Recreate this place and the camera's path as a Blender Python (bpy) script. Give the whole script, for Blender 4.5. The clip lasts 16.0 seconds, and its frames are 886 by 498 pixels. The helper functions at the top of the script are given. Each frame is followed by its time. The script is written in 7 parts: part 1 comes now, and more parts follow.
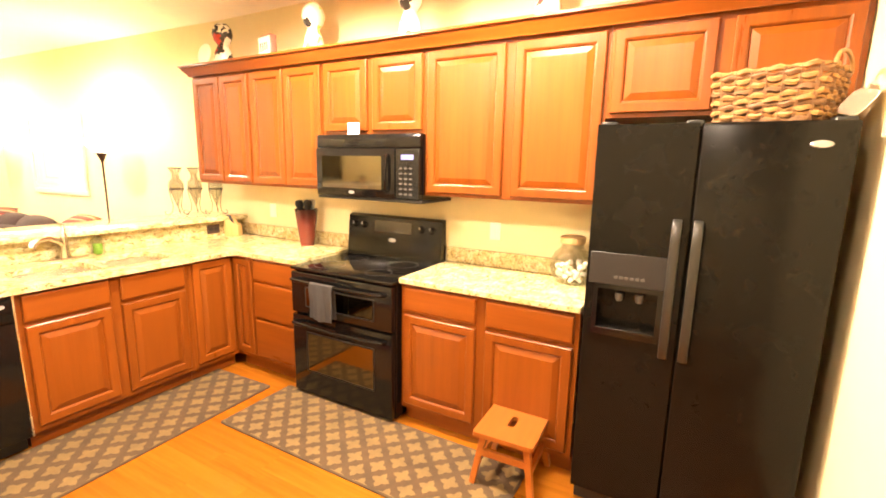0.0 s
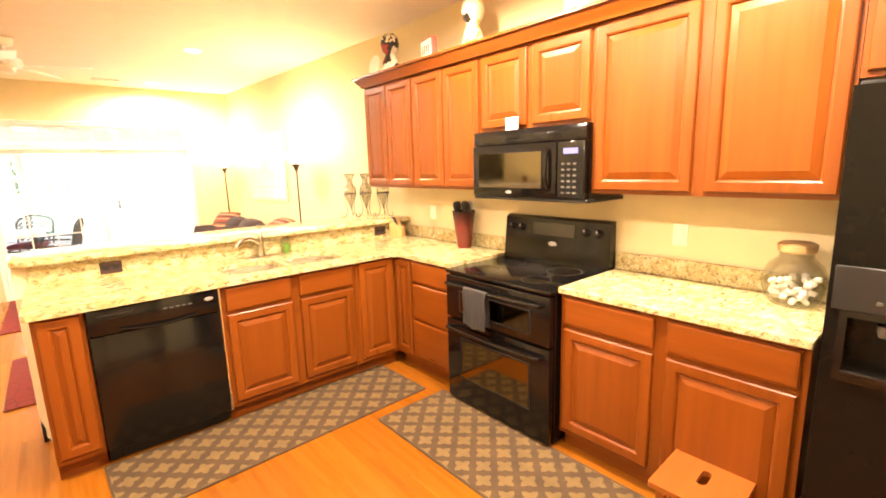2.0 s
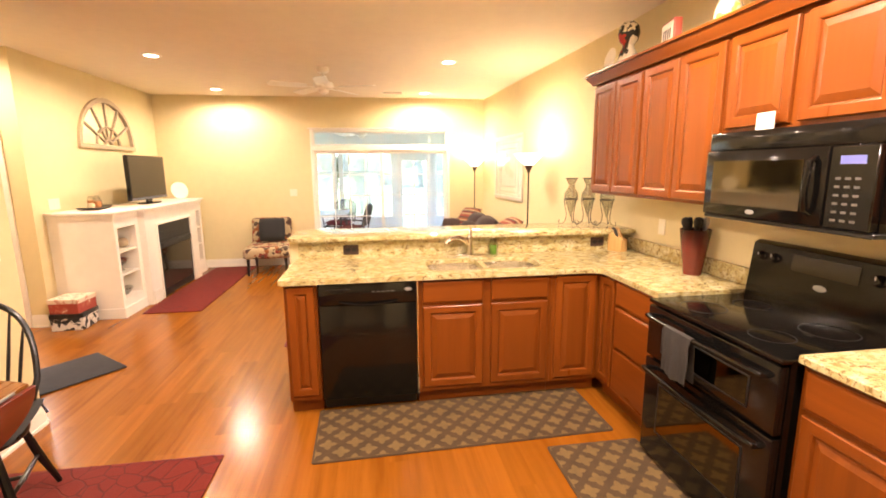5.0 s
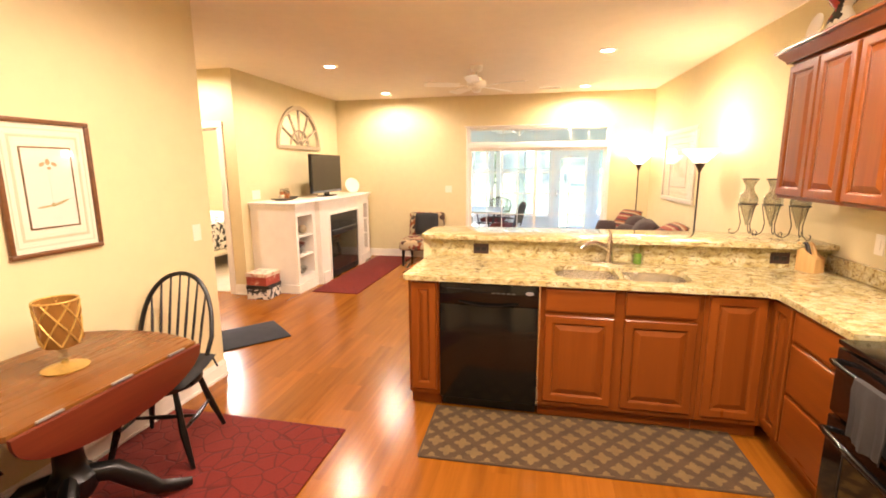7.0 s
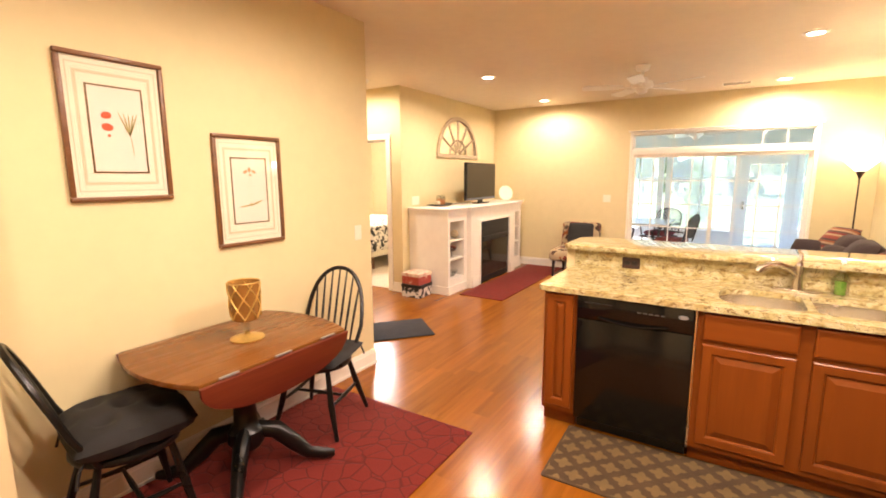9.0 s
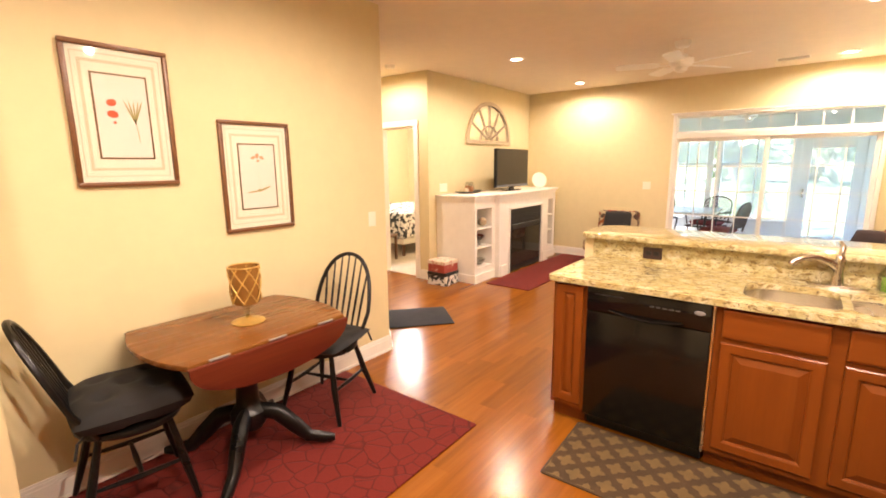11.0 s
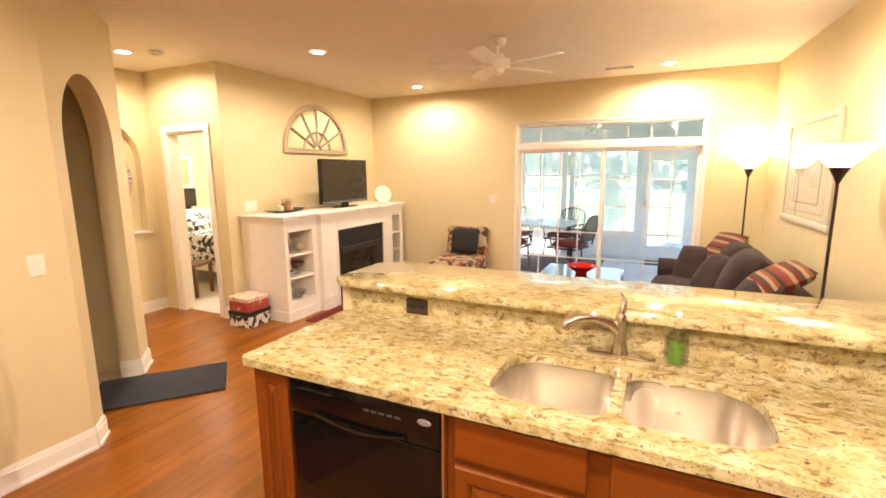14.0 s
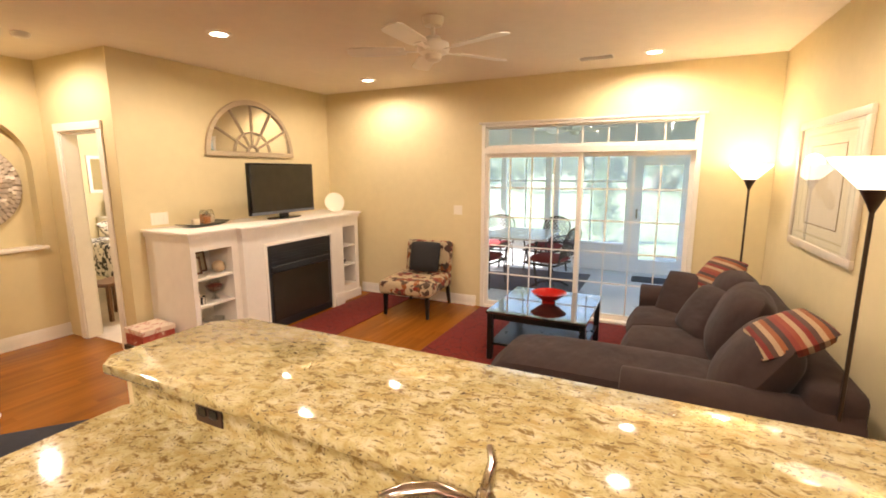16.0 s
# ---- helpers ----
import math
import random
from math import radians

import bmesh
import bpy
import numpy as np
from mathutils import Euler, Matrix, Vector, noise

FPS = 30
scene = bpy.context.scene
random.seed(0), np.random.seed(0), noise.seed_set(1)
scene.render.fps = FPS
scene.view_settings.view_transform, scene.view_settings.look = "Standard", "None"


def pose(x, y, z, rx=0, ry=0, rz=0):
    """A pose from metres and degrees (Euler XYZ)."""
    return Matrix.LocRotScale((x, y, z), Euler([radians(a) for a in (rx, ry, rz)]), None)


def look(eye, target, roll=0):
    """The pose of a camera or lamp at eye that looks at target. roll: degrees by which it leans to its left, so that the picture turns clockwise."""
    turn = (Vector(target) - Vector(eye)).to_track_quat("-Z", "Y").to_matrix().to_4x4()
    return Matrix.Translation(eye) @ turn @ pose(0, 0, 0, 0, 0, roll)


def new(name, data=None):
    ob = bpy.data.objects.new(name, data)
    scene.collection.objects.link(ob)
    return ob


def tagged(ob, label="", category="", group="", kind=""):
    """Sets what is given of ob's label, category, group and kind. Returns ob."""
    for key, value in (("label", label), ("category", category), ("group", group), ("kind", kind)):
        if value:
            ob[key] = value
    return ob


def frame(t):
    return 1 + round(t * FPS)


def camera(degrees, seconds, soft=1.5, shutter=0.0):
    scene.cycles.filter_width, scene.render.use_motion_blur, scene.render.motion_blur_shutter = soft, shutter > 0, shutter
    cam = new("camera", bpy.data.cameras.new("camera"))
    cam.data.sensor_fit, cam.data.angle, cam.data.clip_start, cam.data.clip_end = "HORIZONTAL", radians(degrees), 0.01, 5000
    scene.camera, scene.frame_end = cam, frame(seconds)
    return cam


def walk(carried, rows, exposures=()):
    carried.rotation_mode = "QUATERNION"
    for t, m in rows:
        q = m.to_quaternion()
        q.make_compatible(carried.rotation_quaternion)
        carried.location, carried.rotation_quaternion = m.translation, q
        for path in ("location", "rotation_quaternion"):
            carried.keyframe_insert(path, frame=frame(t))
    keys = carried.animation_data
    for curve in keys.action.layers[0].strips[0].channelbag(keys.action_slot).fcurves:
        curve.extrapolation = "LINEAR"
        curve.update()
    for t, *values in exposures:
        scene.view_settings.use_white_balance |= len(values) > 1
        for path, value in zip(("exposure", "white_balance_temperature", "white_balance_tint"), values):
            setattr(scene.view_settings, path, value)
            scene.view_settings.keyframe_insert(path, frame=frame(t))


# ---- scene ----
cam = camera(88.6, 16.0, soft=1.8)

PATH = [
    (0, (0.088, 0.23, 1.566), (-0.866, 1.949, 1.198), 1.1),
    (0.5, (0.071, 0.248, 1.542), (-1.004, 1.896, 1.181), 1.0),
    (1, (0.038, 0.285, 1.557), (-1.177, 1.829, 1.183), 0.2),
    (1.5, (0.014, 0.33, 1.559), (-1.339, 1.753, 1.176), -0.8),
    (2, (-0.034, 0.431, 1.545), (-1.533, 1.705, 1.183), -1.7),
    (2.5, (-0.01, 0.478, 1.553), (-1.637, 1.592, 1.218), -2.2),
    (3, (0.037, 0.571, 1.563), (-1.704, 1.504, 1.252), -2.6),
    (3.5, (0.055, 0.651, 1.566), (-1.771, 1.41, 1.263), -2.4),
    (4, (0.014, 0.707, 1.572), (-1.865, 1.316, 1.256), -1.7),
    (6.5, (-0.091, 1.06, 1.586), (-2.041, 0.811, 1.22), -0.1),
    (7, (-0.149, 1.09, 1.585), (-2.072, 0.67, 1.23), -0.3),
    (7.5, (-0.176, 1.113, 1.583), (-2.056, 0.522, 1.247), -0.2),
    (8, (-0.191, 1.137, 1.583), (-2.012, 0.375, 1.261), -0.2),
    (8.5, (-0.206, 1.165, 1.582), (-1.953, 0.244, 1.267), -0.2),
    (9, (-0.212, 1.194, 1.574), (-1.883, 0.141, 1.259), -0.3),
    (11.5, (-0.53, 1.386, 1.554), (-2.079, 0.175, 1.188), -0.6),
    (12, (-0.692, 1.416, 1.56), (-2.304, 0.293, 1.186), -0.3),
    (12.5, (-0.889, 1.467, 1.568), (-2.557, 0.427, 1.195), -0.1),
    (13, (-1.127, 1.544, 1.591), (-2.838, 0.574, 1.23), -0.2),
    (13.5, (-1.401, 1.602, 1.597), (-3.148, 0.694, 1.247), -0.3),
    (14, (-1.689, 1.664, 1.607), (-3.467, 0.812, 1.272), -0.5),
    (14.5, (-1.977, 1.753, 1.615), (-3.775, 0.935, 1.297), -0.7),
    (15, (-2.247, 1.803, 1.629), (-4.049, 0.995, 1.316), -0.3),
    (15.5, (-2.488, 1.8, 1.653), (-4.284, 0.979, 1.336), -0.0),
    (16, (-2.69, 1.834, 1.69), (-4.462, 0.968, 1.352), -0.1),
]
EXPOSURES = [(0, 4.32, 6900, 14), (1.5, 4.18, 6900, 15), (3, 3.64, 6850, 18), (4, 3.38, 6750, 19), (7, 3.2, 6500, 19), (9, 3.03, 6450, 19), (12.5, 3.0, 6400, 18), (14.5, 2.78, 6400, 17), (16, 2.5, 6450, 17)]
walk(cam, [(t, look(eye, target, roll)) for t, eye, target, roll in PATH], EXPOSURES)

# ---- light ----
world = bpy.data.worlds.new("sky")
scene.world = world
world.use_nodes = True
sky = world.node_tree.nodes.new("ShaderNodeTexSky")
sky.sky_type, sky.sun_disc = "NISHITA", False
sky.sun_elevation, sky.sun_rotation = radians(48), radians(164)
world.node_tree.links.new(sky.outputs[0], world.node_tree.nodes["Background"].inputs[0])
world.node_tree.nodes["Background"].inputs[1].default_value = 0.13
sun = new("sun", bpy.data.lights.new("sun", "SUN"))
sun.data.energy, sun.data.angle, sun.data.color = 4.2, radians(0.6), (1, 0.94, 0.84)
sun.matrix_world = look((0, 0, 20), (-5.0, 17.0, 0))

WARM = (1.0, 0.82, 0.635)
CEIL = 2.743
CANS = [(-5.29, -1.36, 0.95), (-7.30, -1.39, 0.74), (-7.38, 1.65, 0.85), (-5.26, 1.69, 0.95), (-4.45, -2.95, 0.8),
        # kitchen cans, out of view: places and strengths chosen to brighten the cabinets
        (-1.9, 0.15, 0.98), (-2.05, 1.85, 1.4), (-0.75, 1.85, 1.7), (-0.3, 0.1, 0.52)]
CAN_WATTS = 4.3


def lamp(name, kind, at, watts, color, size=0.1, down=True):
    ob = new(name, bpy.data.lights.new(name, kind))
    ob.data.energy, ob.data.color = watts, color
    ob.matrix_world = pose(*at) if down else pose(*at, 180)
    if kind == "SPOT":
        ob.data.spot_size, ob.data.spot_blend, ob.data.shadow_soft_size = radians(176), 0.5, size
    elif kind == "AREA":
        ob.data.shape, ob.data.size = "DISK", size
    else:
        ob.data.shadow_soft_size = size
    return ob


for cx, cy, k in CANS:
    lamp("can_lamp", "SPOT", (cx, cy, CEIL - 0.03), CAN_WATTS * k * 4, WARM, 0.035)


# ---- materials ----
class Mat:
    """A node material under construction."""

    def __init__(self, name, rough=0.5, metal=0.0, **more):
        self.m = bpy.data.materials.new(name)
        self.m.use_nodes = True
        self.t = self.m.node_tree
        self.b = self.t.nodes["Principled BSDF"]
        self.b.inputs["Roughness"].default_value = rough
        self.b.inputs["Metallic"].default_value = metal
        for k, v in more.items():
            self.b.inputs[k.replace("_", " ")].default_value = v

    def node(self, kind, **ins):
        n = self.t.nodes.new(kind)
        for k, v in ins.items():
            self.put(n.inputs[k.replace("_", " ")], v)
        return n

    def put(self, socket, v):
        if isinstance(v, bpy.types.NodeSocket):
            self.t.links.new(v, socket)
        elif isinstance(v, tuple) and len(v) == 3 and socket.type == "RGBA":
            socket.default_value = (*v, 1)
        else:
            socket.default_value = v

    def coords(self, scale=(1, 1, 1), kind="Object", rot=(0, 0, 0)):
        c = self.node("ShaderNodeTexCoord")
        mp = self.node("ShaderNodeMapping", Vector=c.outputs[kind], Scale=scale, Rotation=rot)
        return mp.outputs[0]

    def noise(self, vec, scale, detail=4, rough=0.55):
        n = self.node("ShaderNodeTexNoise", Vector=vec, Scale=scale, Detail=detail, Roughness=rough)
        return n.outputs["Fac"]

    def ramp(self, fac, stops):
        n = self.node("ShaderNodeValToRGB", Fac=fac)
        el = n.color_ramp.elements
        while len(el) < len(stops):
            el.new(0.5)
        for e, (p, c) in zip(el, stops):
            e.position, e.color = p, (*c, 1) if len(c) == 3 else c
        return n.outputs[0]

    def mix(self, fac, a, b, mode="MIX"):
        n = self.t.nodes.new("ShaderNodeMix")
        n.data_type, n.blend_type = "RGBA", mode
        self.put(n.inputs["Factor"], fac)
        self.put(n.inputs[6], a)
        self.put(n.inputs[7], b)
        return n.outputs[2]

    def color(self, v):
        self.put(self.b.inputs["Base Color"], v)
        return self

    def rough(self, fac, lo, hi):
        n = self.node("ShaderNodeMapRange", Value=fac, To_Min=lo, To_Max=hi)
        self.put(self.b.inputs["Roughness"], n.outputs[0])
        return self

    def bump(self, height, strength=0.2, dist=0.01):
        n = self.node("ShaderNodeBump", Height=height, Strength=strength, Distance=dist)
        self.put(self.b.inputs["Normal"], n.outputs[0])
        return self


def plain(name, color, rough=0.5, metal=0.0, vary=0.12, scale=9.0, grain=180.0, bump=0.05, **more):
    """Paint, plastic, cloth or metal: two scales of variation and a fine relief."""
    w = Mat(name, rough, metal, **more)
    v = w.coords()
    big, fine = w.noise(v, scale, 3), w.noise(v, grain, 2)
    dark = tuple(c * (1 - vary) for c in color)
    light = tuple(min(1, c * (1 + vary * 0.6)) for c in color)
    w.color(w.mix(0.25, w.ramp(big, [(0.3, dark), (0.7, light)]), w.ramp(fine, [(0.3, dark), (0.7, light)])))
    w.rough(big, max(0, rough - 0.07), min(1, rough + 0.07))
    if bump:
        w.bump(fine, bump, 0.002)
    return w.m


def wood(name, dark, mid, light, rough, axis="z", scale=1.0, spread=0.1, coat=0.0, metres=14.0, spec=0.5, relief=0.06):
    """Wood with grain along one axis of the object."""
    w = Mat(name, rough, Coat_Weight=coat, Coat_Roughness=0.12, Specular_IOR_Level=spec)
    s = {"x": (0.06, 1, 1), "y": (1, 0.06, 1), "z": (1, 1, 0.06)}[axis]
    c = w.node("ShaderNodeTexCoord")
    vec = c.outputs["Object"]
    info = w.node("ShaderNodeObjectInfo")
    off = w.node("ShaderNodeVectorMath", Vector=vec)
    off.operation = "ADD"
    shift = w.node("ShaderNodeCombineXYZ")
    mul = w.node("ShaderNodeMath")
    mul.operation = "MULTIPLY"
    w.put(mul.inputs[0], info.outputs["Random"])
    mul.inputs[1].default_value = 37.0
    for k in range(3):
        w.put(shift.inputs[k], mul.outputs[0])
    w.put(off.inputs[1], shift.outputs[0])
    mp = w.node("ShaderNodeMapping", Vector=off.outputs[0], Scale=tuple(a * scale for a in s)).outputs[0]
    streak, blot = w.noise(mp, metres * 3, 6, 0.65), w.noise(mp, metres * 0.35, 3)
    col = w.ramp(streak, [(0.3, dark), (0.52, mid), (0.75, light)])
    col = w.mix(w.ramp(blot, [(0.35, (0, 0, 0)), (0.65, (0.55, 0.55, 0.55))]), col, mid)
    hsv = w.node("ShaderNodeHueSaturation", Color=col)
    w.put(hsv.inputs["Value"], w.node("ShaderNodeMapRange", Value=info.outputs["Random"], To_Min=1 - spread, To_Max=1 + spread).outputs[0])
    w.color(hsv.outputs[0]).rough(streak, rough - 0.06, rough + 0.08).bump(streak, relief, 0.002)
    return w.m


def wall_paint(name, color, bump=0.12):
    w = Mat(name, 0.75)
    v = w.coords()
    big, mid, fine = w.noise(v, 0.7, 3), w.noise(v, 9, 4), w.noise(v, 130, 3)
    a, b = tuple(c * 0.95 for c in color), tuple(min(1, c * 1.03) for c in color)
    w.color(w.mix(0.4, w.ramp(big, [(0.35, a), (0.65, b)]), w.ramp(mid, [(0.35, a), (0.65, b)])))
    w.bump(fine, bump, 0.002)
    return w.m


def granite(name):
    w = Mat(name, 0.12, Coat_Weight=0.3, Coat_Roughness=0.05)
    v = w.coords()
    warp = w.mix(0.06, v, w.node("ShaderNodeTexNoise", Vector=v, Scale=14.0).outputs["Color"])
    base = w.ramp(w.noise(warp, 16, 5, 0.7), [(0.30, (0.33, 0.255, 0.10)), (0.45, (0.50, 0.425, 0.20)), (0.58, (0.60, 0.535, 0.32)), (0.75, (0.67, 0.62, 0.425))])
    st = w.node("ShaderNodeMapping", Vector=warp, Scale=(1.0, 0.36, 1.0), Rotation=(0, 0, 0.5)).outputs[0]
    blobs = w.ramp(w.noise(st, 56, 4, 0.62), [(0.535, (0, 0, 0)), (0.64, (1, 1, 1))])
    specks = w.ramp(w.noise(warp, 120, 3, 0.6), [(0.60, (0, 0, 0)), (0.66, (1, 1, 1))])
    veil = w.ramp(w.noise(st, 30, 4, 0.65), [(0.48, (0, 0, 0)), (0.66, (0.8, 0.8, 0.8))])
    col = w.mix(veil, base, (0.42, 0.305, 0.105))
    col = w.mix(blobs, col, (0.24, 0.165, 0.062))
    col = w.mix(specks, col, (0.10, 0.075, 0.055))
    w.color(col).rough(w.noise(v, 30, 2), 0.04, 0.085)
    return w.m


def glass(name, tint=(1, 1, 1), rough=0.0):
    w = Mat(name, rough, Transmission_Weight=1.0, IOR=1.45)
    w.color(tint)
    return w.m


def thin_glass(name, gloss=0.08, clear_tint=(0.95, 0.97, 0.97)):
    """Window glass: clear, with a mirror share at its surface."""
    w = Mat(name)
    out = w.t.nodes["Material Output"]
    clear = w.node("ShaderNodeBsdfTransparent", Color=clear_tint)
    shine = w.node("ShaderNodeBsdfGlossy", Roughness=0.02)
    face = w.node("ShaderNodeLayerWeight", Blend=0.5)
    power = w.node("ShaderNodeMath")
    power.operation = "POWER"
    w.put(power.inputs[0], face.outputs["Facing"])
    power.inputs[1].default_value = 4.0
    fac = w.node("ShaderNodeMapRange", Value=power.outputs[0], To_Min=gloss * 0.5, To_Max=0.6)
    mixed = w.node("ShaderNodeMixShader", Fac=fac.outputs[0])
    w.put(mixed.inputs[1], clear.outputs[0])
    w.put(mixed.inputs[2], shine.outputs[0])
    w.put(out.inputs["Surface"], mixed.outputs[0])
    return w.m


def haze_screen(name):
    """Fine pale netting, added to veil the outdoors in haze: most light passes, the threads scatter the rest."""
    w = Mat(name)
    thread = w.node("ShaderNodeBsdfTranslucent", Color=(0.86, 0.89, 0.92))
    lit = w.node("ShaderNodeBsdfDiffuse", Color=(0.86, 0.89, 0.92))
    both = w.node("ShaderNodeMixShader", Fac=0.5)
    w.put(both.inputs[1], thread.outputs[0])
    w.put(both.inputs[2], lit.outputs[0])
    weave = w.node("ShaderNodeMapRange", Value=w.noise(w.coords(), 900, 1), To_Min=0.22, To_Max=0.34)
    mixed = w.node("ShaderNodeMixShader", Fac=weave.outputs[0])
    w.put(mixed.inputs[1], w.node("ShaderNodeBsdfTransparent").outputs[0])
    w.put(mixed.inputs[2], both.outputs[0])
    w.put(w.t.nodes["Material Output"].inputs["Surface"], mixed.outputs[0])
    return w.m


def glow(name, color, strength):
    w = Mat(name, 0.5)
    w.color(color)
    w.put(w.b.inputs["Emission Color"], color)
    w.b.inputs["Emission Strength"].default_value = strength
    return w.m


def striped(name, cols, axis, width, rough=0.9):
    """Cloth in stripes along an axis of the object."""
    w = Mat(name, rough)
    c = w.node("ShaderNodeTexCoord")
    sep = w.node("ShaderNodeSeparateXYZ", Vector=c.outputs["Object"])
    m = w.node("ShaderNodeMath")
    m.operation = "MULTIPLY"
    w.put(m.inputs[0], sep.outputs["XYZ".index(axis)])
    m.inputs[1].default_value = 1 / width
    fr = w.node("ShaderNodeMath")
    fr.operation = "FRACT"
    w.put(fr.inputs[0], m.outputs[0])
    n = w.node("ShaderNodeValToRGB", Fac=fr.outputs[0])
    n.color_ramp.interpolation = "CONSTANT"
    el = n.color_ramp.elements
    while len(el) < len(cols):
        el.new(0.5)
    for k, (e, cc) in enumerate(zip(el, cols)):
        e.position, e.color = k / len(cols), (*cc, 1)
    fine = w.noise(w.coords(), 300, 2)
    w.color(w.mix(0.25, n.outputs[0], w.ramp(fine, [(0.3, (0.1, 0.05, 0.04)), (0.7, (0.9, 0.8, 0.7))]), "OVERLAY")).bump(fine, 0.3, 0.002)
    return w.m


def blotched(name, stops, scale, rough=0.9, kind="noise", bump=0.2):
    """Printed or woven cloth in patches of several colours."""
    w = Mat(name, rough)
    v = w.coords()
    if kind == "cells":
        n = w.node("ShaderNodeTexVoronoi", Vector=w.mix(0.12, v, w.node("ShaderNodeTexNoise", Vector=v, Scale=scale * 0.7).outputs["Color"]), Scale=scale)
        fac = w.node("ShaderNodeSeparateColor", Color=n.outputs["Color"]).outputs[0]
    else:
        fac = w.noise(v, scale, 3, 0.5)
    n = w.node("ShaderNodeValToRGB", Fac=fac)
    n.color_ramp.interpolation = "CONSTANT"
    el = n.color_ramp.elements
    while len(el) < len(stops):
        el.new(0.5)
    for e, (p, cc) in zip(el, stops):
        e.position, e.color = p, (*cc, 1)
    fine = w.noise(v, 350, 2)
    w.color(w.mix(0.2, n.outputs[0], w.ramp(fine, [(0.3, (0.1, 0.1, 0.1)), (0.7, (0.9, 0.9, 0.9))]), "OVERLAY")).bump(fine, bump, 0.002)
    return w.m


def red_carpet(name):
    """Deep red pile with a carved pattern of petals."""
    w = Mat(name, 0.95)
    v = w.coords()
    warp = w.mix(0.10, v, w.node("ShaderNodeTexNoise", Vector=v, Scale=3.0).outputs["Color"])
    vo = w.node("ShaderNodeTexVoronoi", Vector=warp, Scale=11.0)
    vo.feature = "DISTANCE_TO_EDGE"
    groove = w.ramp(vo.outputs["Distance"], [(0.01, (0, 0, 0)), (0.05, (1, 1, 1))])
    pile = w.noise(v, 260, 3)
    col = w.mix(groove, (0.085, 0.006, 0.0035), w.ramp(pile, [(0.3, (0.118, 0.0085, 0.0048)), (0.7, (0.195, 0.016, 0.0085))]))
    w.color(col)
    h = w.mix(0.3, groove, pile)
    w.bump(h, 0.6, 0.006)
    return w.m


def microfibre(name):
    """Brushed brown cloth with soft creases and lighter strokes of nap."""
    w = Mat(name, 0.9, Sheen_Weight=0.04, Sheen_Roughness=0.4)
    v = w.coords()
    nap, fine = w.noise(v, 4.5, 4, 0.6), w.noise(v, 240, 2)
    crease = w.noise(w.coords((1, 2.2, 1.3), rot=(0.3, 0.2, 0.7)), 4.0, 2, 0.45)
    w.color(w.mix(0.2, w.ramp(nap, [(0.3, (0.019, 0.0092, 0.0075)), (0.7, (0.040, 0.0205, 0.0170))]), w.ramp(fine, [(0.3, (0.018, 0.010, 0.009)), (0.7, (0.05, 0.028, 0.025))])))
    w.bump(w.mix(0.02, crease, fine), 0.4, 0.05)
    return w.m


def foliage(name, dark, light):
    w = Mat(name, 0.6)
    info = w.node("ShaderNodeNewGeometry")
    col = w.ramp(info.outputs["Random Per Island"], [(0.0, dark), (1.0, light)])
    w.color(col)
    through_leaf = w.node("ShaderNodeBsdfTranslucent", Color=col)
    both = w.node("ShaderNodeMixShader", Fac=0.5)
    w.put(both.inputs[1], w.b.outputs[0])
    w.put(both.inputs[2], through_leaf.outputs[0])
    w.put(w.t.nodes["Material Output"].inputs["Surface"], both.outputs[0])
    return w.m


M = {}
M["wall"] = wall_paint("cream_wall_paint", (0.68, 0.58, 0.335))
M["ceiling"] = wall_paint("ceiling_paint", (0.76, 0.67, 0.54), 0.05)
M["white"] = plain("white_trim_paint", (0.82, 0.78, 0.70), 0.4, vary=0.05, bump=0.02)
M["cabinet"] = wood("cherry_stained_wood", (0.150, 0.0350, 0.0040), (0.190, 0.0475, 0.0052), (0.230, 0.0615, 0.0070), 0.29, "z", spec=0.33, metres=6)
M["cabinet_h"] = wood("cherry_stained_wood_across", (0.150, 0.0350, 0.0040), (0.190, 0.0475, 0.0052), (0.230, 0.0615, 0.0070), 0.29, "x", spec=0.33, metres=6)
M["cabinet_y"] = wood("cherry_stained_wood_lengthwise", (0.150, 0.0350, 0.0040), (0.190, 0.0475, 0.0052), (0.230, 0.0615, 0.0070), 0.29, "y", spec=0.33, metres=6)
M["floor"] = wood("maple_floor_planks", (0.192, 0.058, 0.0056), (0.272, 0.090, 0.0088), (0.335, 0.121, 0.0128), 0.21, "x", metres=5, spread=0.09, spec=0.30, relief=0.008)
M["joint"] = plain("floor_joint", (0.18, 0.06, 0.01), 0.6)
M["granite"] = granite("speckled_granite")
M["black"] = plain("black_enamel", (0.005, 0.0045, 0.004), 0.12, vary=0.2, bump=0, Specular_IOR_Level=0.4)
M["fridge"] = plain("black_textured_enamel", (0.005, 0.0045, 0.0035), 0.2, vary=0.2, grain=420, bump=0.06, Specular_IOR_Level=0.16)
M["blackmatte"] = plain("black_plastic", (0.012, 0.0115, 0.011), 0.45)
M["handle_black"] = plain("satin_black_handle", (0.02, 0.019, 0.016), 0.32, vary=0.15, Specular_IOR_Level=0.5)
M["ovenglass"] = plain("reflective_oven_glass", (0.17, 0.145, 0.095), 0.05, 1.0, vary=0.05, bump=0)
M["darkwin"] = plain("smoked_oven_glass", (0.030, 0.026, 0.018), 0.03, bump=0)
M["steel"] = plain("brushed_steel", (0.82, 0.78, 0.70), 0.26, 1.0, vary=0.04, scale=3, bump=0)
M["chrome"] = plain("satin_nickel", (0.60, 0.55, 0.47), 0.2, 1.0, vary=0.05, bump=0)
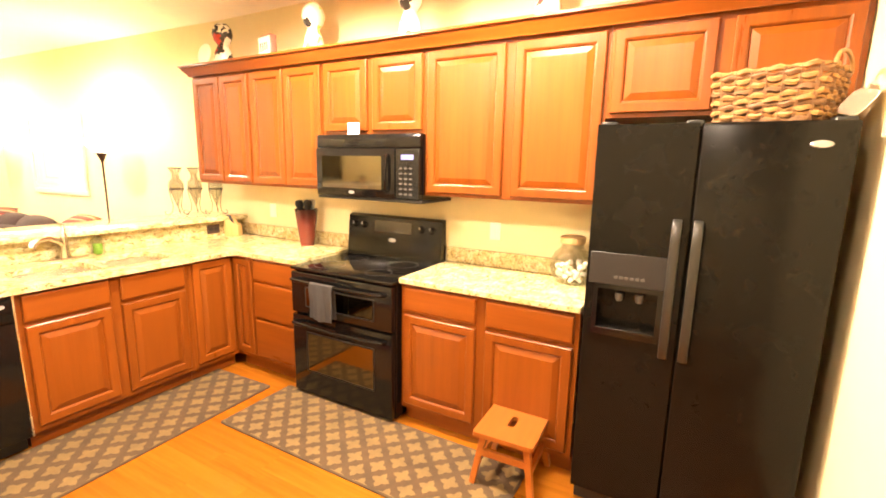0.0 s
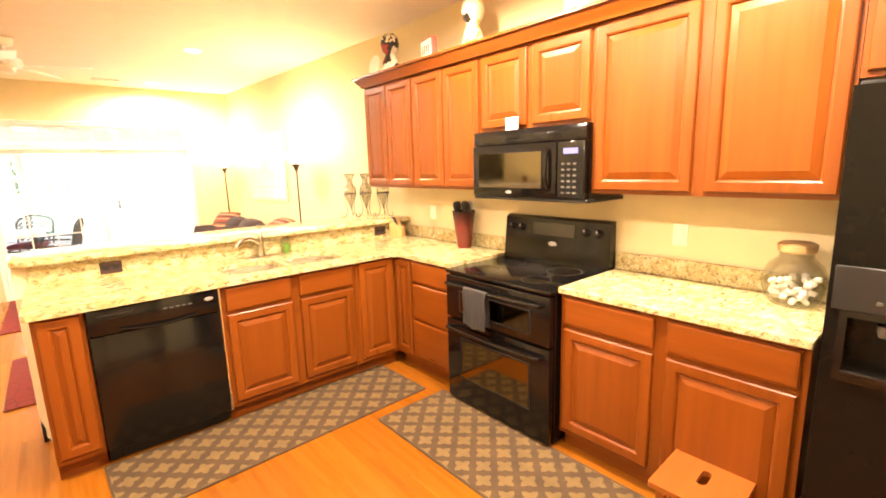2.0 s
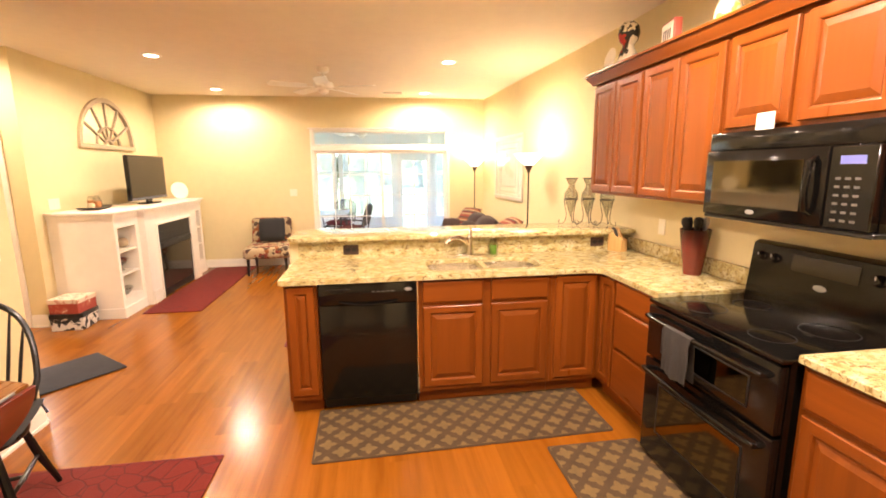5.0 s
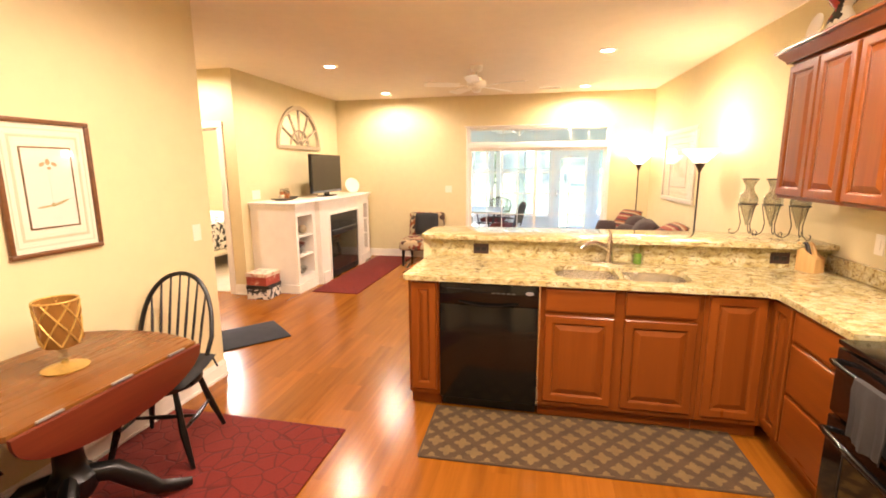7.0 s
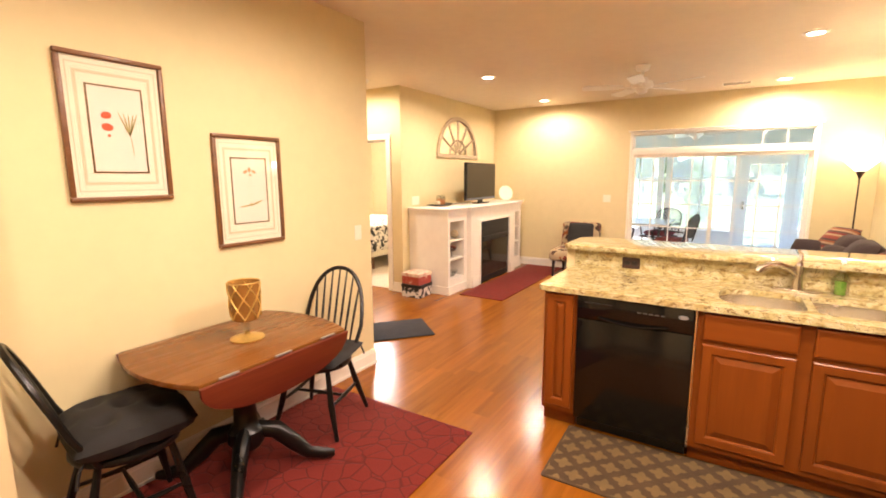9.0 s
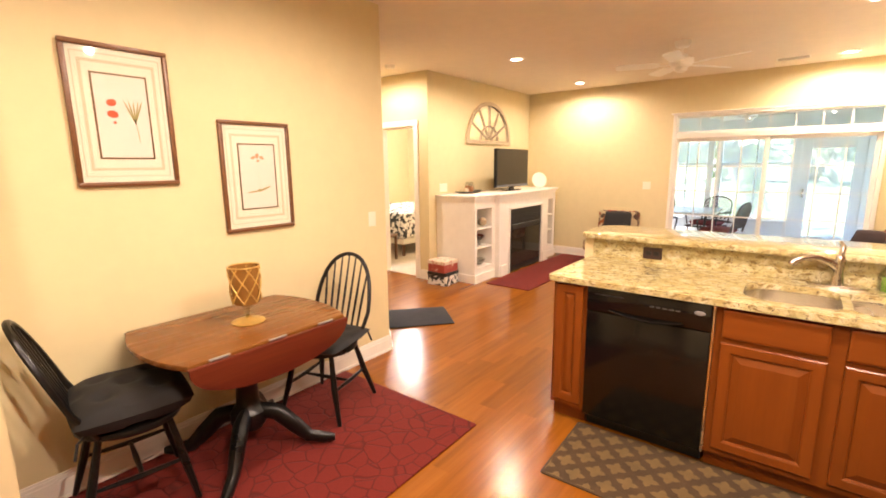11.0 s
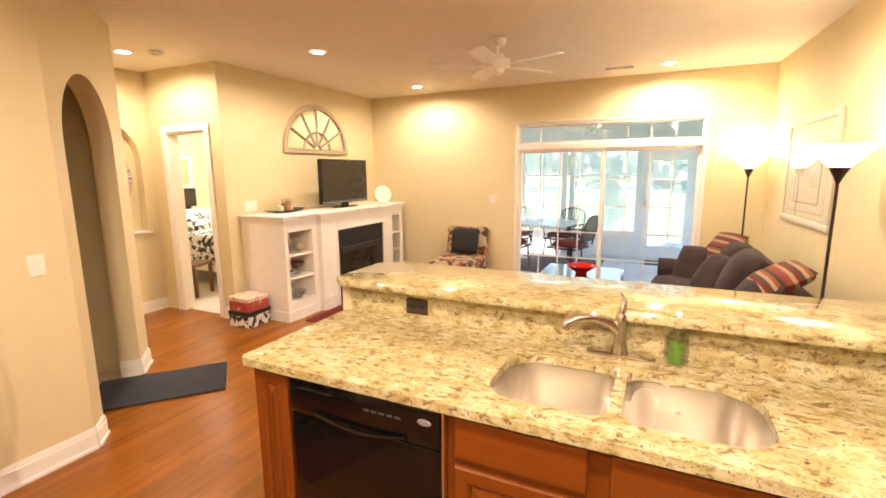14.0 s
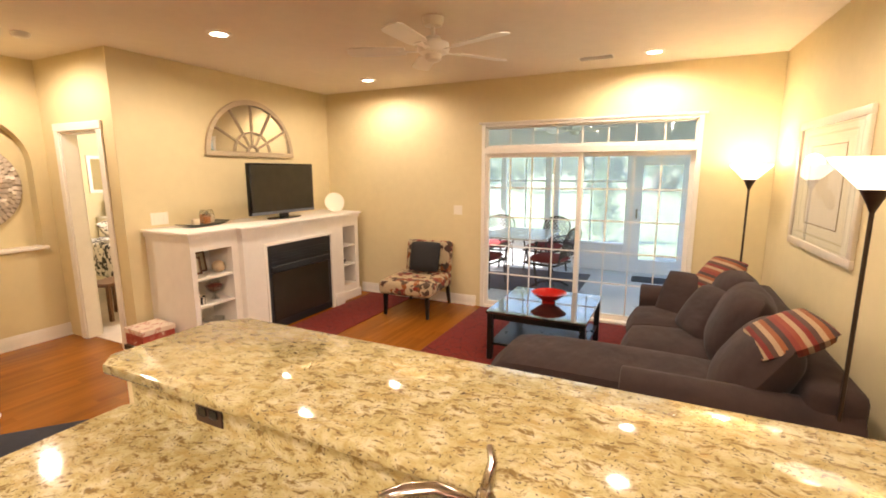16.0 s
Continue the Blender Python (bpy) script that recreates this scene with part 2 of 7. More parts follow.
M["badge"] = plain("silver_badge", (0.40, 0.40, 0.40), 0.35, 0.6)
M["rug_dark"] = plain("brown_woven_rug", (0.074, 0.043, 0.018), 0.95, vary=0.3, bump=0.5, grain=420)
M["rug_tan"] = plain("tan_woven_motif", (0.160, 0.102, 0.036), 0.95, vary=0.25, bump=0.5, grain=420)
M["red_rug"] = red_carpet("red_carved_pile")
M["mat_dark"] = plain("charcoal_mat", (0.03, 0.031, 0.038), 0.9, vary=0.3, bump=0.5, grain=250)
M["blackwood"] = plain("black_painted_wood", (0.006, 0.0055, 0.005), 0.3, vary=0.3, Specular_IOR_Level=0.35)
M["table"] = wood("walnut_table_wood", (0.142, 0.052, 0.0105), (0.163, 0.061, 0.0125), (0.184, 0.071, 0.0155), 0.26, "x", spec=0.28, metres=8, relief=0.02)
# darker and redder than the tabletop
M["leaf"] = wood("dark_red_table_leaf", (0.080, 0.014, 0.006), (0.115, 0.021, 0.009), (0.15, 0.030, 0.012), 0.3, "x", spec=0.4)
M["cushion"] = plain("black_cushion_cloth", (0.013, 0.012, 0.012), 0.8, vary=0.3, bump=0.4)
M["sofa"] = microfibre("brown_microfibre")
M["outlet"] = plain("brown_outlet_plate", (0.045, 0.022, 0.016), 0.4)
M["ivory"] = plain("ivory_plastic", (0.80, 0.74, 0.62), 0.4, vary=0.04)
# stands in for the haze over the garden
M["screen"] = haze_screen("haze_screen")
M["pane"] = thin_glass("window_glass")
M["glass"] = glass("clear_glass")
M["grey"] = plain("grey_concrete", (0.58, 0.60, 0.62), 0.8, vary=0.15, scale=3)
M["porch"] = plain("porch_white_paint", (0.86, 0.87, 0.88), 0.5, vary=0.06)
M["porch_ceil"] = plain("porch_ceiling_paint", (0.70, 0.74, 0.78), 0.7, vary=0.06)
M["lawn"] = plain("lawn_grass", (0.25, 0.31, 0.17), 0.9, vary=0.3, scale=0.4, grain=60, bump=0.5)
M["can_glow"] = glow("can_light_lens", (1.0, 0.88, 0.68), 3.6)
M["shade_glow"] = glow("lamp_bowl_glass", (1.0, 0.84, 0.58), 0.7)


# ---- building blocks ----
def bx(bm, x0, x1, y0, y1, z0, z1, bevel=0.0, seg=1):
    """Adds a box, with rounded edges where a bevel is given."""
    vs = [bm.verts.new((x, y, z)) for x in (x0, x1) for y in (y0, y1) for z in (z0, z1)]
    fs = [bm.faces.new([vs[i] for i in f]) for f in ((0, 1, 3, 2), (4, 6, 7, 5), (0, 4, 5, 1), (2, 3, 7, 6), (0, 2, 6, 4), (1, 5, 7, 3))]
    if bevel:
        es = {e for f in fs for e in f.edges}
        bmesh.ops.bevel(bm, geom=list(es), offset=bevel, segments=seg, affect="EDGES", profile=0.5)
    return bm


def box(*a, **k):
    return bx(bmesh.new(), *a, **k)


def lathe(profile, seg=28, bm=None, at=(0, 0, 0)):
    """Turns a profile of (radius, height) about z."""
    bm = bm or bmesh.new()
    rings = []
    for r, z in profile:
        if r < 1e-5:
            rings.append([bm.verts.new((at[0], at[1], at[2] + z))])
        else:
            rings.append([bm.verts.new((at[0] + r * math.cos(2 * math.pi * k / seg), at[1] + r * math.sin(2 * math.pi * k / seg), at[2] + z)) for k in range(seg)])
    for a, b in zip(rings, rings[1:]):
        for k in range(seg):
            n = (k + 1) % seg
            if len(a) == 1 and len(b) > 1:
                bm.faces.new((a[0], b[n], b[k]))
            elif len(b) == 1 and len(a) > 1:
                bm.faces.new((a[k], a[n], b[0]))
            elif len(a) > 1:
                bm.faces.new((a[k], a[n], b[n], b[k]))
    bmesh.ops.recalc_face_normals(bm, faces=bm.faces)
    return bm


def tube(points, r, seg=10, bm=None, closed=False):
    """A round bar along points; r is a number or one per point."""
    bm = bm or bmesh.new()
    pts = [Vector(p) for p in points]
    rs = r if isinstance(r, (list, tuple)) else [r] * len(pts)
    rings, up = [], None
    for i, p in enumerate(pts):
        a = pts[(i - 1) % len(pts)] if (closed or i > 0) else p
        b = pts[(i + 1) % len(pts)] if (closed or i < len(pts) - 1) else p
        d = (b - a).normalized()
        if up is None:
            up = d.orthogonal().normalized()
        up = (up - d * up.dot(d)).normalized()
        side = d.cross(up)
        rings.append([bm.verts.new(p + rs[i] * (math.cos(2 * math.pi * k / seg) * up + math.sin(2 * math.pi * k / seg) * side)) for k in range(seg)])
    pairs = list(zip(rings, rings[1:])) + ([(rings[-1], rings[0])] if closed else [])
    for a, b in pairs:
        for k in range(seg):
            bm.faces.new((a[k], a[(k + 1) % seg], b[(k + 1) % seg], b[k]))
    if not closed:
        bm.faces.new(rings[0][::-1])
        bm.faces.new(rings[-1])
    bmesh.ops.recalc_face_normals(bm, faces=bm.faces)
    return bm


def slab(outline, z0, z1, holes=(), bevel=0.0, bm=None):
    """A plate of any outline (x, y) between two heights, with holes."""
    bm = bm or bmesh.new()
    edges = []
    for loop in (outline, *holes):
        vs = [bm.verts.new((x, y, z0)) for x, y in loop]
        edges += [bm.edges.new((vs[k], vs[(k + 1) % len(vs)])) for k in range(len(vs))]
    if holes:
        faces = [g for g in bmesh.ops.triangle_fill(bm, edges=edges, use_beauty=True)["geom"] if isinstance(g, bmesh.types.BMFace)]
    else:
        faces = [bm.faces.new(list({v: 0 for e in edges for v in e.verts}))]
    ext = bmesh.ops.extrude_face_region(bm, geom=faces)["geom"]
    top = [g for g in ext if isinstance(g, bmesh.types.BMVert)]
    for v in top:
        v.co.z = z1
    if bevel and not holes:
        es = [e for e in bm.edges if all(abs(v.co.z - z1) < 1e-6 for v in e.verts) or all(abs(v.co.z - z0) < 1e-6 for v in e.verts)]
        bmesh.ops.bevel(bm, geom=es, offset=bevel, segments=2, affect="EDGES", profile=0.5)
    bmesh.ops.recalc_face_normals(bm, faces=bm.faces)
    return bm


def moved(bm, m):
    bm.transform(m)
    return bm


def arc(cx, cy, rx, ry, a0, a1, n):
    return [(cx + rx * math.cos(radians(a0 + (a1 - a0) * k / n)), cy + ry * math.sin(radians(a0 + (a1 - a0) * k / n))) for k in range(n + 1)]


def rounded(x0, x1, y0, y1, r, n=5):
    rs = r if isinstance(r, (list, tuple)) else [r] * 4
    return (arc(x1 - rs[0], y1 - rs[0], rs[0], rs[0], 0, 90, n) + arc(x0 + rs[1], y1 - rs[1], rs[1], rs[1], 90, 180, n)
            + arc(x0 + rs[2], y0 + rs[2], rs[2], rs[2], 180, 270, n) + arc(x1 - rs[3], y0 + rs[3], rs[3], rs[3], 270, 360, n))


def cushion_mesh(w, d, h, n=10, puff=0.35, dent=None):
    """A soft pad centred at the origin, lying flat."""
    bm = bmesh.new()
    grid = {}
    for side in (1, -1):
        for i in range(n + 1):
            for j in range(n + 1):
                u, v = 2 * i / n - 1, 2 * j / n - 1
                edge = (1 - abs(u) ** 3.2) * (1 - abs(v) ** 3.2)
                su, sv = u * (1 - 0.06 * v * v), v * (1 - 0.06 * u * u)
                z = side * h / 2 * (edge ** puff)
                if dent:
                    z -= side * dent * max(0, math.cos(u * 2.2 * math.pi) * math.cos(v * 2.2 * math.pi)) * edge
                rim = i in (0, n) or j in (0, n)
                if rim and side == -1:
                    grid[side, i, j] = grid[1, i, j]
                else:
                    grid[side, i, j] = bm.verts.new((su * w / 2, sv * d / 2, 0 if rim else z))
    for side in (1, -1):
        for i in range(n):
            for j in range(n):
                q = [grid[side, i, j], grid[side, i + 1, j], grid[side, i + 1, j + 1], grid[side, i, j + 1]]
                bm.faces.new(q if side == 1 else q[::-1])
    bmesh.ops.recalc_face_normals(bm, faces=bm.faces)
    return bm


def smooth(me, angle=40):
    me.shade_smooth()
    bm = bmesh.new()
    bm.from_mesh(me)
    for e in bm.edges:
        e.smooth = len(e.link_faces) == 2 and e.calc_face_angle(0) < radians(angle)
    bm.to_mesh(me)
    bm.free()


def part(name, bm, material, parent=None, label="", at=None, soft=True):
    """Links a bmesh as one mesh object under a thing or a part."""
    me = bpy.data.meshes.new(name)
    bm.to_mesh(me)
    bm.free()
    if soft:
        smooth(me)
    me.materials.append(M[material] if isinstance(material, str) else material)
    ob = new(name, me)
    if at is not None:
        ob.matrix_basis = at
    if parent is not None:
        ob.parent = parent
    if label:
        ob["label"] = label
    return ob


def thing(name, label, category, at=Matrix(), group=""):
    """The empty at a thing's base, which parents its parts."""
    ob = new(name)
    ob.empty_display_size = 0.1
    ob.matrix_basis = at
    return tagged(ob, label, category, group)


def solid(name, bm, material, label, category, at=None, group=""):
    """A thing that is one mesh."""
    return tagged(part(name, bm, material, None, "", at), label, category, group)


def fixed(name, bm, material, label="", category="wall"):
    """A piece of the setting."""
    return tagged(part(name, bm, material), label, category, "", "structure")


# ---- the building ----
def holed_wall(axis, c0, c1, a0, a1, z1, holes):
    """A wall along an axis ("x" or "y"), c0..c1 thick, with openings (a0, a1, z0, z1)."""
    bm = bmesh.new()

    def put(u0, u1, z0, z9):
        if u1 - u0 > 1e-4 and z9 - z0 > 1e-4:
            bx(bm, *((u0, u1, c0, c1) if axis == "x" else (c0, c1, u0, u1)), z0, z9)

    at = a0
    for h0, h1, b, t in sorted(holes):
        put(at, h0, 0, z1)
        put(h0, h1, 0, b)
        put(h0, h1, t, z1)
        at = h1
    put(at, a1, 0, z1)
    bmesh.ops.remove_doubles(bm, verts=bm.verts, dist=1e-5)
    return bm


def arch_panel(length, z0, z1, o0, o1, spring, top, thick):
    """An upright panel along x with an arched opening that starts at its foot; its face lies in y = 0, its body behind (y > 0)."""
    mid, half = (o0 + o1) / 2, (o1 - o0) / 2
    curve = arc(mid, spring, half, top - spring, 180, 0, 24)
    line = [(0, z0), (o0, z0), *curve, (o1, z0), (length, z0), (length, z1), (0, z1)]
    return moved(slab(line, 0, -thick), pose(0, 0, 0, 90))


NW = 2.94                         # the face of the north wall
fixed("wall_north", box(-3.60, 2.32, NW, NW + 0.12, 0, CEIL), "wall", "cream painted wall behind the kitchen")
NTURN = math.degrees(math.atan2(-0.215, -4.35))
NM = pose(-3.60, NW, 0, 0, 0, NTURN)     # runs west along the living room's wall
fixed("wall_north_living", moved(box(0, 4.42, -0.12, 0, 0, CEIL), NM), "wall", "cream painted wall behind the sofa")
fixed("wall_west", holed_wall("y", -8.02, -7.90, -2.74, NW - 0.215, CEIL, [(-0.19, 2.12, 0, 2.235)]), "wall", "cream painted wall with the patio door")
fixed("wall_fireplace", box(-7.90, -5.09, -2.74, -2.53, 0, CEIL), "wall", "cream painted wall behind the mantel")
DOOR_Y0, DOOR_Y1, DOOR_H = -3.41, -2.765, 2.065
fixed("wall_hall", holed_wall("y", -5.21, -5.09, -3.72, -2.74, CEIL, [(DOOR_Y0, DOOR_Y1, 0, DOOR_H)]), "wall", "cream painted hall wall with a bedroom door")
fixed("wall_dining", box(-3.03, 2.32, -1.405, -1.285, 0, CEIL), "wall", "cream painted wall beside the dining table")
fixed("wall_return", box(-0.605, 2.20, -1.285, -0.72, 0, CEIL), "wall", "cream painted wall corner")
fixed("wall_east", box(2.20, 2.32, -1.285, NW, 0, CEIL), "wall", "cream painted wall")
fixed("wall_fridge", box(0.60, 0.72, 1.30, NW, 0, CEIL), "wall", "cream painted wall beside the refrigerator")
# the niche wall: a foot, the arched part above the sill, the niche's back
SILL = 0.93
fixed("wall_niche", box(-5.21, -1.6, -3.84, -3.72, 0, SILL), "wall", "cream painted hall wall under the niche")
nb = arch_panel(3.61, SILL, CEIL, 0.245, 1.185, 1.76, 2.22, 0.12)
fixed("wall_niche_arch", moved(nb, pose(-5.21, -3.72, 0) @ Matrix.Scale(-1, 4, (0, 1, 0))), "wall", "cream hall wall with an arched niche")
fixed("niche_back", box(-5.21, -1.6, -3.96, -3.84, 0.5, CEIL), "wall", "cream back of the arched niche")
fixed("niche_sill", box(-5.00, -3.98, -3.835, -3.685, SILL, SILL + 0.035, bevel=0.008), "white", "white sill of the arched niche", "sill")
# the wall across the corner with the arched opening to the foyer
DA = Vector((-3.03, -1.285, 0))
DANG = math.degrees(math.atan2(-0.979, -0.923))
diag = pose(DA.x, DA.y, 0, 0, 0, DANG + 180) @ Matrix.Scale(-1, 4, (1, 0, 0))
fixed("wall_diagonal", moved(arch_panel(1.35, 0, CEIL, 0.16, 1.08, 1.80, 2.24, 0.14), diag @ Matrix.Scale(-1, 4, (0, 1, 0))), "wall", "cream wall with an arched opening to the foyer")
DM = pose(DA.x, DA.y, 0, 0, 0, DANG)
fixed("wall_foyer_side", moved(box(1.21, 1.35, 0.14, 2.20, 0, CEIL), DM), "wall", "cream foyer wall")
fixed("wall_foyer_back", moved(box(-0.9, 1.21, 1.75, 1.87, 0, CEIL), DM), "wall", "cream foyer wall")
fixed("wall_foyer_end", moved(box(-1.0, -0.9, 1.25, 1.87, 0, CEIL), DM), "wall", "cream foyer wall")
# bedroom seen through the door
fixed("wall_bedroom_far", box(-9.3, -9.2, -6.6, -2.74, 0, CEIL), "wall", "pale bedroom wall")
fixed("wall_bedroom_south", box(-9.2, -4.2, -6.7, -6.6, 0, CEIL), "wall", "pale bedroom wall")
fixed("wall_bedroom_east", box(-4.3, -4.2, -6.6, -3.84, 0, CEIL), "wall", "pale bedroom wall")
fixed("wall_bedroom_north", box(-9.2, -8.02, -2.86, -2.74, 0, CEIL), "wall", "pale bedroom wall")
M["carpet"] = plain("pale_carpet", (0.55, 0.47, 0.38), 0.95, vary=0.12, bump=0.5)
fixed("floor_bedroom", box(-9.2, -5.15, -6.6, -2.74, -0.05, 0.004), "carpet", "pale bedroom carpet", "floor")
fixed("floor_bedroom_end", box(-5.15, -4.3, -6.6, -3.84, -0.05, 0.004), "carpet", "pale bedroom carpet", "floor")
# added point light without a fixture, brightens the room behind the door
lamp("bedroom_fill", "POINT", (-7.0, -4.6, 2.3), 32, (1.0, 0.94, 0.86), 0.25)

M["tile"] = plain("beige_foyer_tile", (0.55, 0.44, 0.33), 0.35, vary=0.1)
fixed("floor_foyer", moved(box(0.0, 1.21, 0.12, 1.75, 0.0005, 0.004), DM), "tile", "pale beige foyer floor", "floor")
fixed("ceiling", box(-9.3, 2.32, -6.7, NW + 0.12, CEIL, CEIL + 0.1), "ceiling", "cream painted ceiling", "ceiling")
FLOOR = fixed("floor", box(-7.90, 2.20, -3.96, NW, -0.08, -0.004), "joint", "glossy orange-brown maple plank floor", "floor")


def board_line(name, pts, z0, z1, t, label="white painted baseboard"):
    """Baseboard along a line of (x, y), standing out to its left, with a rounded top."""
    bm = bmesh.new()
    for (xa, ya), (xb, yb) in zip(pts, pts[1:]):
        ln = math.hypot(xb - xa, yb - ya)
        m = pose(xa, ya, 0, 0, 0, math.degrees(math.atan2(yb - ya, xb - xa)))
        for t0, za, zb in ((t, z0, z1 - 0.03), (t * 0.7, z1 - 0.03, z1 - 0.012), (t * 0.4, z1 - 0.012, z1), (t * 1.6, z0, z0 + 0.018)):
            q = box(-0.0, ln, 0.0005, t0, za, zb)
            q.transform(m)
            tmp = bpy.data.meshes.new("tmp")
            q.to_mesh(tmp)
            q.free()
            bm.from_mesh(tmp)
            bpy.data.meshes.remove(tmp)
    return fixed(name, bm, "white", label, "baseboard")


def along(u, v=0.0):
    p = DM @ Vector((u, v, 0))
    return (p.x, p.y)


board_line("baseboard", [(-3.03, -1.285), (-0.605, -1.285)], 0, 0.13, 0.016)
board_line("baseboard", [along(0.16), along(0.0)], 0, 0.13, 0.016)
board_line("baseboard", [along(1.35), along(1.08)], 0, 0.13, 0.016)
board_line("baseboard", [along(1.35, 0.9), along(1.35)], 0, 0.13, 0.016)
board_line("baseboard", [along(1.08, 0.0), along(1.08, 0.14)], 0, 0.13, 0.016)
board_line("baseboard", [along(1.21, 1.75), along(-0.9, 1.75)], 0, 0.13, 0.016)
board_line("baseboard", [(-5.09, -3.72), (-1.8, -3.72)], 0, 0.13, 0.016)
board_line("baseboard", [(-5.09, -2.69), (-5.09, -2.53)][::-1], 0, 0.13, 0.016)
board_line("baseboard", [(-7.90, -0.25), (-7.90, -2.0)], 0, 0.13, 0.016)
board_line("baseboard", [tuple((NM @ Vector((u, 0, 0))).xy) for u in (0.4, 4.30)], 0, 0.13, 0.016)

# casing of the bedroom door
dc = thing("door_1", "white casing of the open bedroom doorway", "door frame")
dc["kind"] = "structure"
for y0, y1 in ((DOOR_Y0 - 0.07, DOOR_Y0 + 0.004), (DOOR_Y1 - 0.004, DOOR_Y1 + 0.07)):
    part("casing", box(-5.09, -5.068, y0, y1, 0, DOOR_H, bevel=0.005), "white", dc)
part("casing", box(-5.09, -5.066, DOOR_Y0 - 0.075, DOOR_Y1 + 0.075, DOOR_H, DOOR_H + 0.075, bevel=0.005), "white", dc)
part("jamb", box(-5.215, -5.088, DOOR_Y0, DOOR_Y0 + 0.018, 0, DOOR_H), "white", dc)
part("jamb", box(-5.215, -5.088, DOOR_Y1 - 0.018, DOOR_Y1, 0, DOOR_H), "white", dc)
part("jamb", box(-5.215, -5.088, DOOR_Y0, DOOR_Y1, DOOR_H - 0.018, DOOR_H), "white", dc)
# the door leaf stands open into the bedroom
LM = pose(-5.225, DOOR_Y0 - 0.02, 0, 0, 0, 249)
leaf = part("door_leaf", moved(box(0, 0.64, -0.018, 0.018, 0.012, DOOR_H - 0.02, bevel=0.003), LM), "white", dc, "white open door leaf")
part("door_handle", lathe([(0, 0), (0.022, 0), (0.022, 0.008), (0.009, 0.012), (0.009, 0.035), (0.026, 0.045), (0.026, 0.06), (0, 0.07)], 16), "chrome", dc, "satin nickel door knob", at=LM @ pose(0.58, 0.018, 0.95, -90))

# ---- patio door, transom and sunroom ----
WY0, WY1, WH = -0.19, 2.12, 2.235
win = thing("window_1", "white patio door with grid panes and a transom, looking on the sunroom", "patio door")
win["kind"] = "structure"
XW = -7.90
for y0, y1, z0, z1 in ((WY0 - 0.0, WY0 + 0.045, 0, WH), (WY1 - 0.045, WY1, 0, WH), (WY0 + 0.045, WY1 - 0.045, WH - 0.035, WH), (WY0 + 0.045, WY1 - 0.045, 1.89, 1.965), (WY0 + 0.045, WY1 - 0.045, 0, 0.03)):
    part("window_frame", box(XW - 0.115, XW + 0.012, y0, y1, z0, z1, bevel=0.004), "white", win)
part("ledge", box(XW + 0.0005, XW + 0.03, WY0 - 0.03, WY1 + 0.03, WH, WH + 0.022, bevel=0.004), "white", win)


def sash(y0, y1, z0, z1, x, cols, rows, stile, bar=0.018):
    for a, b, c, d in ((y0, y0 + stile, z0, z1), (y1 - stile, y1, z0, z1), (y0 + stile, y1 - stile, z0, z0 + stile * 1.3), (y0 + stile, y1 - stile, z1 - stile, z1)):
        part("sash", box(x - 0.02, x + 0.02, a, b, c, d, bevel=0.003), "white", win)
    a, b, c, d = y0 + stile, y1 - stile, z0 + stile * 1.3, z1 - stile
    for k in range(1, cols):
        y = a + (b - a) * k / cols
        part("muntin", box(x - 0.009, x + 0.009, y - bar / 2, y + bar / 2, c, d), "white", win)
    for k in range(1, rows):
        z = c + (d - c) * k / rows
        part("muntin", box(x - 0.0085, x + 0.0085, a, b, z - bar / 2, z + bar / 2), "white", win)
    p = part("pane", box(x - 0.003, x + 0.003, a, b, c, d), "pane", win)
    p.visible_shadow = False


MIDY = 0.965
sash(WY0 + 0.045, MIDY + 0.02, 0.03, 1.89, XW - 0.035, 4, 5, 0.045, 0.014)
sash(MIDY - 0.02, WY1 - 0.045, 0.03, 1.89, XW - 0.08, 4, 5, 0.045, 0.014)
sash(WY0 + 0.045, WY1 - 0.045, 1.965, WH - 0.035, XW - 0.05, 8, 1, 0.02, 0.014)
part("door_handle", box(XW - 0.014, XW + 0.01, WY0 + 0.06, WY0 + 0.085, 0.9, 1.1, bevel=0.006), "white", win)

SX, SY0, SY1, SZ = -10.95, -1.9, 3.3, -0.03
fixed("floor_sunroom", box(SX - 0.15, -8.02, SY0 - 0.15, SY1 + 0.15, -0.2, SZ), "grey", "pale grey sunroom floor", "floor")
fixed("ceiling_sunroom", box(SX - 0.3, -8.02, SY0 - 0.3, SY1 + 0.3, 2.45, 2.55), "porch_ceil", "grey-blue sunroom ceiling", "ceiling")
PDY0, PDY1 = 1.38, 2.16          # the outer door
posts = [SY0, -0.93, -0.09, 0.06, PDY0 - 0.1, PDY1 + 0.1, SY1]
sw = thing("window_2", "white framed sunroom windows on a low wall", "window")
sw["kind"] = "structure"
for y in posts:
    part("post", box(SX - 0.1, SX, y - 0.05, y + 0.05, SZ, 2.45, bevel=0.004), "porch", sw)
part("header", box(SX - 0.1, SX + 0.01, SY0, SY1, 1.98, 2.45), "porch", sw)
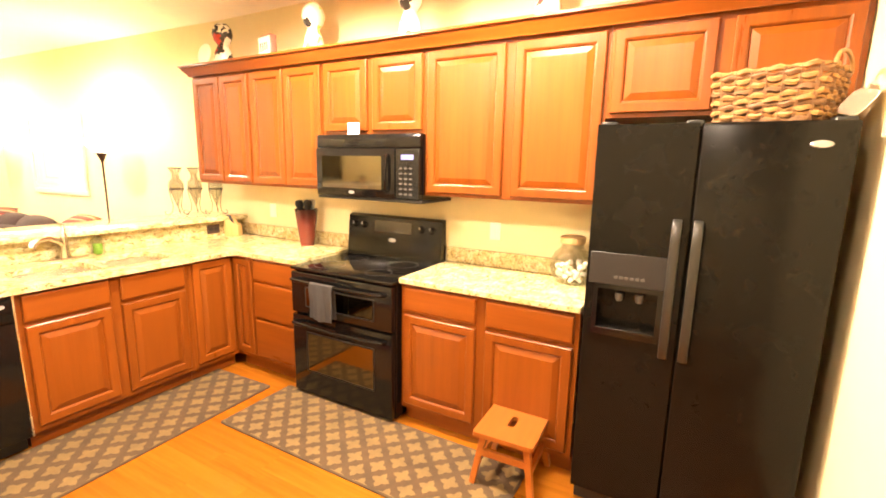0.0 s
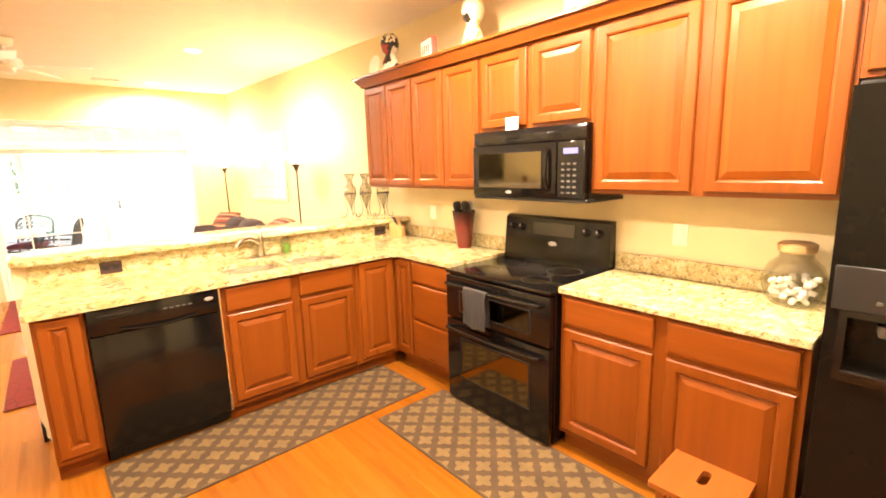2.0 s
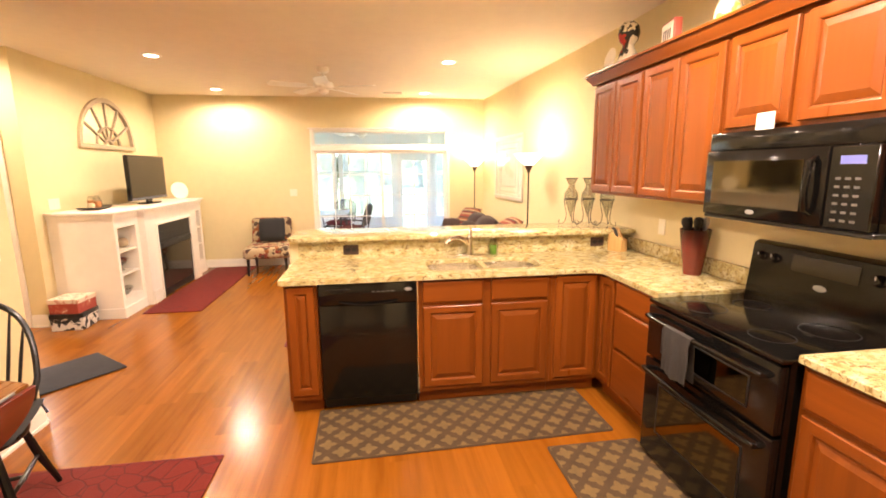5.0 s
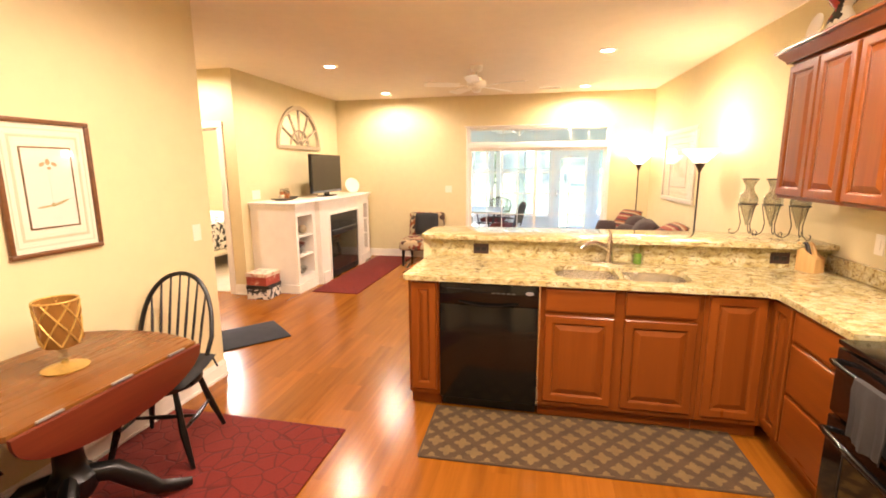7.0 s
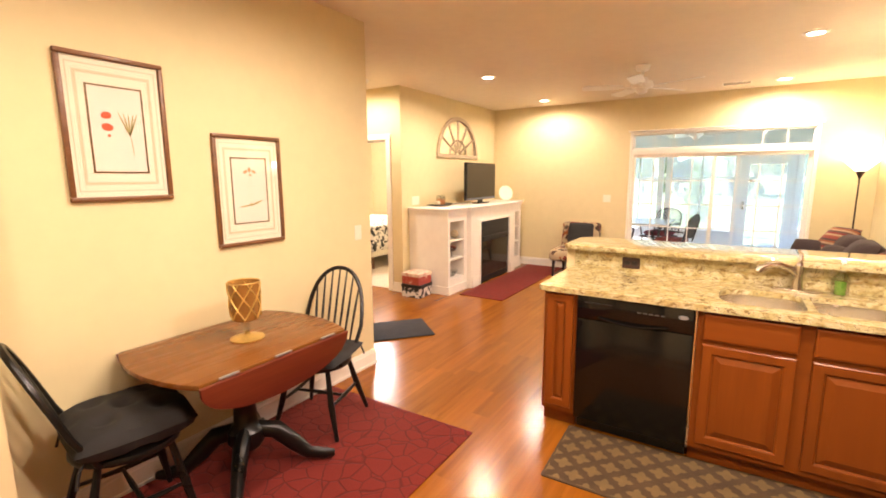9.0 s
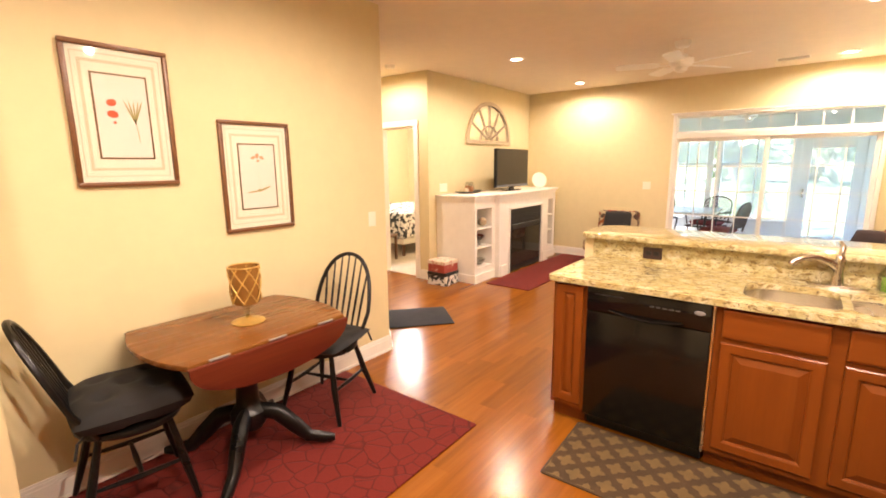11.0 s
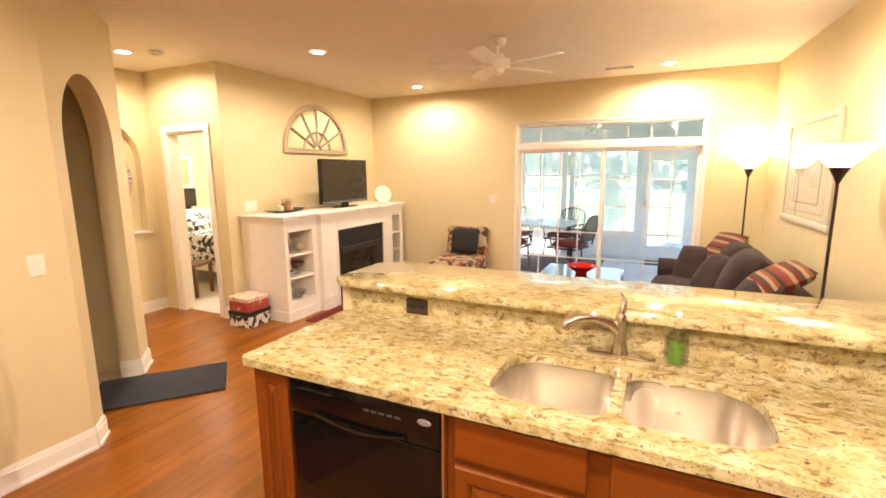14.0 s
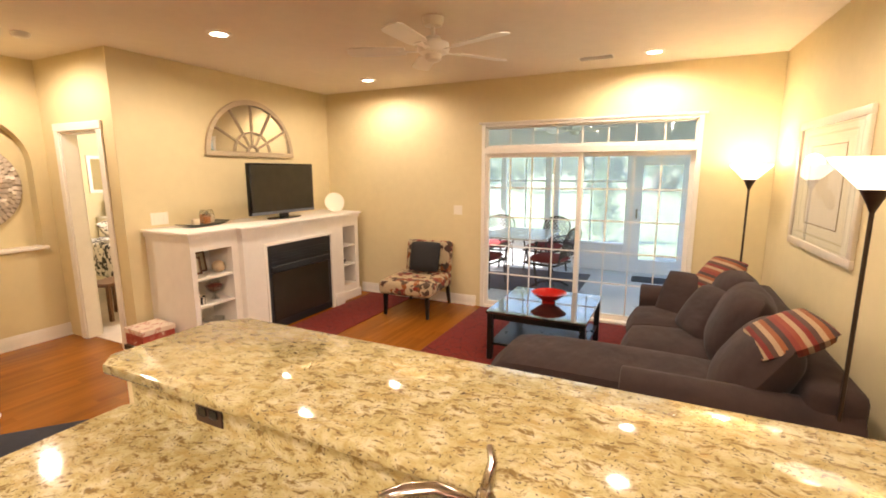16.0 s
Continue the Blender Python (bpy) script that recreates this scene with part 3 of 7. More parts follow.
for a, b in zip(posts, posts[1:]):
    if abs(a - (PDY0 - 0.1)) < 0.01:
        continue
    part("low_wall", box(SX - 0.08, SX - 0.02, a + 0.05, b - 0.05, SZ, 0.42), "porch", sw)
    part("window_sill", box(SX - 0.11, SX + 0.03, a + 0.05, b - 0.05, 0.42, 0.46, bevel=0.004), "porch", sw)
    if b - a > 0.6:
        part("muntin", box(SX - 0.06, SX - 0.04, (a + b) / 2 - 0.012, (a + b) / 2 + 0.012, 0.46, 1.98), "porch", sw)
    part("rail", box(SX - 0.065, SX - 0.035, a + 0.05, b - 0.05, 1.50, 1.53), "porch", sw)
    # added sheet that lays a pale haze over the garden view
    if b - a > 0.3:
        part("screen", box(SX - 0.073, SX - 0.0715, a + 0.05, b - 0.05, 0.46, 1.98), "screen", sw, "pale screen added to veil the view outside").visible_shadow = False
pd = thing("door_2", "white sunroom door with one tall glass pane", "door")
pd["kind"] = "structure"
for a, b, c, d in ((PDY0 - 0.05, PDY0 + 0.1, SZ, 1.9), (PDY1 - 0.1, PDY1 + 0.05, SZ, 1.9), (PDY0 + 0.1, PDY1 - 0.1, SZ, 0.2), (PDY0 + 0.1, PDY1 - 0.1, 1.78, 1.9), (PDY0 - 0.05, PDY1 + 0.05, 1.9, 1.98)):
    part("door_frame", box(SX - 0.07, SX - 0.02, a, b, c, d, bevel=0.004), "porch", pd)
# the same added haze sheet in the door
part("screen", box(SX - 0.062, SX - 0.0605, PDY0 + 0.1, PDY1 - 0.1, 0.2, 1.78), "screen", pd, "pale screen added to veil the view outside").visible_shadow = False
p = part("pane", box(SX - 0.05, SX - 0.044, PDY0 + 0.1, PDY1 - 0.1, 0.2, 1.78), "pane", pd)
p.visible_shadow = False
part("door_handle", box(SX - 0.02, SX + 0.02, PDY0 + 0.02, PDY0 + 0.05, 0.9, 1.06, bevel=0.006), "chrome", pd)
# side walls of the sunroom
for nm, y0, y1 in (("wall_sunroom_south", SY0 - 0.1, SY0), ("wall_sunroom_north", SY1, SY1 + 0.1)):
    fixed(nm, holed_wall("x", y0, y1, SX, -8.02, 2.45, [(SX + 0.15, -9.65, 0.42, 2.25), (-9.5, -8.2, 0.42, 2.25)]), "porch", "white sunroom side wall with openings")
fixed("ground", box(-400, 200, -300, 300, -0.5, -0.25), "lawn", "lawn around the house", "ground")


# ---- kitchen cabinets ----
def raised_door(name, w, h, x, z, parent, y=0.0, rail=0.055, flat=False, mat="cabinet"):
    """A cabinet door or drawer front: frame and raised field, its back at y and its face towards -y."""
    def rings(levels, cap):
        bm = bmesh.new()
        loops = []
        for inset, d in levels:
            loops.append([bm.verts.new(v) for v in ((x + inset, y - d, z + inset), (x + w - inset, y - d, z + inset), (x + w - inset, y - d, z + h - inset), (x + inset, y - d, z + h - inset))])
        for a, b in zip(loops, loops[1:]):
            for k in range(4):
                bm.faces.new((a[k], a[(k + 1) % 4], b[(k + 1) % 4], b[k]))
        if cap:
            bm.faces.new(loops[-1])
        bm.faces.new(loops[0][::-1])
        bmesh.ops.recalc_face_normals(bm, faces=bm.faces)
        return bm
    T = 0.02
    if flat:
        return part(name, rings([(0, 0), (0, T - 0.006), (0.003, T - 0.002), (0.012, T), (0.018, T)], True), mat, parent, soft=False)
    d = part(name, rings([(0, 0), (0, T - 0.005), (0.005, T), (rail - 0.012, T), (rail - 0.004, T - 0.004), (rail, T - 0.012)], True), mat, parent, soft=False)
    r = rail
    part("panel", rings([(r + 0.002, T - 0.0125), (r + 0.004, T - 0.010), (r + 0.03, T - 0.0015), (r + 0.034, T)], True), mat, d, soft=False)
    return d


def carcass(w, depth, z0, z1, parent, mat="cabinet", toe=0.0):
    if toe:
        part("toe_kick", box(0.0, w, toe, depth, 0, z0), "cabinet_h", parent, soft=False)
    return part("body", box(0, w, 0, depth, z0, z1), mat, parent, soft=False)


FACE_N, FACE_P, CT = 2.365, -2.885, 0.913
BASE_TOP = CT - 0.032


def base_unit(label, m, w, fronts, depth=0.565, group="base cabinets", hollow=False):
    u = thing("base_cabinet", label, "cabinet", m, group)
    if hollow:
        part("body", box(0, w, 0, depth, 0.10, 0.60), "cabinet", u, soft=False)
        part("face_rail", box(0, w, 0, 0.02, 0.60, BASE_TOP), "cabinet_h", u, soft=False)
        part("side_panel", box(0, 0.018, 0.02, depth, 0.60, BASE_TOP), "cabinet", u, soft=False)
        part("side_panel", box(w - 0.018, w, 0.02, depth, 0.60, BASE_TOP), "cabinet", u, soft=False)
        part("toe_kick", box(0, w, 0.055, depth, 0, 0.10), "cabinet_h", u, soft=False)
    else:
        carcass(w, depth, 0.10, BASE_TOP, u, toe=0.055)
    for kind, x0, x1, z0, z1 in fronts:
        raised_door("drawer_front" if kind == "drawer" else "door", x1 - x0, z1 - z0, x0, z0, u, flat=kind == "drawer", mat="cabinet_h" if kind == "drawer" else "cabinet")
    return u


CH = "cherry-stained wooden base cabinet"
# along the north wall
base_unit(CH + " with one narrow door in the corner", pose(-2.885, FACE_N, 0), 0.22, [("door", 0.012, 0.205, 0.135, 0.863)])
base_unit(CH + " with three drawers beside the range", pose(-2.665, FACE_N, 0), 0.462, [("drawer", 0.012, 0.45, 0.715, 0.863), ("drawer", 0.012, 0.45, 0.435, 0.695), ("drawer", 0.012, 0.45, 0.135, 0.415)])
base_unit(CH + " with two drawers over two doors", pose(-1.368, FACE_N, 0), 1.03, [("drawer", 0.025, 0.485, 0.72, 0.863), ("drawer", 0.545, 1.005, 0.72, 0.863), ("door", 0.025, 0.485, 0.135, 0.695), ("door", 0.545, 1.005, 0.135, 0.695)])
# along the peninsula
base_unit(CH + " with one narrow door at the peninsula's end", pose(FACE_P, 0.262, 0, 0, 0, 90), 0.203, [("door", 0.018, 0.185, 0.135, 0.863)])
base_unit(CH + " with two doors under the sink", pose(FACE_P, 1.101, 0, 0, 0, 90), 0.909, [("drawer", 0.03, 0.43, 0.72, 0.863), ("drawer", 0.488, 0.88, 0.72, 0.863), ("door", 0.03, 0.43, 0.135, 0.695), ("door", 0.488, 0.88, 0.135, 0.695)], hollow=True)
base_unit(CH + " with a narrow door in the corner", pose(FACE_P, 2.012, 0, 0, 0, 90), 0.351, [("door", 0.025, 0.315, 0.135, 0.863)], depth=0.3)

UPY, UB, UT = 2.615, 1.376, 2.228


def wall_unit(label, x0, x1, z0, z1, fronts):
    u = thing("wall_cabinet", label, "cabinet", pose(x0, UPY, z0), "wall cabinets")
    part("body", box(0, x1 - x0, 0, NW - UPY, 0, z1 - z0), "cabinet", u, soft=False)
    for a, b in fronts:
        raised_door("door", b - a, z1 - z0 - 0.05, a - x0, 0.02, u)
    return u


WC = "cherry-stained wall cabinet"
wall_unit(WC + " with two narrow doors", -3.585, -2.915, UB, UT, [(-3.575, -3.26), (-3.245, -2.925)])
wall_unit(WC + " with two narrow doors", -2.913, -2.182, UB, UT, [(-2.895, -2.555), (-2.54, -2.195)])
wall_unit("short cherry-stained wall cabinet above the microwave", -2.18, -1.372, 1.745, UT, [(-2.16, -1.80), (-1.755, -1.39)])
wall_unit("tall cherry-stained wall cabinet with two wide doors", -1.37, -0.345, UB, UT, [(-1.35, -0.87), (-0.815, -0.36)])
wall_unit("short cherry-stained wall cabinet above the refrigerator", -0.343, 0.595, 1.80, UT, [(-0.325, 0.095), (0.155, 0.575)])
# crown moulding along the top of the wall cabinets
prof = [(0.0, 0.0), (-0.012, 0.0), (-0.016, 0.014), (-0.045, 0.045), (-0.05, 0.060), (-0.066, 0.064), (-0.066, 0.078), (0.0, 0.078)]
cb = bmesh.new()
CX0, CX1 = -3.585, 0.60
rows = []
for x, y, k in ((CX0, NW, -1), (CX0, UPY, 0), (CX1, UPY, 1)):
    row = []
    for d, z in prof:
        if k == -1:
            row.append(cb.verts.new((x + d, y, UT - 0.012 + z)))
        elif k == 0:
            row.append(cb.verts.new((x + d, y + d - 0.022, UT - 0.012 + z)))
        else:
            row.append(cb.verts.new((x, y + d - 0.022, UT - 0.012 + z)))
    rows.append(row)
for a, b in zip(rows, rows[1:]):
    for k in range(len(prof)):
        n = (k + 1) % len(prof)
        cb.faces.new((a[k], a[n], b[n], b[k]))
for r in (rows[0], rows[-1]):
    cb.faces.new(r)
bmesh.ops.recalc_face_normals(cb, faces=cb.faces)
solid("crown_moulding", cb, "cabinet_h", "cherry-stained crown moulding on the wall cabinets", "moulding")

solid("top_board", box(CX0 - 0.05, CX1 - 0.001, UPY - 0.06, NW - 0.001, UT + 0.068, UT + 0.0705), "cabinet_h", "cherry-stained board on top of the wall cabinets", "shelf")
DECK = UT + 0.071

# ---- worktops ----
PE = -2.84                        # the peninsula's front edge
SPL = -3.515
bowls = [rounded(-3.335, -2.955, 1.185, 1.565, [0.06, 0.06, 0.13, 0.11], 7), rounded(-3.335, -2.955, 1.60, 1.985, [0.11, 0.13, 0.06, 0.06], 7)]
top = slab([(PE, 0.255), (PE, 2.29), (PE + 0.05, 2.338), (-2.203, 2.338), (-2.203, NW - 0.002), (SPL, NW - 0.002), (SPL, 0.255), (SPL + 0.02, 0.237), (PE - 0.02, 0.237)], CT - 0.032, CT, bowls)
solid("worktop", top, "granite", "cream and brown speckled granite worktop with sink cut-outs", "worktop")
solid("worktop", box(-1.375, -0.335, 2.338, NW - 0.002, CT - 0.032, CT, bevel=0.004), "granite", "cream and brown speckled granite worktop beside the refrigerator", "worktop")
solid("backsplash", box(SPL + 0.0005, -2.203, NW - 0.024, NW - 0.0005, CT + 0.0005, CT + 0.10, bevel=0.003), "granite", "speckled granite backsplash strip", "backsplash")
solid("backsplash", box(-1.375, -0.335, NW - 0.024, NW - 0.0005, CT + 0.0005, CT + 0.10, bevel=0.003), "granite", "speckled granite backsplash strip", "backsplash")
fixed("wall_bar", box(-3.66, -3.537, 0.195, NW - 0.002, 0, 1.05), "wall", "low cream wall that carries the breakfast bar")
fixed("wall_bar_end", box(-3.537, -3.45, 0.195, 0.26, 0, CT - 0.034), "wall", "low cream wall end")
board_line("baseboard", [(-3.66, NW - 0.01), (-3.66, 0.195), (-3.45, 0.195)], 0, 0.13, 0.016)
solid("backsplash", box(SPL - 0.0215, SPL - 0.0005, 0.262, NW - 0.002, CT - 0.03, 1.0495), "granite", "speckled granite face under the breakfast bar", "backsplash")
bar = slab([(-3.44, 0.255), (-3.44, NW - 0.002), (-3.60, NW - 0.002), (-3.98, NW - 0.024), (-3.98, 0.30), (-3.88, 0.19), (-3.50, 0.19)], 1.0505, 1.085, bevel=0.008)
solid("breakfast_bar", bar, "granite", "raised speckled granite breakfast bar top", "bar top")

# ---- sink ----
sink = thing("sink", "double-bowl stainless steel sink set under the worktop", "sink", pose(-3.145, 1.585, CT - 0.03))
for loop in bowls:
    cx, cy = sum(p[0] for p in loop) / len(loop), sum(p[1] for p in loop) / len(loop)
    bm = bmesh.new()
    rr = []
    for s, z in ((1.035, -0.003), (1.0, -0.004), (0.985, -0.03), (0.955, -0.13), (0.90, -0.165), (0.75, -0.18), (0.12, -0.186)):
        rr.append([bm.verts.new((cx + (x - cx) * s + 3.145, cy + (y - cy) * s - 1.585, z)) for x, y in loop])
    for a, b in zip(rr, rr[1:]):
        for k in range(len(a)):
            bm.faces.new((a[k], a[(k + 1) % len(a)], b[(k + 1) % len(a)], b[k]))
    bm.faces.new(rr[-1])
    bmesh.ops.recalc_face_normals(bm, faces=bm.faces)
    bowl = part("bowl", bm, "steel", sink)
    part("drain", lathe([(0, 0.004), (0.02, 0.002), (0.036, 0.006), (0.042, 0.003), (0.042, 0)], 20, at=(cx + 3.145, cy - 1.585, -0.186)), "chrome", bowl)
M["buttons"] = plain("faded_button_print", (0.075, 0.07, 0.062), 0.5)


# ---- kitchen appliances ----
def dishwasher():
    d = thing("dishwasher", "black built-in dishwasher under the granite worktop", "dishwasher", pose(FACE_P, 0.467, 0, 0, 0, 90) @ Matrix.Diagonal((1.025, 1, 1, 1)))
    part("body", box(0.002, 0.612, 0.03, 0.56, 0.09, BASE_TOP - 0.002), "blackmatte", d)
    part("kick_plate", box(0.01, 0.604, 0.05, 0.07, 0.01, 0.088), "blackmatte", d)
    part("door", box(0.006, 0.608, -0.028, 0.029, 0.10, 0.735, bevel=0.006, seg=2), "black", d)
    cp = part("control_panel", box(0.006, 0.608, -0.034, 0.029, 0.739, 0.875, bevel=0.008, seg=2), "black", d)
    part("handle", tube([(0.13 + 0.36 * k / 12, -0.036 - 0.012 * math.sin(math.pi * k / 12), 0.757 - 0.018 * math.sin(math.pi * k / 12)) for k in range(13)], 0.008, 8), "black", cp)
    part("badge", moved(lathe([(0, 0.003), (0.014, 0.003), (0.016, 0), (0, 0)], 20), pose(0.555, -0.034, 0.827, 90) @ Matrix.Diagonal((1.5, 0.7, 1, 1))), "badge", cp)
    for k in range(5):
        part("button", box(0.33 + 0.03 * k, 0.35 + 0.03 * k, -0.0365, -0.034, 0.817, 0.823), "buttons", cp)
    part("vent", box(0.05, 0.2, -0.0365, -0.034, 0.837, 0.843), "blackmatte", cp)
    part("edge_strip", box(0.609, 0.617, -0.024, 0.0, 0.10, BASE_TOP), "steel", d)


dishwasher()

RX0, RX1, RF, RB = -2.197, -1.38, 2.295, 2.935
RW = RX1 - RX0


def oven_range():
    r = thing("range", "black double-oven electric range with a glass cooktop", "range", pose(RX0, RF, 0))
    D = RB - RF
    part("body", box(0.003, RW - 0.003, 0.03, D - 0.02, 0.02, 0.87), "black", r)
    part("cooktop", box(0.0, RW, -0.012, D - 0.06, 0.871, 0.893, bevel=0.006, seg=2), "black", r, "glossy black glass cooktop")
    for cx, cy, rad in ((0.2, 0.15, 0.105), (0.6, 0.15, 0.085), (0.2, 0.42, 0.085), (0.6, 0.42, 0.105)):
        part("burner_ring", lathe([(rad - 0.004, 0.0), (rad - 0.004, 0.0006), (rad, 0.0006), (rad, 0.0)], 36, at=(cx, cy, 0.8932)), "blackmatte", r)
    bg = part("backguard", moved(slab([(0, 0), (0.075, 0), (0.045, 0.285), (0.02, 0.30), (0.0, 0.30)], 0, RW - 0.01), Matrix(((0, 0, 1, 0.005), (-1, 0, 0, D - 0.015), (0, 1, 0, 0.893), (0, 0, 0, 1)))), "black", r, "glossy black control backguard")
    def knob(x, z):
        y = D - 0.015 - 0.075 + 0.03 * (z - 0.893) / 0.285
        k = part("knob", lathe([(0.026, 0), (0.026, 0.004), (0.021, 0.008), (0.019, 0.024), (0.016, 0.027), (0, 0.027)], 20), "black", bg, at=pose(x, y, z, 84))
        part("pointer", box(-0.0025, 0.0025, 0.004, 0.019, 0.0272, 0.029), "badge", k)
    for x in (0.07, 0.15, RW - 0.17, RW - 0.085):
        knob(x, 1.115)
    part("display", moved(box(-0.16, 0.16, -0.04, 0.04, 0, 0.003), pose(RW / 2, D - 0.068, 1.115, 84)), "darkwin", bg)
    part("badge", moved(lathe([(0, 0.003), (0.02, 0.003), (0.022, 0), (0, 0)], 20), pose(RW / 2, D - 0.0745, 1.022, 84) @ Matrix.Diagonal((1.6, 0.7, 1, 1))), "badge", bg)
    for z0, z1, w0, w1, nm in ((0.585, 0.862, 0.645, 0.76, "upper"), (0.03, 0.572, 0.20, 0.455, "lower")):
        dr = part("oven_door", box(0.004, RW - 0.004, -0.012, 0.029, z0, z1, bevel=0.008, seg=2), "black", r)
        part("oven_window", box(0.14, RW - 0.14, -0.0145, -0.0115, w0, w1), "ovenglass", dr, "smoked glass oven window")
        part("window_trim", slabframe(0.13, RW - 0.13, w0 - 0.01, w1 + 0.01, 0.007, -0.0155, -0.0115), "blackmatte", dr)
        hz = z1 - 0.05
        part("handle", tube([(0.05, -0.014, hz), (0.05, -0.05, hz + 0.004), (0.09, -0.058, hz + 0.004), (RW / 2, -0.066, hz), (RW - 0.09, -0.058, hz + 0.004), (RW - 0.05, -0.05, hz + 0.004), (RW - 0.05, -0.014, hz)], 0.012, 10), "black", dr)


def slabframe(x0, x1, z0, z1, b, y0, y1):
    bm = bmesh.new()
    for a, c, d, e in ((x0, x1, z0, z0 + b), (x0, x1, z1 - b, z1), (x0, x0 + b, z0 + b, z1 - b), (x1 - b, x1, z0 + b, z1 - b)):
        bx(bm, a, c, y0, y1, d, e)
    return bm


oven_range()


def towel():
    bm = bmesh.new()
    W, n = 0.19, 14
    cols = []
    for i in range(n + 1):
        u = i / n
        x = RX0 + 0.235 + W * u
        fold = 0.006 * math.sin(u * 11) + 0.004 * math.sin(u * 23)
        line = [(RF - 0.046 - 0.25 * fold, 0.62 + 0.012 * math.sin(u * 5)), (RF - 0.050 + fold * 0.3, 0.72), (RF - 0.052, 0.80), (RF - 0.058, 0.825), (RF - 0.068, 0.829), (RF - 0.079, 0.822), (RF - 0.084 + fold * 0.5, 0.78), (RF - 0.082 + fold, 0.70), (RF - 0.080 + fold * 1.4, 0.60 - 0.012 * math.sin(u * 3))]
        cols.append([bm.verts.new((x + 0.004 * math.sin(z * 30), y, z)) for y, z in line])
    for a, b in zip(cols, cols[1:]):
        for k in range(len(a) - 1):
            bm.faces.new((a[k], a[k + 1], b[k + 1], b[k]))
    ob = solid("dish_towel", bm, plain("grey_towel_cloth", (0.032, 0.029, 0.027), 0.95, vary=0.3, bump=0.6), "dark grey dish towel hanging on the oven handle", "towel")
    mod = ob.modifiers.new("thick", "SOLIDIFY")
    mod.thickness = 0.004


towel()


def microwave():
    X0, X1, Y0, Z0, Z1 = -2.19, -1.368, 2.555, 1.325, 1.742
    w = X1 - X0
    m = thing("microwave", "black over-the-range microwave oven", "microwave", pose(X0, Y0, Z0))
    h, D = Z1 - Z0, NW - 0.001 - Y0
    part("body", box(0, w, 0.03, D, 0.02, h), "black", m)
    part("vent_band", box(0, w, 0.0, 0.03, h - 0.085, h, bevel=0.006, seg=2), "black", m)
    part("base_plate", box(-0.004, w + 0.012, 0.0, D - 0.005, 0.0, 0.019, bevel=0.004), "blackmatte", m)
    dr = part("door", box(0.002, w * 0.785, -0.014, 0.029, 0.022, h - 0.088, bevel=0.006, seg=2), "black", m)
    part("window", box(0.055, w * 0.665, -0.0165, -0.0135, 0.075, h - 0.135), "ovenglass", dr, "smoked microwave window")
    hx = w * 0.725
    part("handle", tube([(hx, -0.014, 0.07), (hx, -0.042, 0.085), (hx, -0.052, 0.16), (hx, -0.042, h - 0.145), (hx, -0.014, h - 0.13)], 0.013, 10), "black", dr)
    cp = part("control_panel", box(w * 0.79, w - 0.002, -0.010, 0.029, 0.022, h - 0.088, bevel=0.005), "black", m)
    part("display", box(w * 0.84, w * 0.95, -0.0125, -0.0095, h - 0.155, h - 0.125), glow("blue_display", (0.10, 0.11, 0.30), 0.07), cp)
    for i in range(6):
        for j in range(3):
            part("button", box(w * 0.825 + j * 0.036, w * 0.825 + j * 0.036 + 0.02, -0.0115, -0.0095, 0.05 + i * 0.031, 0.05 + i * 0.031 + 0.009), "buttons", cp)
    part("badge", moved(lathe([(0, 0.002), (0.014, 0.002), (0.015, 0), (0, 0)], 16), pose(w * 0.37, -0.014, 0.05, 90) @ Matrix.Diagonal((1.7, 0.7, 1, 1))), "badge", dr)
    solid("note_card", box(-1.93, -1.835, 2.567, 2.571, 1.7425, 1.815), "white", "small white card standing on the microwave", "card")


microwave()

FX0, FX1, FF, FH = -0.295, 0.53, 2.205, 1.735


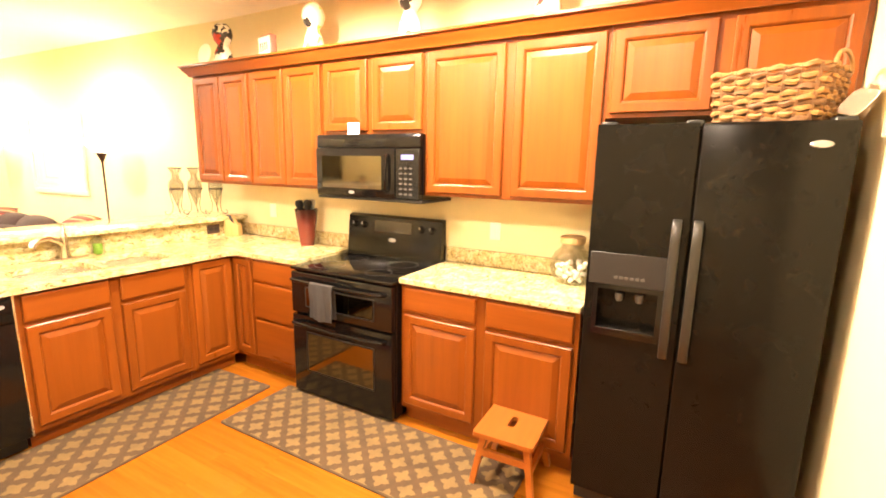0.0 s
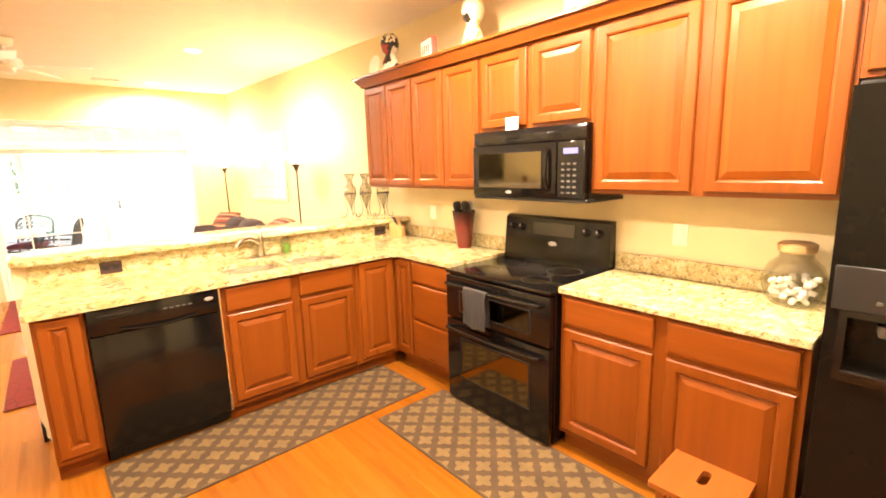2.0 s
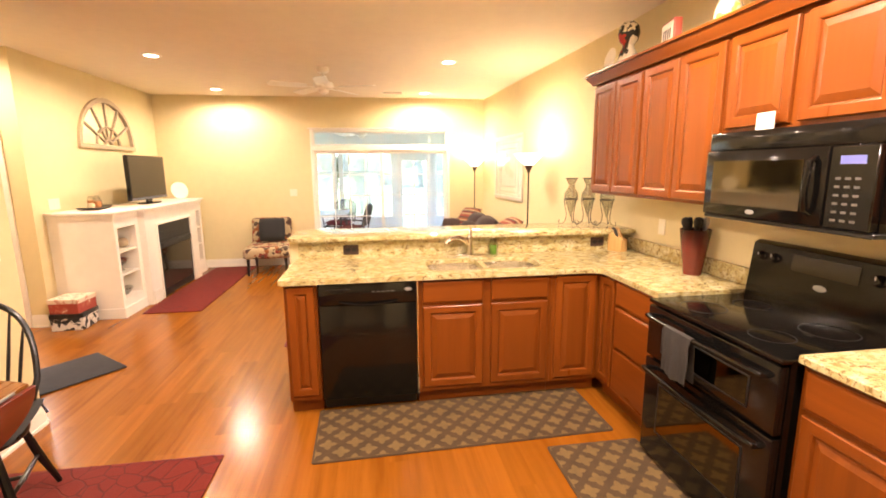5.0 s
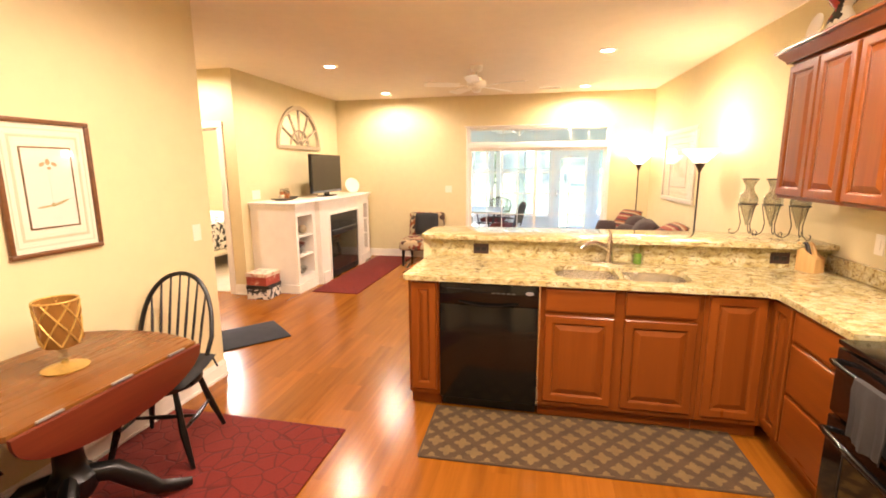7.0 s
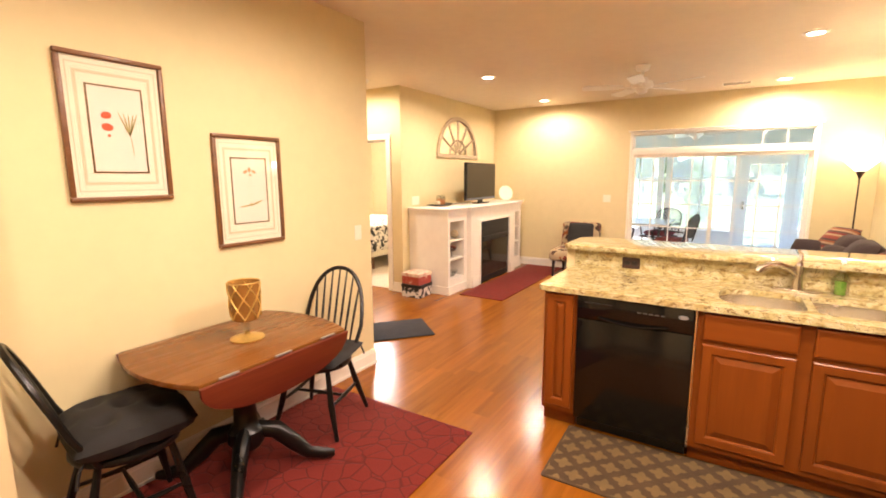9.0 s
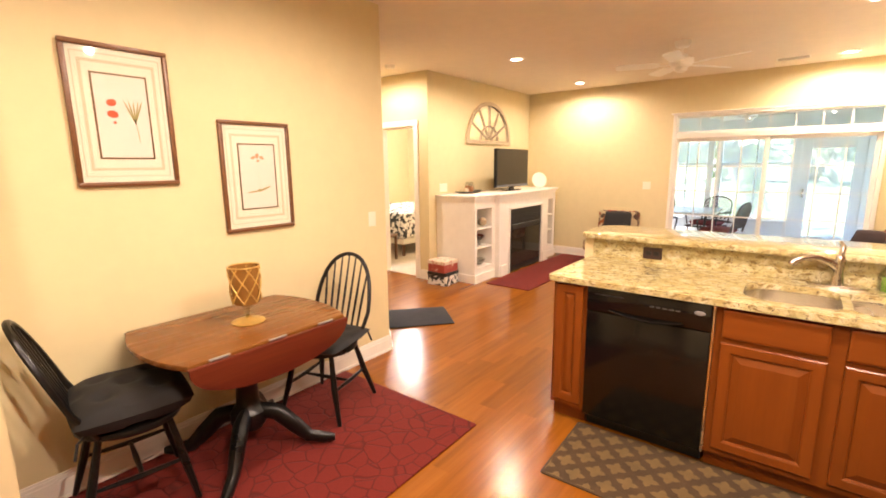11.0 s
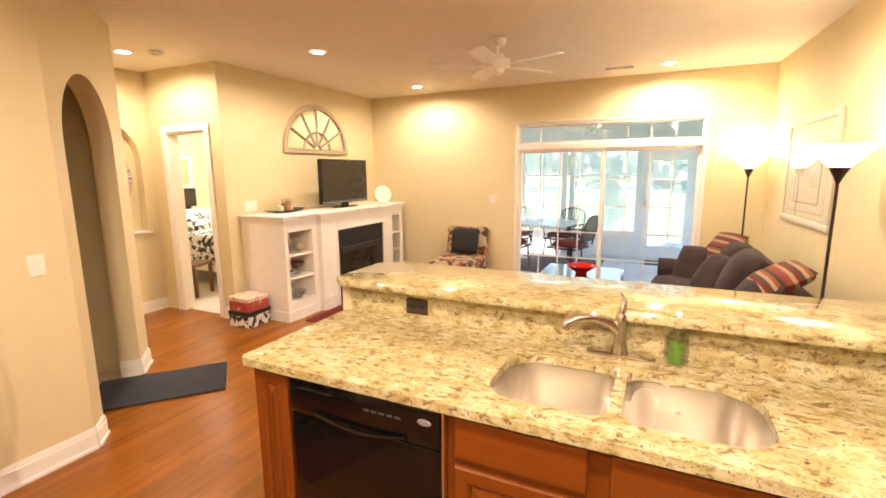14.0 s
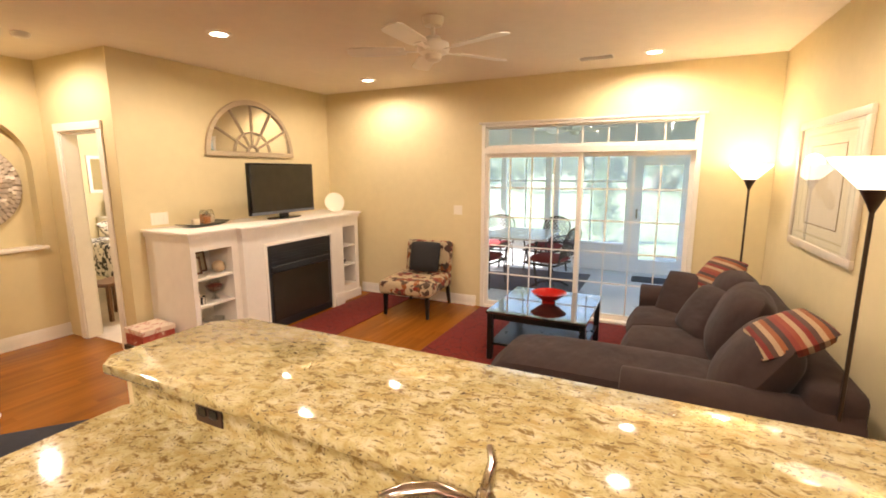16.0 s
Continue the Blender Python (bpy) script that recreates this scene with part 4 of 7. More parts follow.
def refrigerator():
    w = FX1 - FX0
    f = thing("refrigerator", "black side-by-side refrigerator with an ice and water dispenser", "refrigerator", pose(FX0, FF, 0))
    part("body", box(0.004, w - 0.004, 0.065, 0.72, 0.03, FH - 0.02, bevel=0.004), "fridge", f)
    part("grille", box(0.01, w - 0.01, 0.045, 0.10, 0.005, 0.085), "blackmatte", f)
    split = 0.368
    # freezer door with a recess for the dispenser
    fd = bmesh.new()
    dx0, dx1, dz0, dz1 = 0.05, 0.29, 0.875, 1.08
    bx(fd, 0, split - 0.003, 0.0, 0.062, 0.09, dz0, bevel=0.0)
    bx(fd, 0, split - 0.003, 0.0, 0.062, dz1, FH)
    bx(fd, 0, dx0, 0.0, 0.062, dz0, dz1)
    bx(fd, dx1, split - 0.003, 0.0, 0.062, dz0, dz1)
    bx(fd, dx0, dx1, 0.056, 0.062, dz0, dz1)
    bmesh.ops.remove_doubles(fd, verts=fd.verts, dist=1e-5)
    d1 = part("freezer_door", fd, "fridge", f, soft=False)
    part("fridge_door", box(split + 0.003, w, 0.0, 0.062, 0.09, FH, bevel=0.012, seg=3), "fridge", f)
    pn = part("dispenser_panel", box(0.012, 0.318, -0.006, -0.0005, dz1 + 0.0, dz1 + 0.135, bevel=0.002), "blackmatte", d1)
    part("dispenser_frame", slabframe(0.034, 0.306, dz0 - 0.02, dz1 + 0.0, 0.02, -0.008, -0.0005), "black", d1)
    for k in range(6):
        part("button", box(0.112 + 0.021 * k, 0.127 + 0.021 * k, -0.009, -0.006, dz1 + 0.028, dz1 + 0.04, bevel=0.002), "buttons", pn)
    for k in (0.135, 0.215):
        part("spout", lathe([(0.0, 0), (0.012, 0), (0.017, 0.02), (0.017, 0.035), (0, 0.035)], 14, at=(k, 0.034, dz0 + 0.13)), "buttons", d1, "pale dispenser spout")
    part("drip_tray", box(dx0 + 0.002, dx1 - 0.002, -0.012, 0.055, dz0 + 0.0005, dz0 + 0.016, bevel=0.003), "black", d1)
    for x, door in ((split - 0.042, d1), (split + 0.03, f)):
        curve = [(0.0, 0.80), (-0.028, 0.805), (-0.046, 0.83), (-0.055, 0.90), (-0.06, 1.09), (-0.055, 1.28), (-0.046, 1.345), (-0.028, 1.368), (0.0, 1.373)]
        inner = [(min(y + 0.02, 0.0), 1.087 + (z - 1.087) * 0.93) for y, z in curve]
        bar_side = slab(curve + inner[-2:0:-1], -0.017, 0.017, bevel=0.005)
        part("handle", moved(bar_side, Matrix(((0, 0, 1, x), (1, 0, 0, 0), (0, 1, 0, 0), (0, 0, 0, 1)))), "handle_black", door)
    part("badge", moved(lathe([(0, 0.004), (0.013, 0.004), (0.015, 0), (0, 0)], 24), pose(w - 0.097, 0.0, FH - 0.08, 90) @ Matrix.Diagonal((2.2, 0.85, 1, 1))), "badge", f)
    for x in (0.01, split - 0.05, w - 0.07):
        part("hinge_cap", box(x, x + 0.06, 0.02, 0.10, FH + 0.0005 - 0.02, FH + 0.012, bevel=0.004), "blackmatte", f)


refrigerator()


# ---- rugs of the kitchen ----
def trellis_rug(label, x0, x1, y0, y1, pitch=0.152, turn=0.0):
    r = thing("kitchen_rug", label, "rug", pose(x0, y0, 0.0, 0, 0, turn), "trellis kitchen rugs")
    w, d = x1 - x0, y1 - y0
    part("field", slab(rounded(0, w, 0, d, 0.015, 3), 0.001, 0.009, bevel=0.002), "rug_dark", r)
    bm = bmesh.new()
    shape = []
    n = 16
    for k in range(n):
        a = 2 * math.pi * k / n
        rad = pitch * (0.262 + 0.085 * math.cos(4 * a))
        shape.append((rad * math.cos(a), rad * math.sin(a)))
    nx, ny = round(w / (pitch * 0.5)), round(d / (pitch * 0.5))
    px, py = w / nx, d / ny
    for i in range(nx + 1):
        for j in range(ny + 1):
            if (i + j) % 2:
                continue
            cx, cy = i * px, j * py
            vs = [bm.verts.new((min(max(cx + x, 0.012), w - 0.012), min(max(cy + y, 0.012), d - 0.012), 0.0102)) for x, y in shape]
            bm.faces.new(vs)
    bmesh.ops.remove_doubles(bm, verts=bm.verts, dist=1e-4)
    bmesh.ops.dissolve_degenerate(bm, edges=bm.edges, dist=1e-4)
    tagged(part("woven_motif", bm, "rug_tan", r, "tan woven trellis motifs", soft=False), kind="stuff")


trellis_rug("brown and tan trellis runner in front of the sink", -2.905, -2.34, 0.44, 2.225, turn=1.6)
trellis_rug("brown and tan trellis runner in front of the range", -2.29, -0.53, 1.772, 2.32)


def flat_rug(label, x0, x1, y0, y1, mat="red_rug", m=None, name="area_rug"):
    return solid(name, slab(rounded(-(x1 - x0) / 2, (x1 - x0) / 2, -(y1 - y0) / 2, (y1 - y0) / 2, 0.01, 2), 0.001, 0.011, bevel=0.003), mat, label, "rug", m or pose((x0 + x1) / 2, (y0 + y1) / 2, 0))


flat_rug("deep red rug with carved petals under the dining table", -2.505, -0.55, -1.25, -0.04)
flat_rug("deep red rug with carved petals in front of the fireplace", -7.83, -5.36, -1.79, -1.165)
flat_rug("deep red rug with carved petals behind the breakfast bar", -5.25, -4.1, -0.02, 1.0)
flat_rug("deep red rug with carved petals under the coffee table", -7.86, -6.22, -0.16, 2.2)
flat_rug("charcoal door mat at the arched opening", -0.445, 0.445, -0.27, 0.27, "mat_dark", pose(-3.70, -1.70, 0.004, 0, 0, -40.5), "door_mat")


# ---- dining corner ----
def dining_table():
    t = thing("drop_leaf_table", "oval drop-leaf table with a black pedestal, its front leaf hanging", "table", pose(-1.545, -0.89, 0))
    z = 0.75
    line = []
    for s, ys in ((1, [-0.34 + 0.68 * k / 14 for k in range(15)]), (-1, [0.34 - 0.68 * k / 14 for k in range(15)])):
        for y in ys:
            line.append((s * (0.485 - 0.075 * (abs(y) / 0.34) ** 2.2), y))
    top = part("tabletop", slab(line, z - 0.026, z, bevel=0.006), "table", t)
    for sy in (1, -1):
        half = 0.415
        out = [(-half, 0)] + [(half * -math.cos(math.pi * k / 20), -0.185 * math.sin(math.pi * k / 20) ** 0.8) for k in range(1, 20)] + [(half, 0)]
        m = slab(out, -0.010, 0.010, bevel=0.004)
        part("leaf", moved(m, pose(0, sy * (0.34 + 0.014), z - 0.012, 90 - sy * 7)), "leaf", t, "hanging leaf, darker and redder than the top")
    for x in (-0.28, 0.0, 0.28):
        part("hinge", box(x - 0.045, x + 0.045, 0.341, 0.353, z - 0.005, z + 0.0015), "badge", t)
    part("pedestal", lathe([(0, 0.16), (0.07, 0.16), (0.095, 0.20), (0.095, 0.26), (0.06, 0.30), (0.055, 0.40), (0.085, 0.47), (0.095, 0.53), (0.07, 0.60), (0.10, 0.66), (0.10, z - 0.027), (0, z - 0.027)], 24), "blackwood", t)
    part("rail", box(-0.33, 0.33, -0.14, 0.14, z - 0.085, z - 0.0265), "blackwood", t)
    for k in range(4):
        a = 45 + 90 * k
        pts = [(0.05, 0, 0.24), (0.15, 0, 0.22), (0.24, 0, 0.13), (0.31, 0, 0.062), (0.40, 0, 0.042), (0.45, 0, 0.040)]
        part("foot", moved(tube(pts, [0.045, 0.05, 0.045, 0.036, 0.032, 0.020], 10), pose(0, 0, 0.0115, 0, 0, a) @ Matrix.Diagonal((1, 0.8, 1, 1))), "blackwood", t)


dining_table()


def windsor(label, m, pad):
    """A bow-back Windsor chair that faces +y."""
    c = thing("windsor_chair", label, "chair", m, "windsor dining chairs")
    seat = [(0.21 * math.cos(2 * math.pi * k / 28) * (1 + 0.06 * math.sin(2 * math.pi * k / 28)), 0.21 * math.sin(2 * math.pi * k / 28)) for k in range(28)]
    part("seat", slab(seat, 0.415, 0.45, bevel=0.012), "blackwood", c)
    for sx in (-1, 1):
        for sy, ty in ((1, 0.20), (-1, -0.235)):
            part("leg", tube([(sx * 0.13, sy * 0.13, 0.42), (sx * 0.165, sy * 0.13 + (ty - sy * 0.13) * 0.5, 0.21), (sx * 0.212, ty, 0.012)], [0.014, 0.019, 0.012], 8), "blackwood", c)
        part("stretcher", tube([(sx * 0.166, -0.182, 0.21), (sx * 0.166, 0.0, 0.205), (sx * 0.166, 0.168, 0.21)], [0.008, 0.013, 0.008], 8), "blackwood", c)
    part("stretcher", tube([(-0.165, 0, 0.205), (0, 0, 0.205), (0.165, 0, 0.205)], [0.008, 0.013, 0.008], 8), "blackwood", c)

    def back(x, z):
        return -0.155 - 0.36 * (z - 0.45) - 0.0 - 0.12 * (0.21 ** 2 - x * x) * 2

    bow = []
    for k in range(25):
        a = math.pi * k / 24
        x, z = -0.215 * math.cos(a) * (1 - 0.06 * (1 - math.sin(a))), 0.45 + 0.50 * math.sin(a) ** 0.62
        bow.append((x, back(x, z), z))
    bow[0], bow[-1] = (-0.175, -0.13, 0.44), (0.175, -0.13, 0.44)
    part("bow", tube(bow, 0.0135, 8), "blackwood", c)
    for k in range(7):
        x0 = -0.125 + 0.25 * k / 6
        x1 = x0 * 1.25
        zt = 0.45 + 0.50 * (1 - (x1 / 0.215) ** 2) ** 0.31
        part("spindle", tube([(x0, -0.165, 0.445), ((x0 + x1) / 2, back(x1, 0.68) - 0.004, 0.68), (x1, back(x1, zt), zt)], [0.006, 0.0085, 0.005], 7), "blackwood", c)
    if pad:
        p = part("cushion", moved(cushion_mesh(0.46, 0.46, 0.16 if pad > 1 else 0.06, 24, 0.34, 0.034 if pad > 1 else 0.008), pose(0, 0.01, 0.522 if pad > 1 else 0.478)), "cushion", c, "black tufted seat cushion")
        for sx in (-1, 1):
            part("tie", tube([(sx * 0.17, -0.17, 0.475), (sx * 0.2, -0.20, 0.46), (sx * 0.215, -0.215, 0.40)], 0.006, 6), "cushion", p)
    return c


windsor("black bow-back windsor chair with a thin dark seat pad", pose(-2.10, -0.93, 0.011, 0, 0, -72), 1)
windsor("black bow-back windsor chair with a black tufted cushion", pose(-1.03, -0.975, 0.011, 0, 0, 80), 2)


# ---- living room, large pieces ----
def can_light(x, y):
    c = thing("recessed_light", "lit recessed ceiling light with a white trim ring", "ceiling light", pose(x, y, CEIL), "recessed lights")
    part("trim_ring", lathe([(0.062, -0.001), (0.066, -0.012), (0.09, -0.008), (0.094, -0.0005)], 28), "white", c)
    part("lens", lathe([(0, -0.006), (0.058, -0.006), (0.063, -0.002), (0, -0.002)], 28), "can_glow", c)


# the unseen kitchen cans get fixtures as well
for cx, cy, k in CANS:
    can_light(cx, cy)


def ceiling_fan(x, y, z, mat, turn, label, rad=0.62, drop=0.16):
    f = thing("ceiling_fan", label, "ceiling fan", pose(x, y, z, 0, 0, turn))
    part("canopy", lathe([(0.0, 0), (0.075, 0), (0.075, -0.02), (0.06, -0.055), (0.03, -0.065), (0.0, -0.065)], 28), mat, f)
    part("downrod", lathe([(0.014, -0.06), (0.014, -drop)], 14), mat, f)
    part("motor", lathe([(0, -drop + 0.04), (0.05, -drop + 0.035), (0.06, -drop + 0.01), (0.11, -drop - 0.01), (0.115, -drop - 0.05), (0.10, -drop - 0.075), (0.06, -drop - 0.085), (0.055, -drop - 0.12), (0.03, -drop - 0.135), (0, -drop - 0.137)], 32), mat, f)
    for k in range(5):
        m = pose(0, 0, -drop - 0.055, 0, 0, 72 * k)
        b = part("blade", moved(slab([(0.2, -0.05), (0.26, -0.066), (rad - 0.05, -0.072), (rad - 0.012, -0.055), (rad, 0.0), (rad - 0.012, 0.055), (rad - 0.05, 0.072), (0.26, 0.066), (0.2, 0.05)], -0.004, 0.004), m @ pose(0, 0, 0, 10)), mat, f)
        part("blade_arm", moved(slab([(0.08, -0.02), (0.16, -0.012), (0.25, -0.03), (0.25, 0.03), (0.16, 0.012), (0.08, 0.02)], -0.010, -0.005), m @ pose(0, 0, 0, 6)), mat, b)
    return f


M["fan"] = plain("white_fan_enamel", (0.88, 0.85, 0.79), 0.35, vary=0.05)
ceiling_fan(-5.70, 0.29, CEIL, "fan", 2, "white five-blade ceiling fan")


def mantel():
    """The fireplace surround: shelves either side of a proud centre."""
    m = thing("fireplace_mantel", "white painted fireplace mantel with open shelves at both sides", "fireplace")
    Y, T = -2.529, 1.12
    x0, x1, x2, x3 = -5.25, -5.75, -7.28, -7.69
    F1, F2 = -1.90, -1.83

    def shelf_case(a, b, f, s0, s1):
        # a > b: outer and inner side; s0..s1: the opening
        hi, lo = max(a, b), min(a, b)
        part("side_panel", box(lo, s0, Y, f, 0, T), "white", m, soft=False)
        part("side_panel", box(s1, hi, Y, f, 0, T), "white", m, soft=False)
        part("back_panel", box(s0, s1, Y, f - 0.34, 0, T), "white", m, soft=False)
        part("lower_panel", box(s0, s1, f - 0.34, f - 0.001, 0, 0.2), "white", m, soft=False)
        part("upper_panel", box(s0, s1, f - 0.34, f - 0.001, 0.98, T), "white", m, soft=False)
        for z in (0.45, 0.705):
            part("shelf", box(s0, s1, f - 0.34, f - 0.012, z, z + 0.022), "white", m)

    shelf_case(x0, x1, F1, -5.68, -5.30)
    shelf_case(x2, x3, F1, -7.62, -7.35)
    fx0, fx1, fz = -7.04, -6.04, 0.925
    part("pilaster", box(x2, fx0, Y, F2, 0, T), "white", m, soft=False)
    part("pilaster", box(fx1, x1, Y, F2, 0, T), "white", m, soft=False)
    part("frieze", box(fx0, fx1, Y, F2, fz, T), "white", m, soft=False)
    for a, b in ((fx1, fx1 + 0.03), (fx0 - 0.03, fx0)):
        part("trim", box(a, b, F2, F2 + 0.012, 0, fz + 0.03, bevel=0.003), "white", m)
    part("trim", box(fx0, fx1, F2, F2 + 0.012, fz, fz + 0.03, bevel=0.003), "white", m)
    for a, b in ((x1 - 0.02, x1 - 0.19), (x2 + 0.02, x2 + 0.19)):
        part("plinth", box(min(a, b), max(a, b), F2, F2 + 0.018, 0, 0.16, bevel=0.004), "white", m)
    o = 0.035
    ledge = [(x0 + o, Y), (x0 + o, F1 + o), (x1 + o, F1 + o), (x1 + o, F2 + o), (x2 - o, F2 + o), (x2 - o, F1 + o), (x3 - o, F1 + o), (x3 - o, Y)]
    part("mantel_shelf", slab(ledge, T + 0.012, T + 0.04, bevel=0.006), "white", m)
    o = 0.015
    ledge = [(x0 + o, Y), (x0 + o, F1 + o), (x1 + o, F1 + o), (x1 + o, F2 + o), (x2 - o, F2 + o), (x2 - o, F1 + o), (x3 - o, F1 + o), (x3 - o, Y)]
    part("moulding", slab(ledge, T - 0.03, T + 0.012), "white", m)
    part("base_trim", slab([(x0 + o, Y), (x0 + o, F1 + o), (x1 + o, F1 + o), (x1 + o, Y)], 0.001, 0.11), "white", m)
    part("base_trim", slab([(x3 - o, Y), (x3 - o, F1 + o), (x2 - o, F1 + o), (x2 - o, Y)], 0.001, 0.11), "white", m)
    fb = part("firebox", box(fx0 + 0.004, fx1 - 0.004, Y + 0.2, F2 - 0.01, 0.012, fz - 0.004), "blackmatte", m, "black fireplace insert")
    part("glass_front", box(fx0 + 0.06, fx1 - 0.06, F2 - 0.011, F2 - 0.003, 0.10, 0.62), "darkwin", fb, "dark firebox glass")
    part("hood", box(fx0 + 0.05, fx1 - 0.05, F2 - 0.012, F2 + 0.02, 0.63, 0.70, bevel=0.008), "blackmatte", fb)
    for k in range(4):
        part("louvre", box(fx0 + 0.06, fx1 - 0.06, F2 - 0.011, F2 - 0.004, 0.73 + 0.03 * k, 0.745 + 0.03 * k), "blackmatte", fb)


mantel()


M["tv_bezel"] = plain("blue_grey_tv_bezel", (0.10, 0.11, 0.13), 0.35)


def television():
    t = thing("television", "black flat-screen television on the mantel", "television", pose(-6.62, -2.14, 1.1605))
    part("case", box(-0.485, 0.485, -0.03, 0.02, 0.055, 0.62, bevel=0.008, seg=2), "black", t)
    part("screen", box(-0.465, 0.465, 0.0202, 0.022, 0.095, 0.60), "darkwin", t, "dark glossy screen")
    part("lower_bezel", box(-0.48, 0.48, 0.0205, 0.024, 0.058, 0.088, bevel=0.001), "tv_bezel", t)
    part("neck", box(-0.06, 0.06, -0.02, 0.01, 0.012, 0.06), "black", t)
    part("stand", slab([(0.24 * math.cos(2 * math.pi * k / 32), 0.11 * math.sin(2 * math.pi * k / 32)) for k in range(32)], 0.0, 0.014, bevel=0.004), "black", t)


television()


M["bronze"] = plain("dark_bronze_lamp_metal", (0.045, 0.028, 0.018), 0.35, 0.4, vary=0.2)


def torchiere(x, y, label):
    t = thing("floor_lamp", label, "floor lamp", pose(x, y, 0.0), "torchiere floor lamps")
    part("base", lathe([(0, 0), (0.135, 0), (0.135, 0.012), (0.12, 0.022), (0.03, 0.03), (0.02, 0.05), (0, 0.05)], 28), "blackwood", t)
    part("pole", lathe([(0.0092, 0.04), (0.0092, 1.56), (0, 1.56)], 12), "bronze", t)
    part("cup", lathe([(0.010, 1.52), (0.026, 1.56), (0.050, 1.608), (0.054, 1.614), (0.0, 1.614)], 20), "bronze", t)
    part("shade", lathe([(0.050, 1.610), (0.092, 1.655), (0.150, 1.715), (0.170, 1.742), (0.165, 1.744), (0.146, 1.717), (0.088, 1.660), (0.045, 1.616)], 32), "shade_glow", t, "lit white glass bowl shade")
    lamp("torchiere_bulb", "POINT", (x, y, 1.76), 2.4, (1.0, 0.82, 0.58), 0.07)


torchiere(-5.14, 2.60, "black torchiere floor lamp, lit, beside the sofa")
torchiere(-7.60, 2.50, "black torchiere floor lamp, lit, in the corner")


def sofa():
    s = thing("sectional_sofa", "dark brown microfibre sectional sofa with a chaise", "sofa", pose(0, -0.08, 0))
    X0, X1 = -7.40, -5.12
    part("base", box(X0 + 0.02, X1 - 0.02, 1.83, 2.80, 0.05, 0.27, bevel=0.02, seg=2), "sofa", s)
    part("chaise_base", box(-6.0, -5.37, 0.96, 1.829, 0.05, 0.27, bevel=0.02, seg=2), "sofa", s)
    part("chaise_cushion", moved(cushion_mesh(0.70, 1.68, 0.27, 18, 0.22), pose(-5.69, 1.73, 0.365)), "sofa", s)
    for x in (-7.18 + 0.29, -6.30):
        part("seat_cushion", moved(cushion_mesh(0.66, 0.84, 0.25, 16, 0.24), pose(x, 2.10, 0.365)), "sofa", s)
    part("back", box(X0 + 0.03, X1 - 0.03, 2.56, 2.80, 0.2, 0.72, bevel=0.06, seg=3), "sofa", s)
    for x, z, tip, turn in ((-6.87, 0.65, 70, 3), (-6.22, 0.66, 68, -4), (-5.58, 0.62, 58, -8)):
        part("back_cushion", moved(cushion_mesh(0.70, 0.56, 0.32, 18, 0.50), pose(x, 2.42, z, tip, 0, turn)), "sofa", s)
    for x in (X0 + 0.11, X1 - 0.11):
        a = [(-0.115, 0.05), (0.115, 0.05), (0.115, 0.46)] + arc(0, 0.51, 0.135, 0.12, 0, 180, 10) + [(-0.115, 0.46)]
        bm = slab(a, 0, 1.02, bevel=0.015)
        part("arm", moved(bm, pose(x, 2.78, 0, 90)), "sofa", s)
    for x in (X0 + 0.1, X1 - 0.1, -5.9, -5.45):
        for y in ((1.9, 2.72) if x in (X0 + 0.1, X1 - 0.1) else (1.17,)):
            part("foot", lathe([(0, 0.0), (0.02, 0.0), (0.03, 0.05), (0, 0.05)], 12, at=(x, y, 0)), "blackwood", s)


sofa()
M["stripes"] = striped("striped_pillow_cloth", [(0.20, 0.045, 0.022), (0.30, 0.22, 0.13), (0.15, 0.016, 0.012), (0.07, 0.036, 0.026), (0.32, 0.23, 0.14), (0.21, 0.07, 0.022), (0.045, 0.025, 0.022), (0.17, 0.03, 0.02)], "Y", 0.19)
solid("throw_pillow", cushion_mesh(0.42, 0.38, 0.14, 12, 0.4), "stripes", "red, tan and brown striped throw pillow", "pillow", pose(-7.0, 2.27, 0.82, 52, 0, 28), "striped pillows")
solid("throw_pillow", cushion_mesh(0.42, 0.36, 0.14, 12, 0.4), "stripes", "red, tan and brown striped throw pillow", "pillow", pose(-5.46, 2.44, 0.86, 30, 0, 6), "striped pillows")
solid("throw_pillow", cushion_mesh(0.46, 0.46, 0.16, 12, 0.4), "sofa", "dark brown throw pillow", "pillow", pose(-7.05, 2.04, 0.60, 62, 0, 55))
solid("throw_pillow", cushion_mesh(0.48, 0.44, 0.17, 12, 0.4), "sofa", "dark brown throw pillow slumped on the seat", "pillow", pose(-6.55, 2.16, 0.62, 58, 0, 20))


def coffee_table():
    t = thing("coffee_table", "black coffee table with a lower shelf", "table", pose(-6.83, 0.90, 0.011))
    M["tabletop"] = plain("glossy_black_lacquer", (0.018, 0.014, 0.012), 0.08, vary=0.2, bump=0, Coat_Weight=1.0, Coat_Roughness=0.03, Coat_IOR=1.9)
    part("tabletop", box(-0.48, 0.48, -0.435, 0.435, 0.43, 0.455, bevel=0.004), "tabletop", t)
    part("apron", box(-0.44, 0.44, -0.395, 0.395, 0.375, 0.4295), "blackwood", t)
    part("shelf", box(-0.45, 0.45, -0.405, 0.405, 0.14, 0.16), "blackwood", t)
    for sx in (-1, 1):
        for sy in (-1, 1):
            part("leg", box(sx * 0.445 - 0.025, sx * 0.445 + 0.025, sy * 0.40 - 0.025, sy * 0.40 + 0.025, 0, 0.4298, bevel=0.004), "blackwood", t)


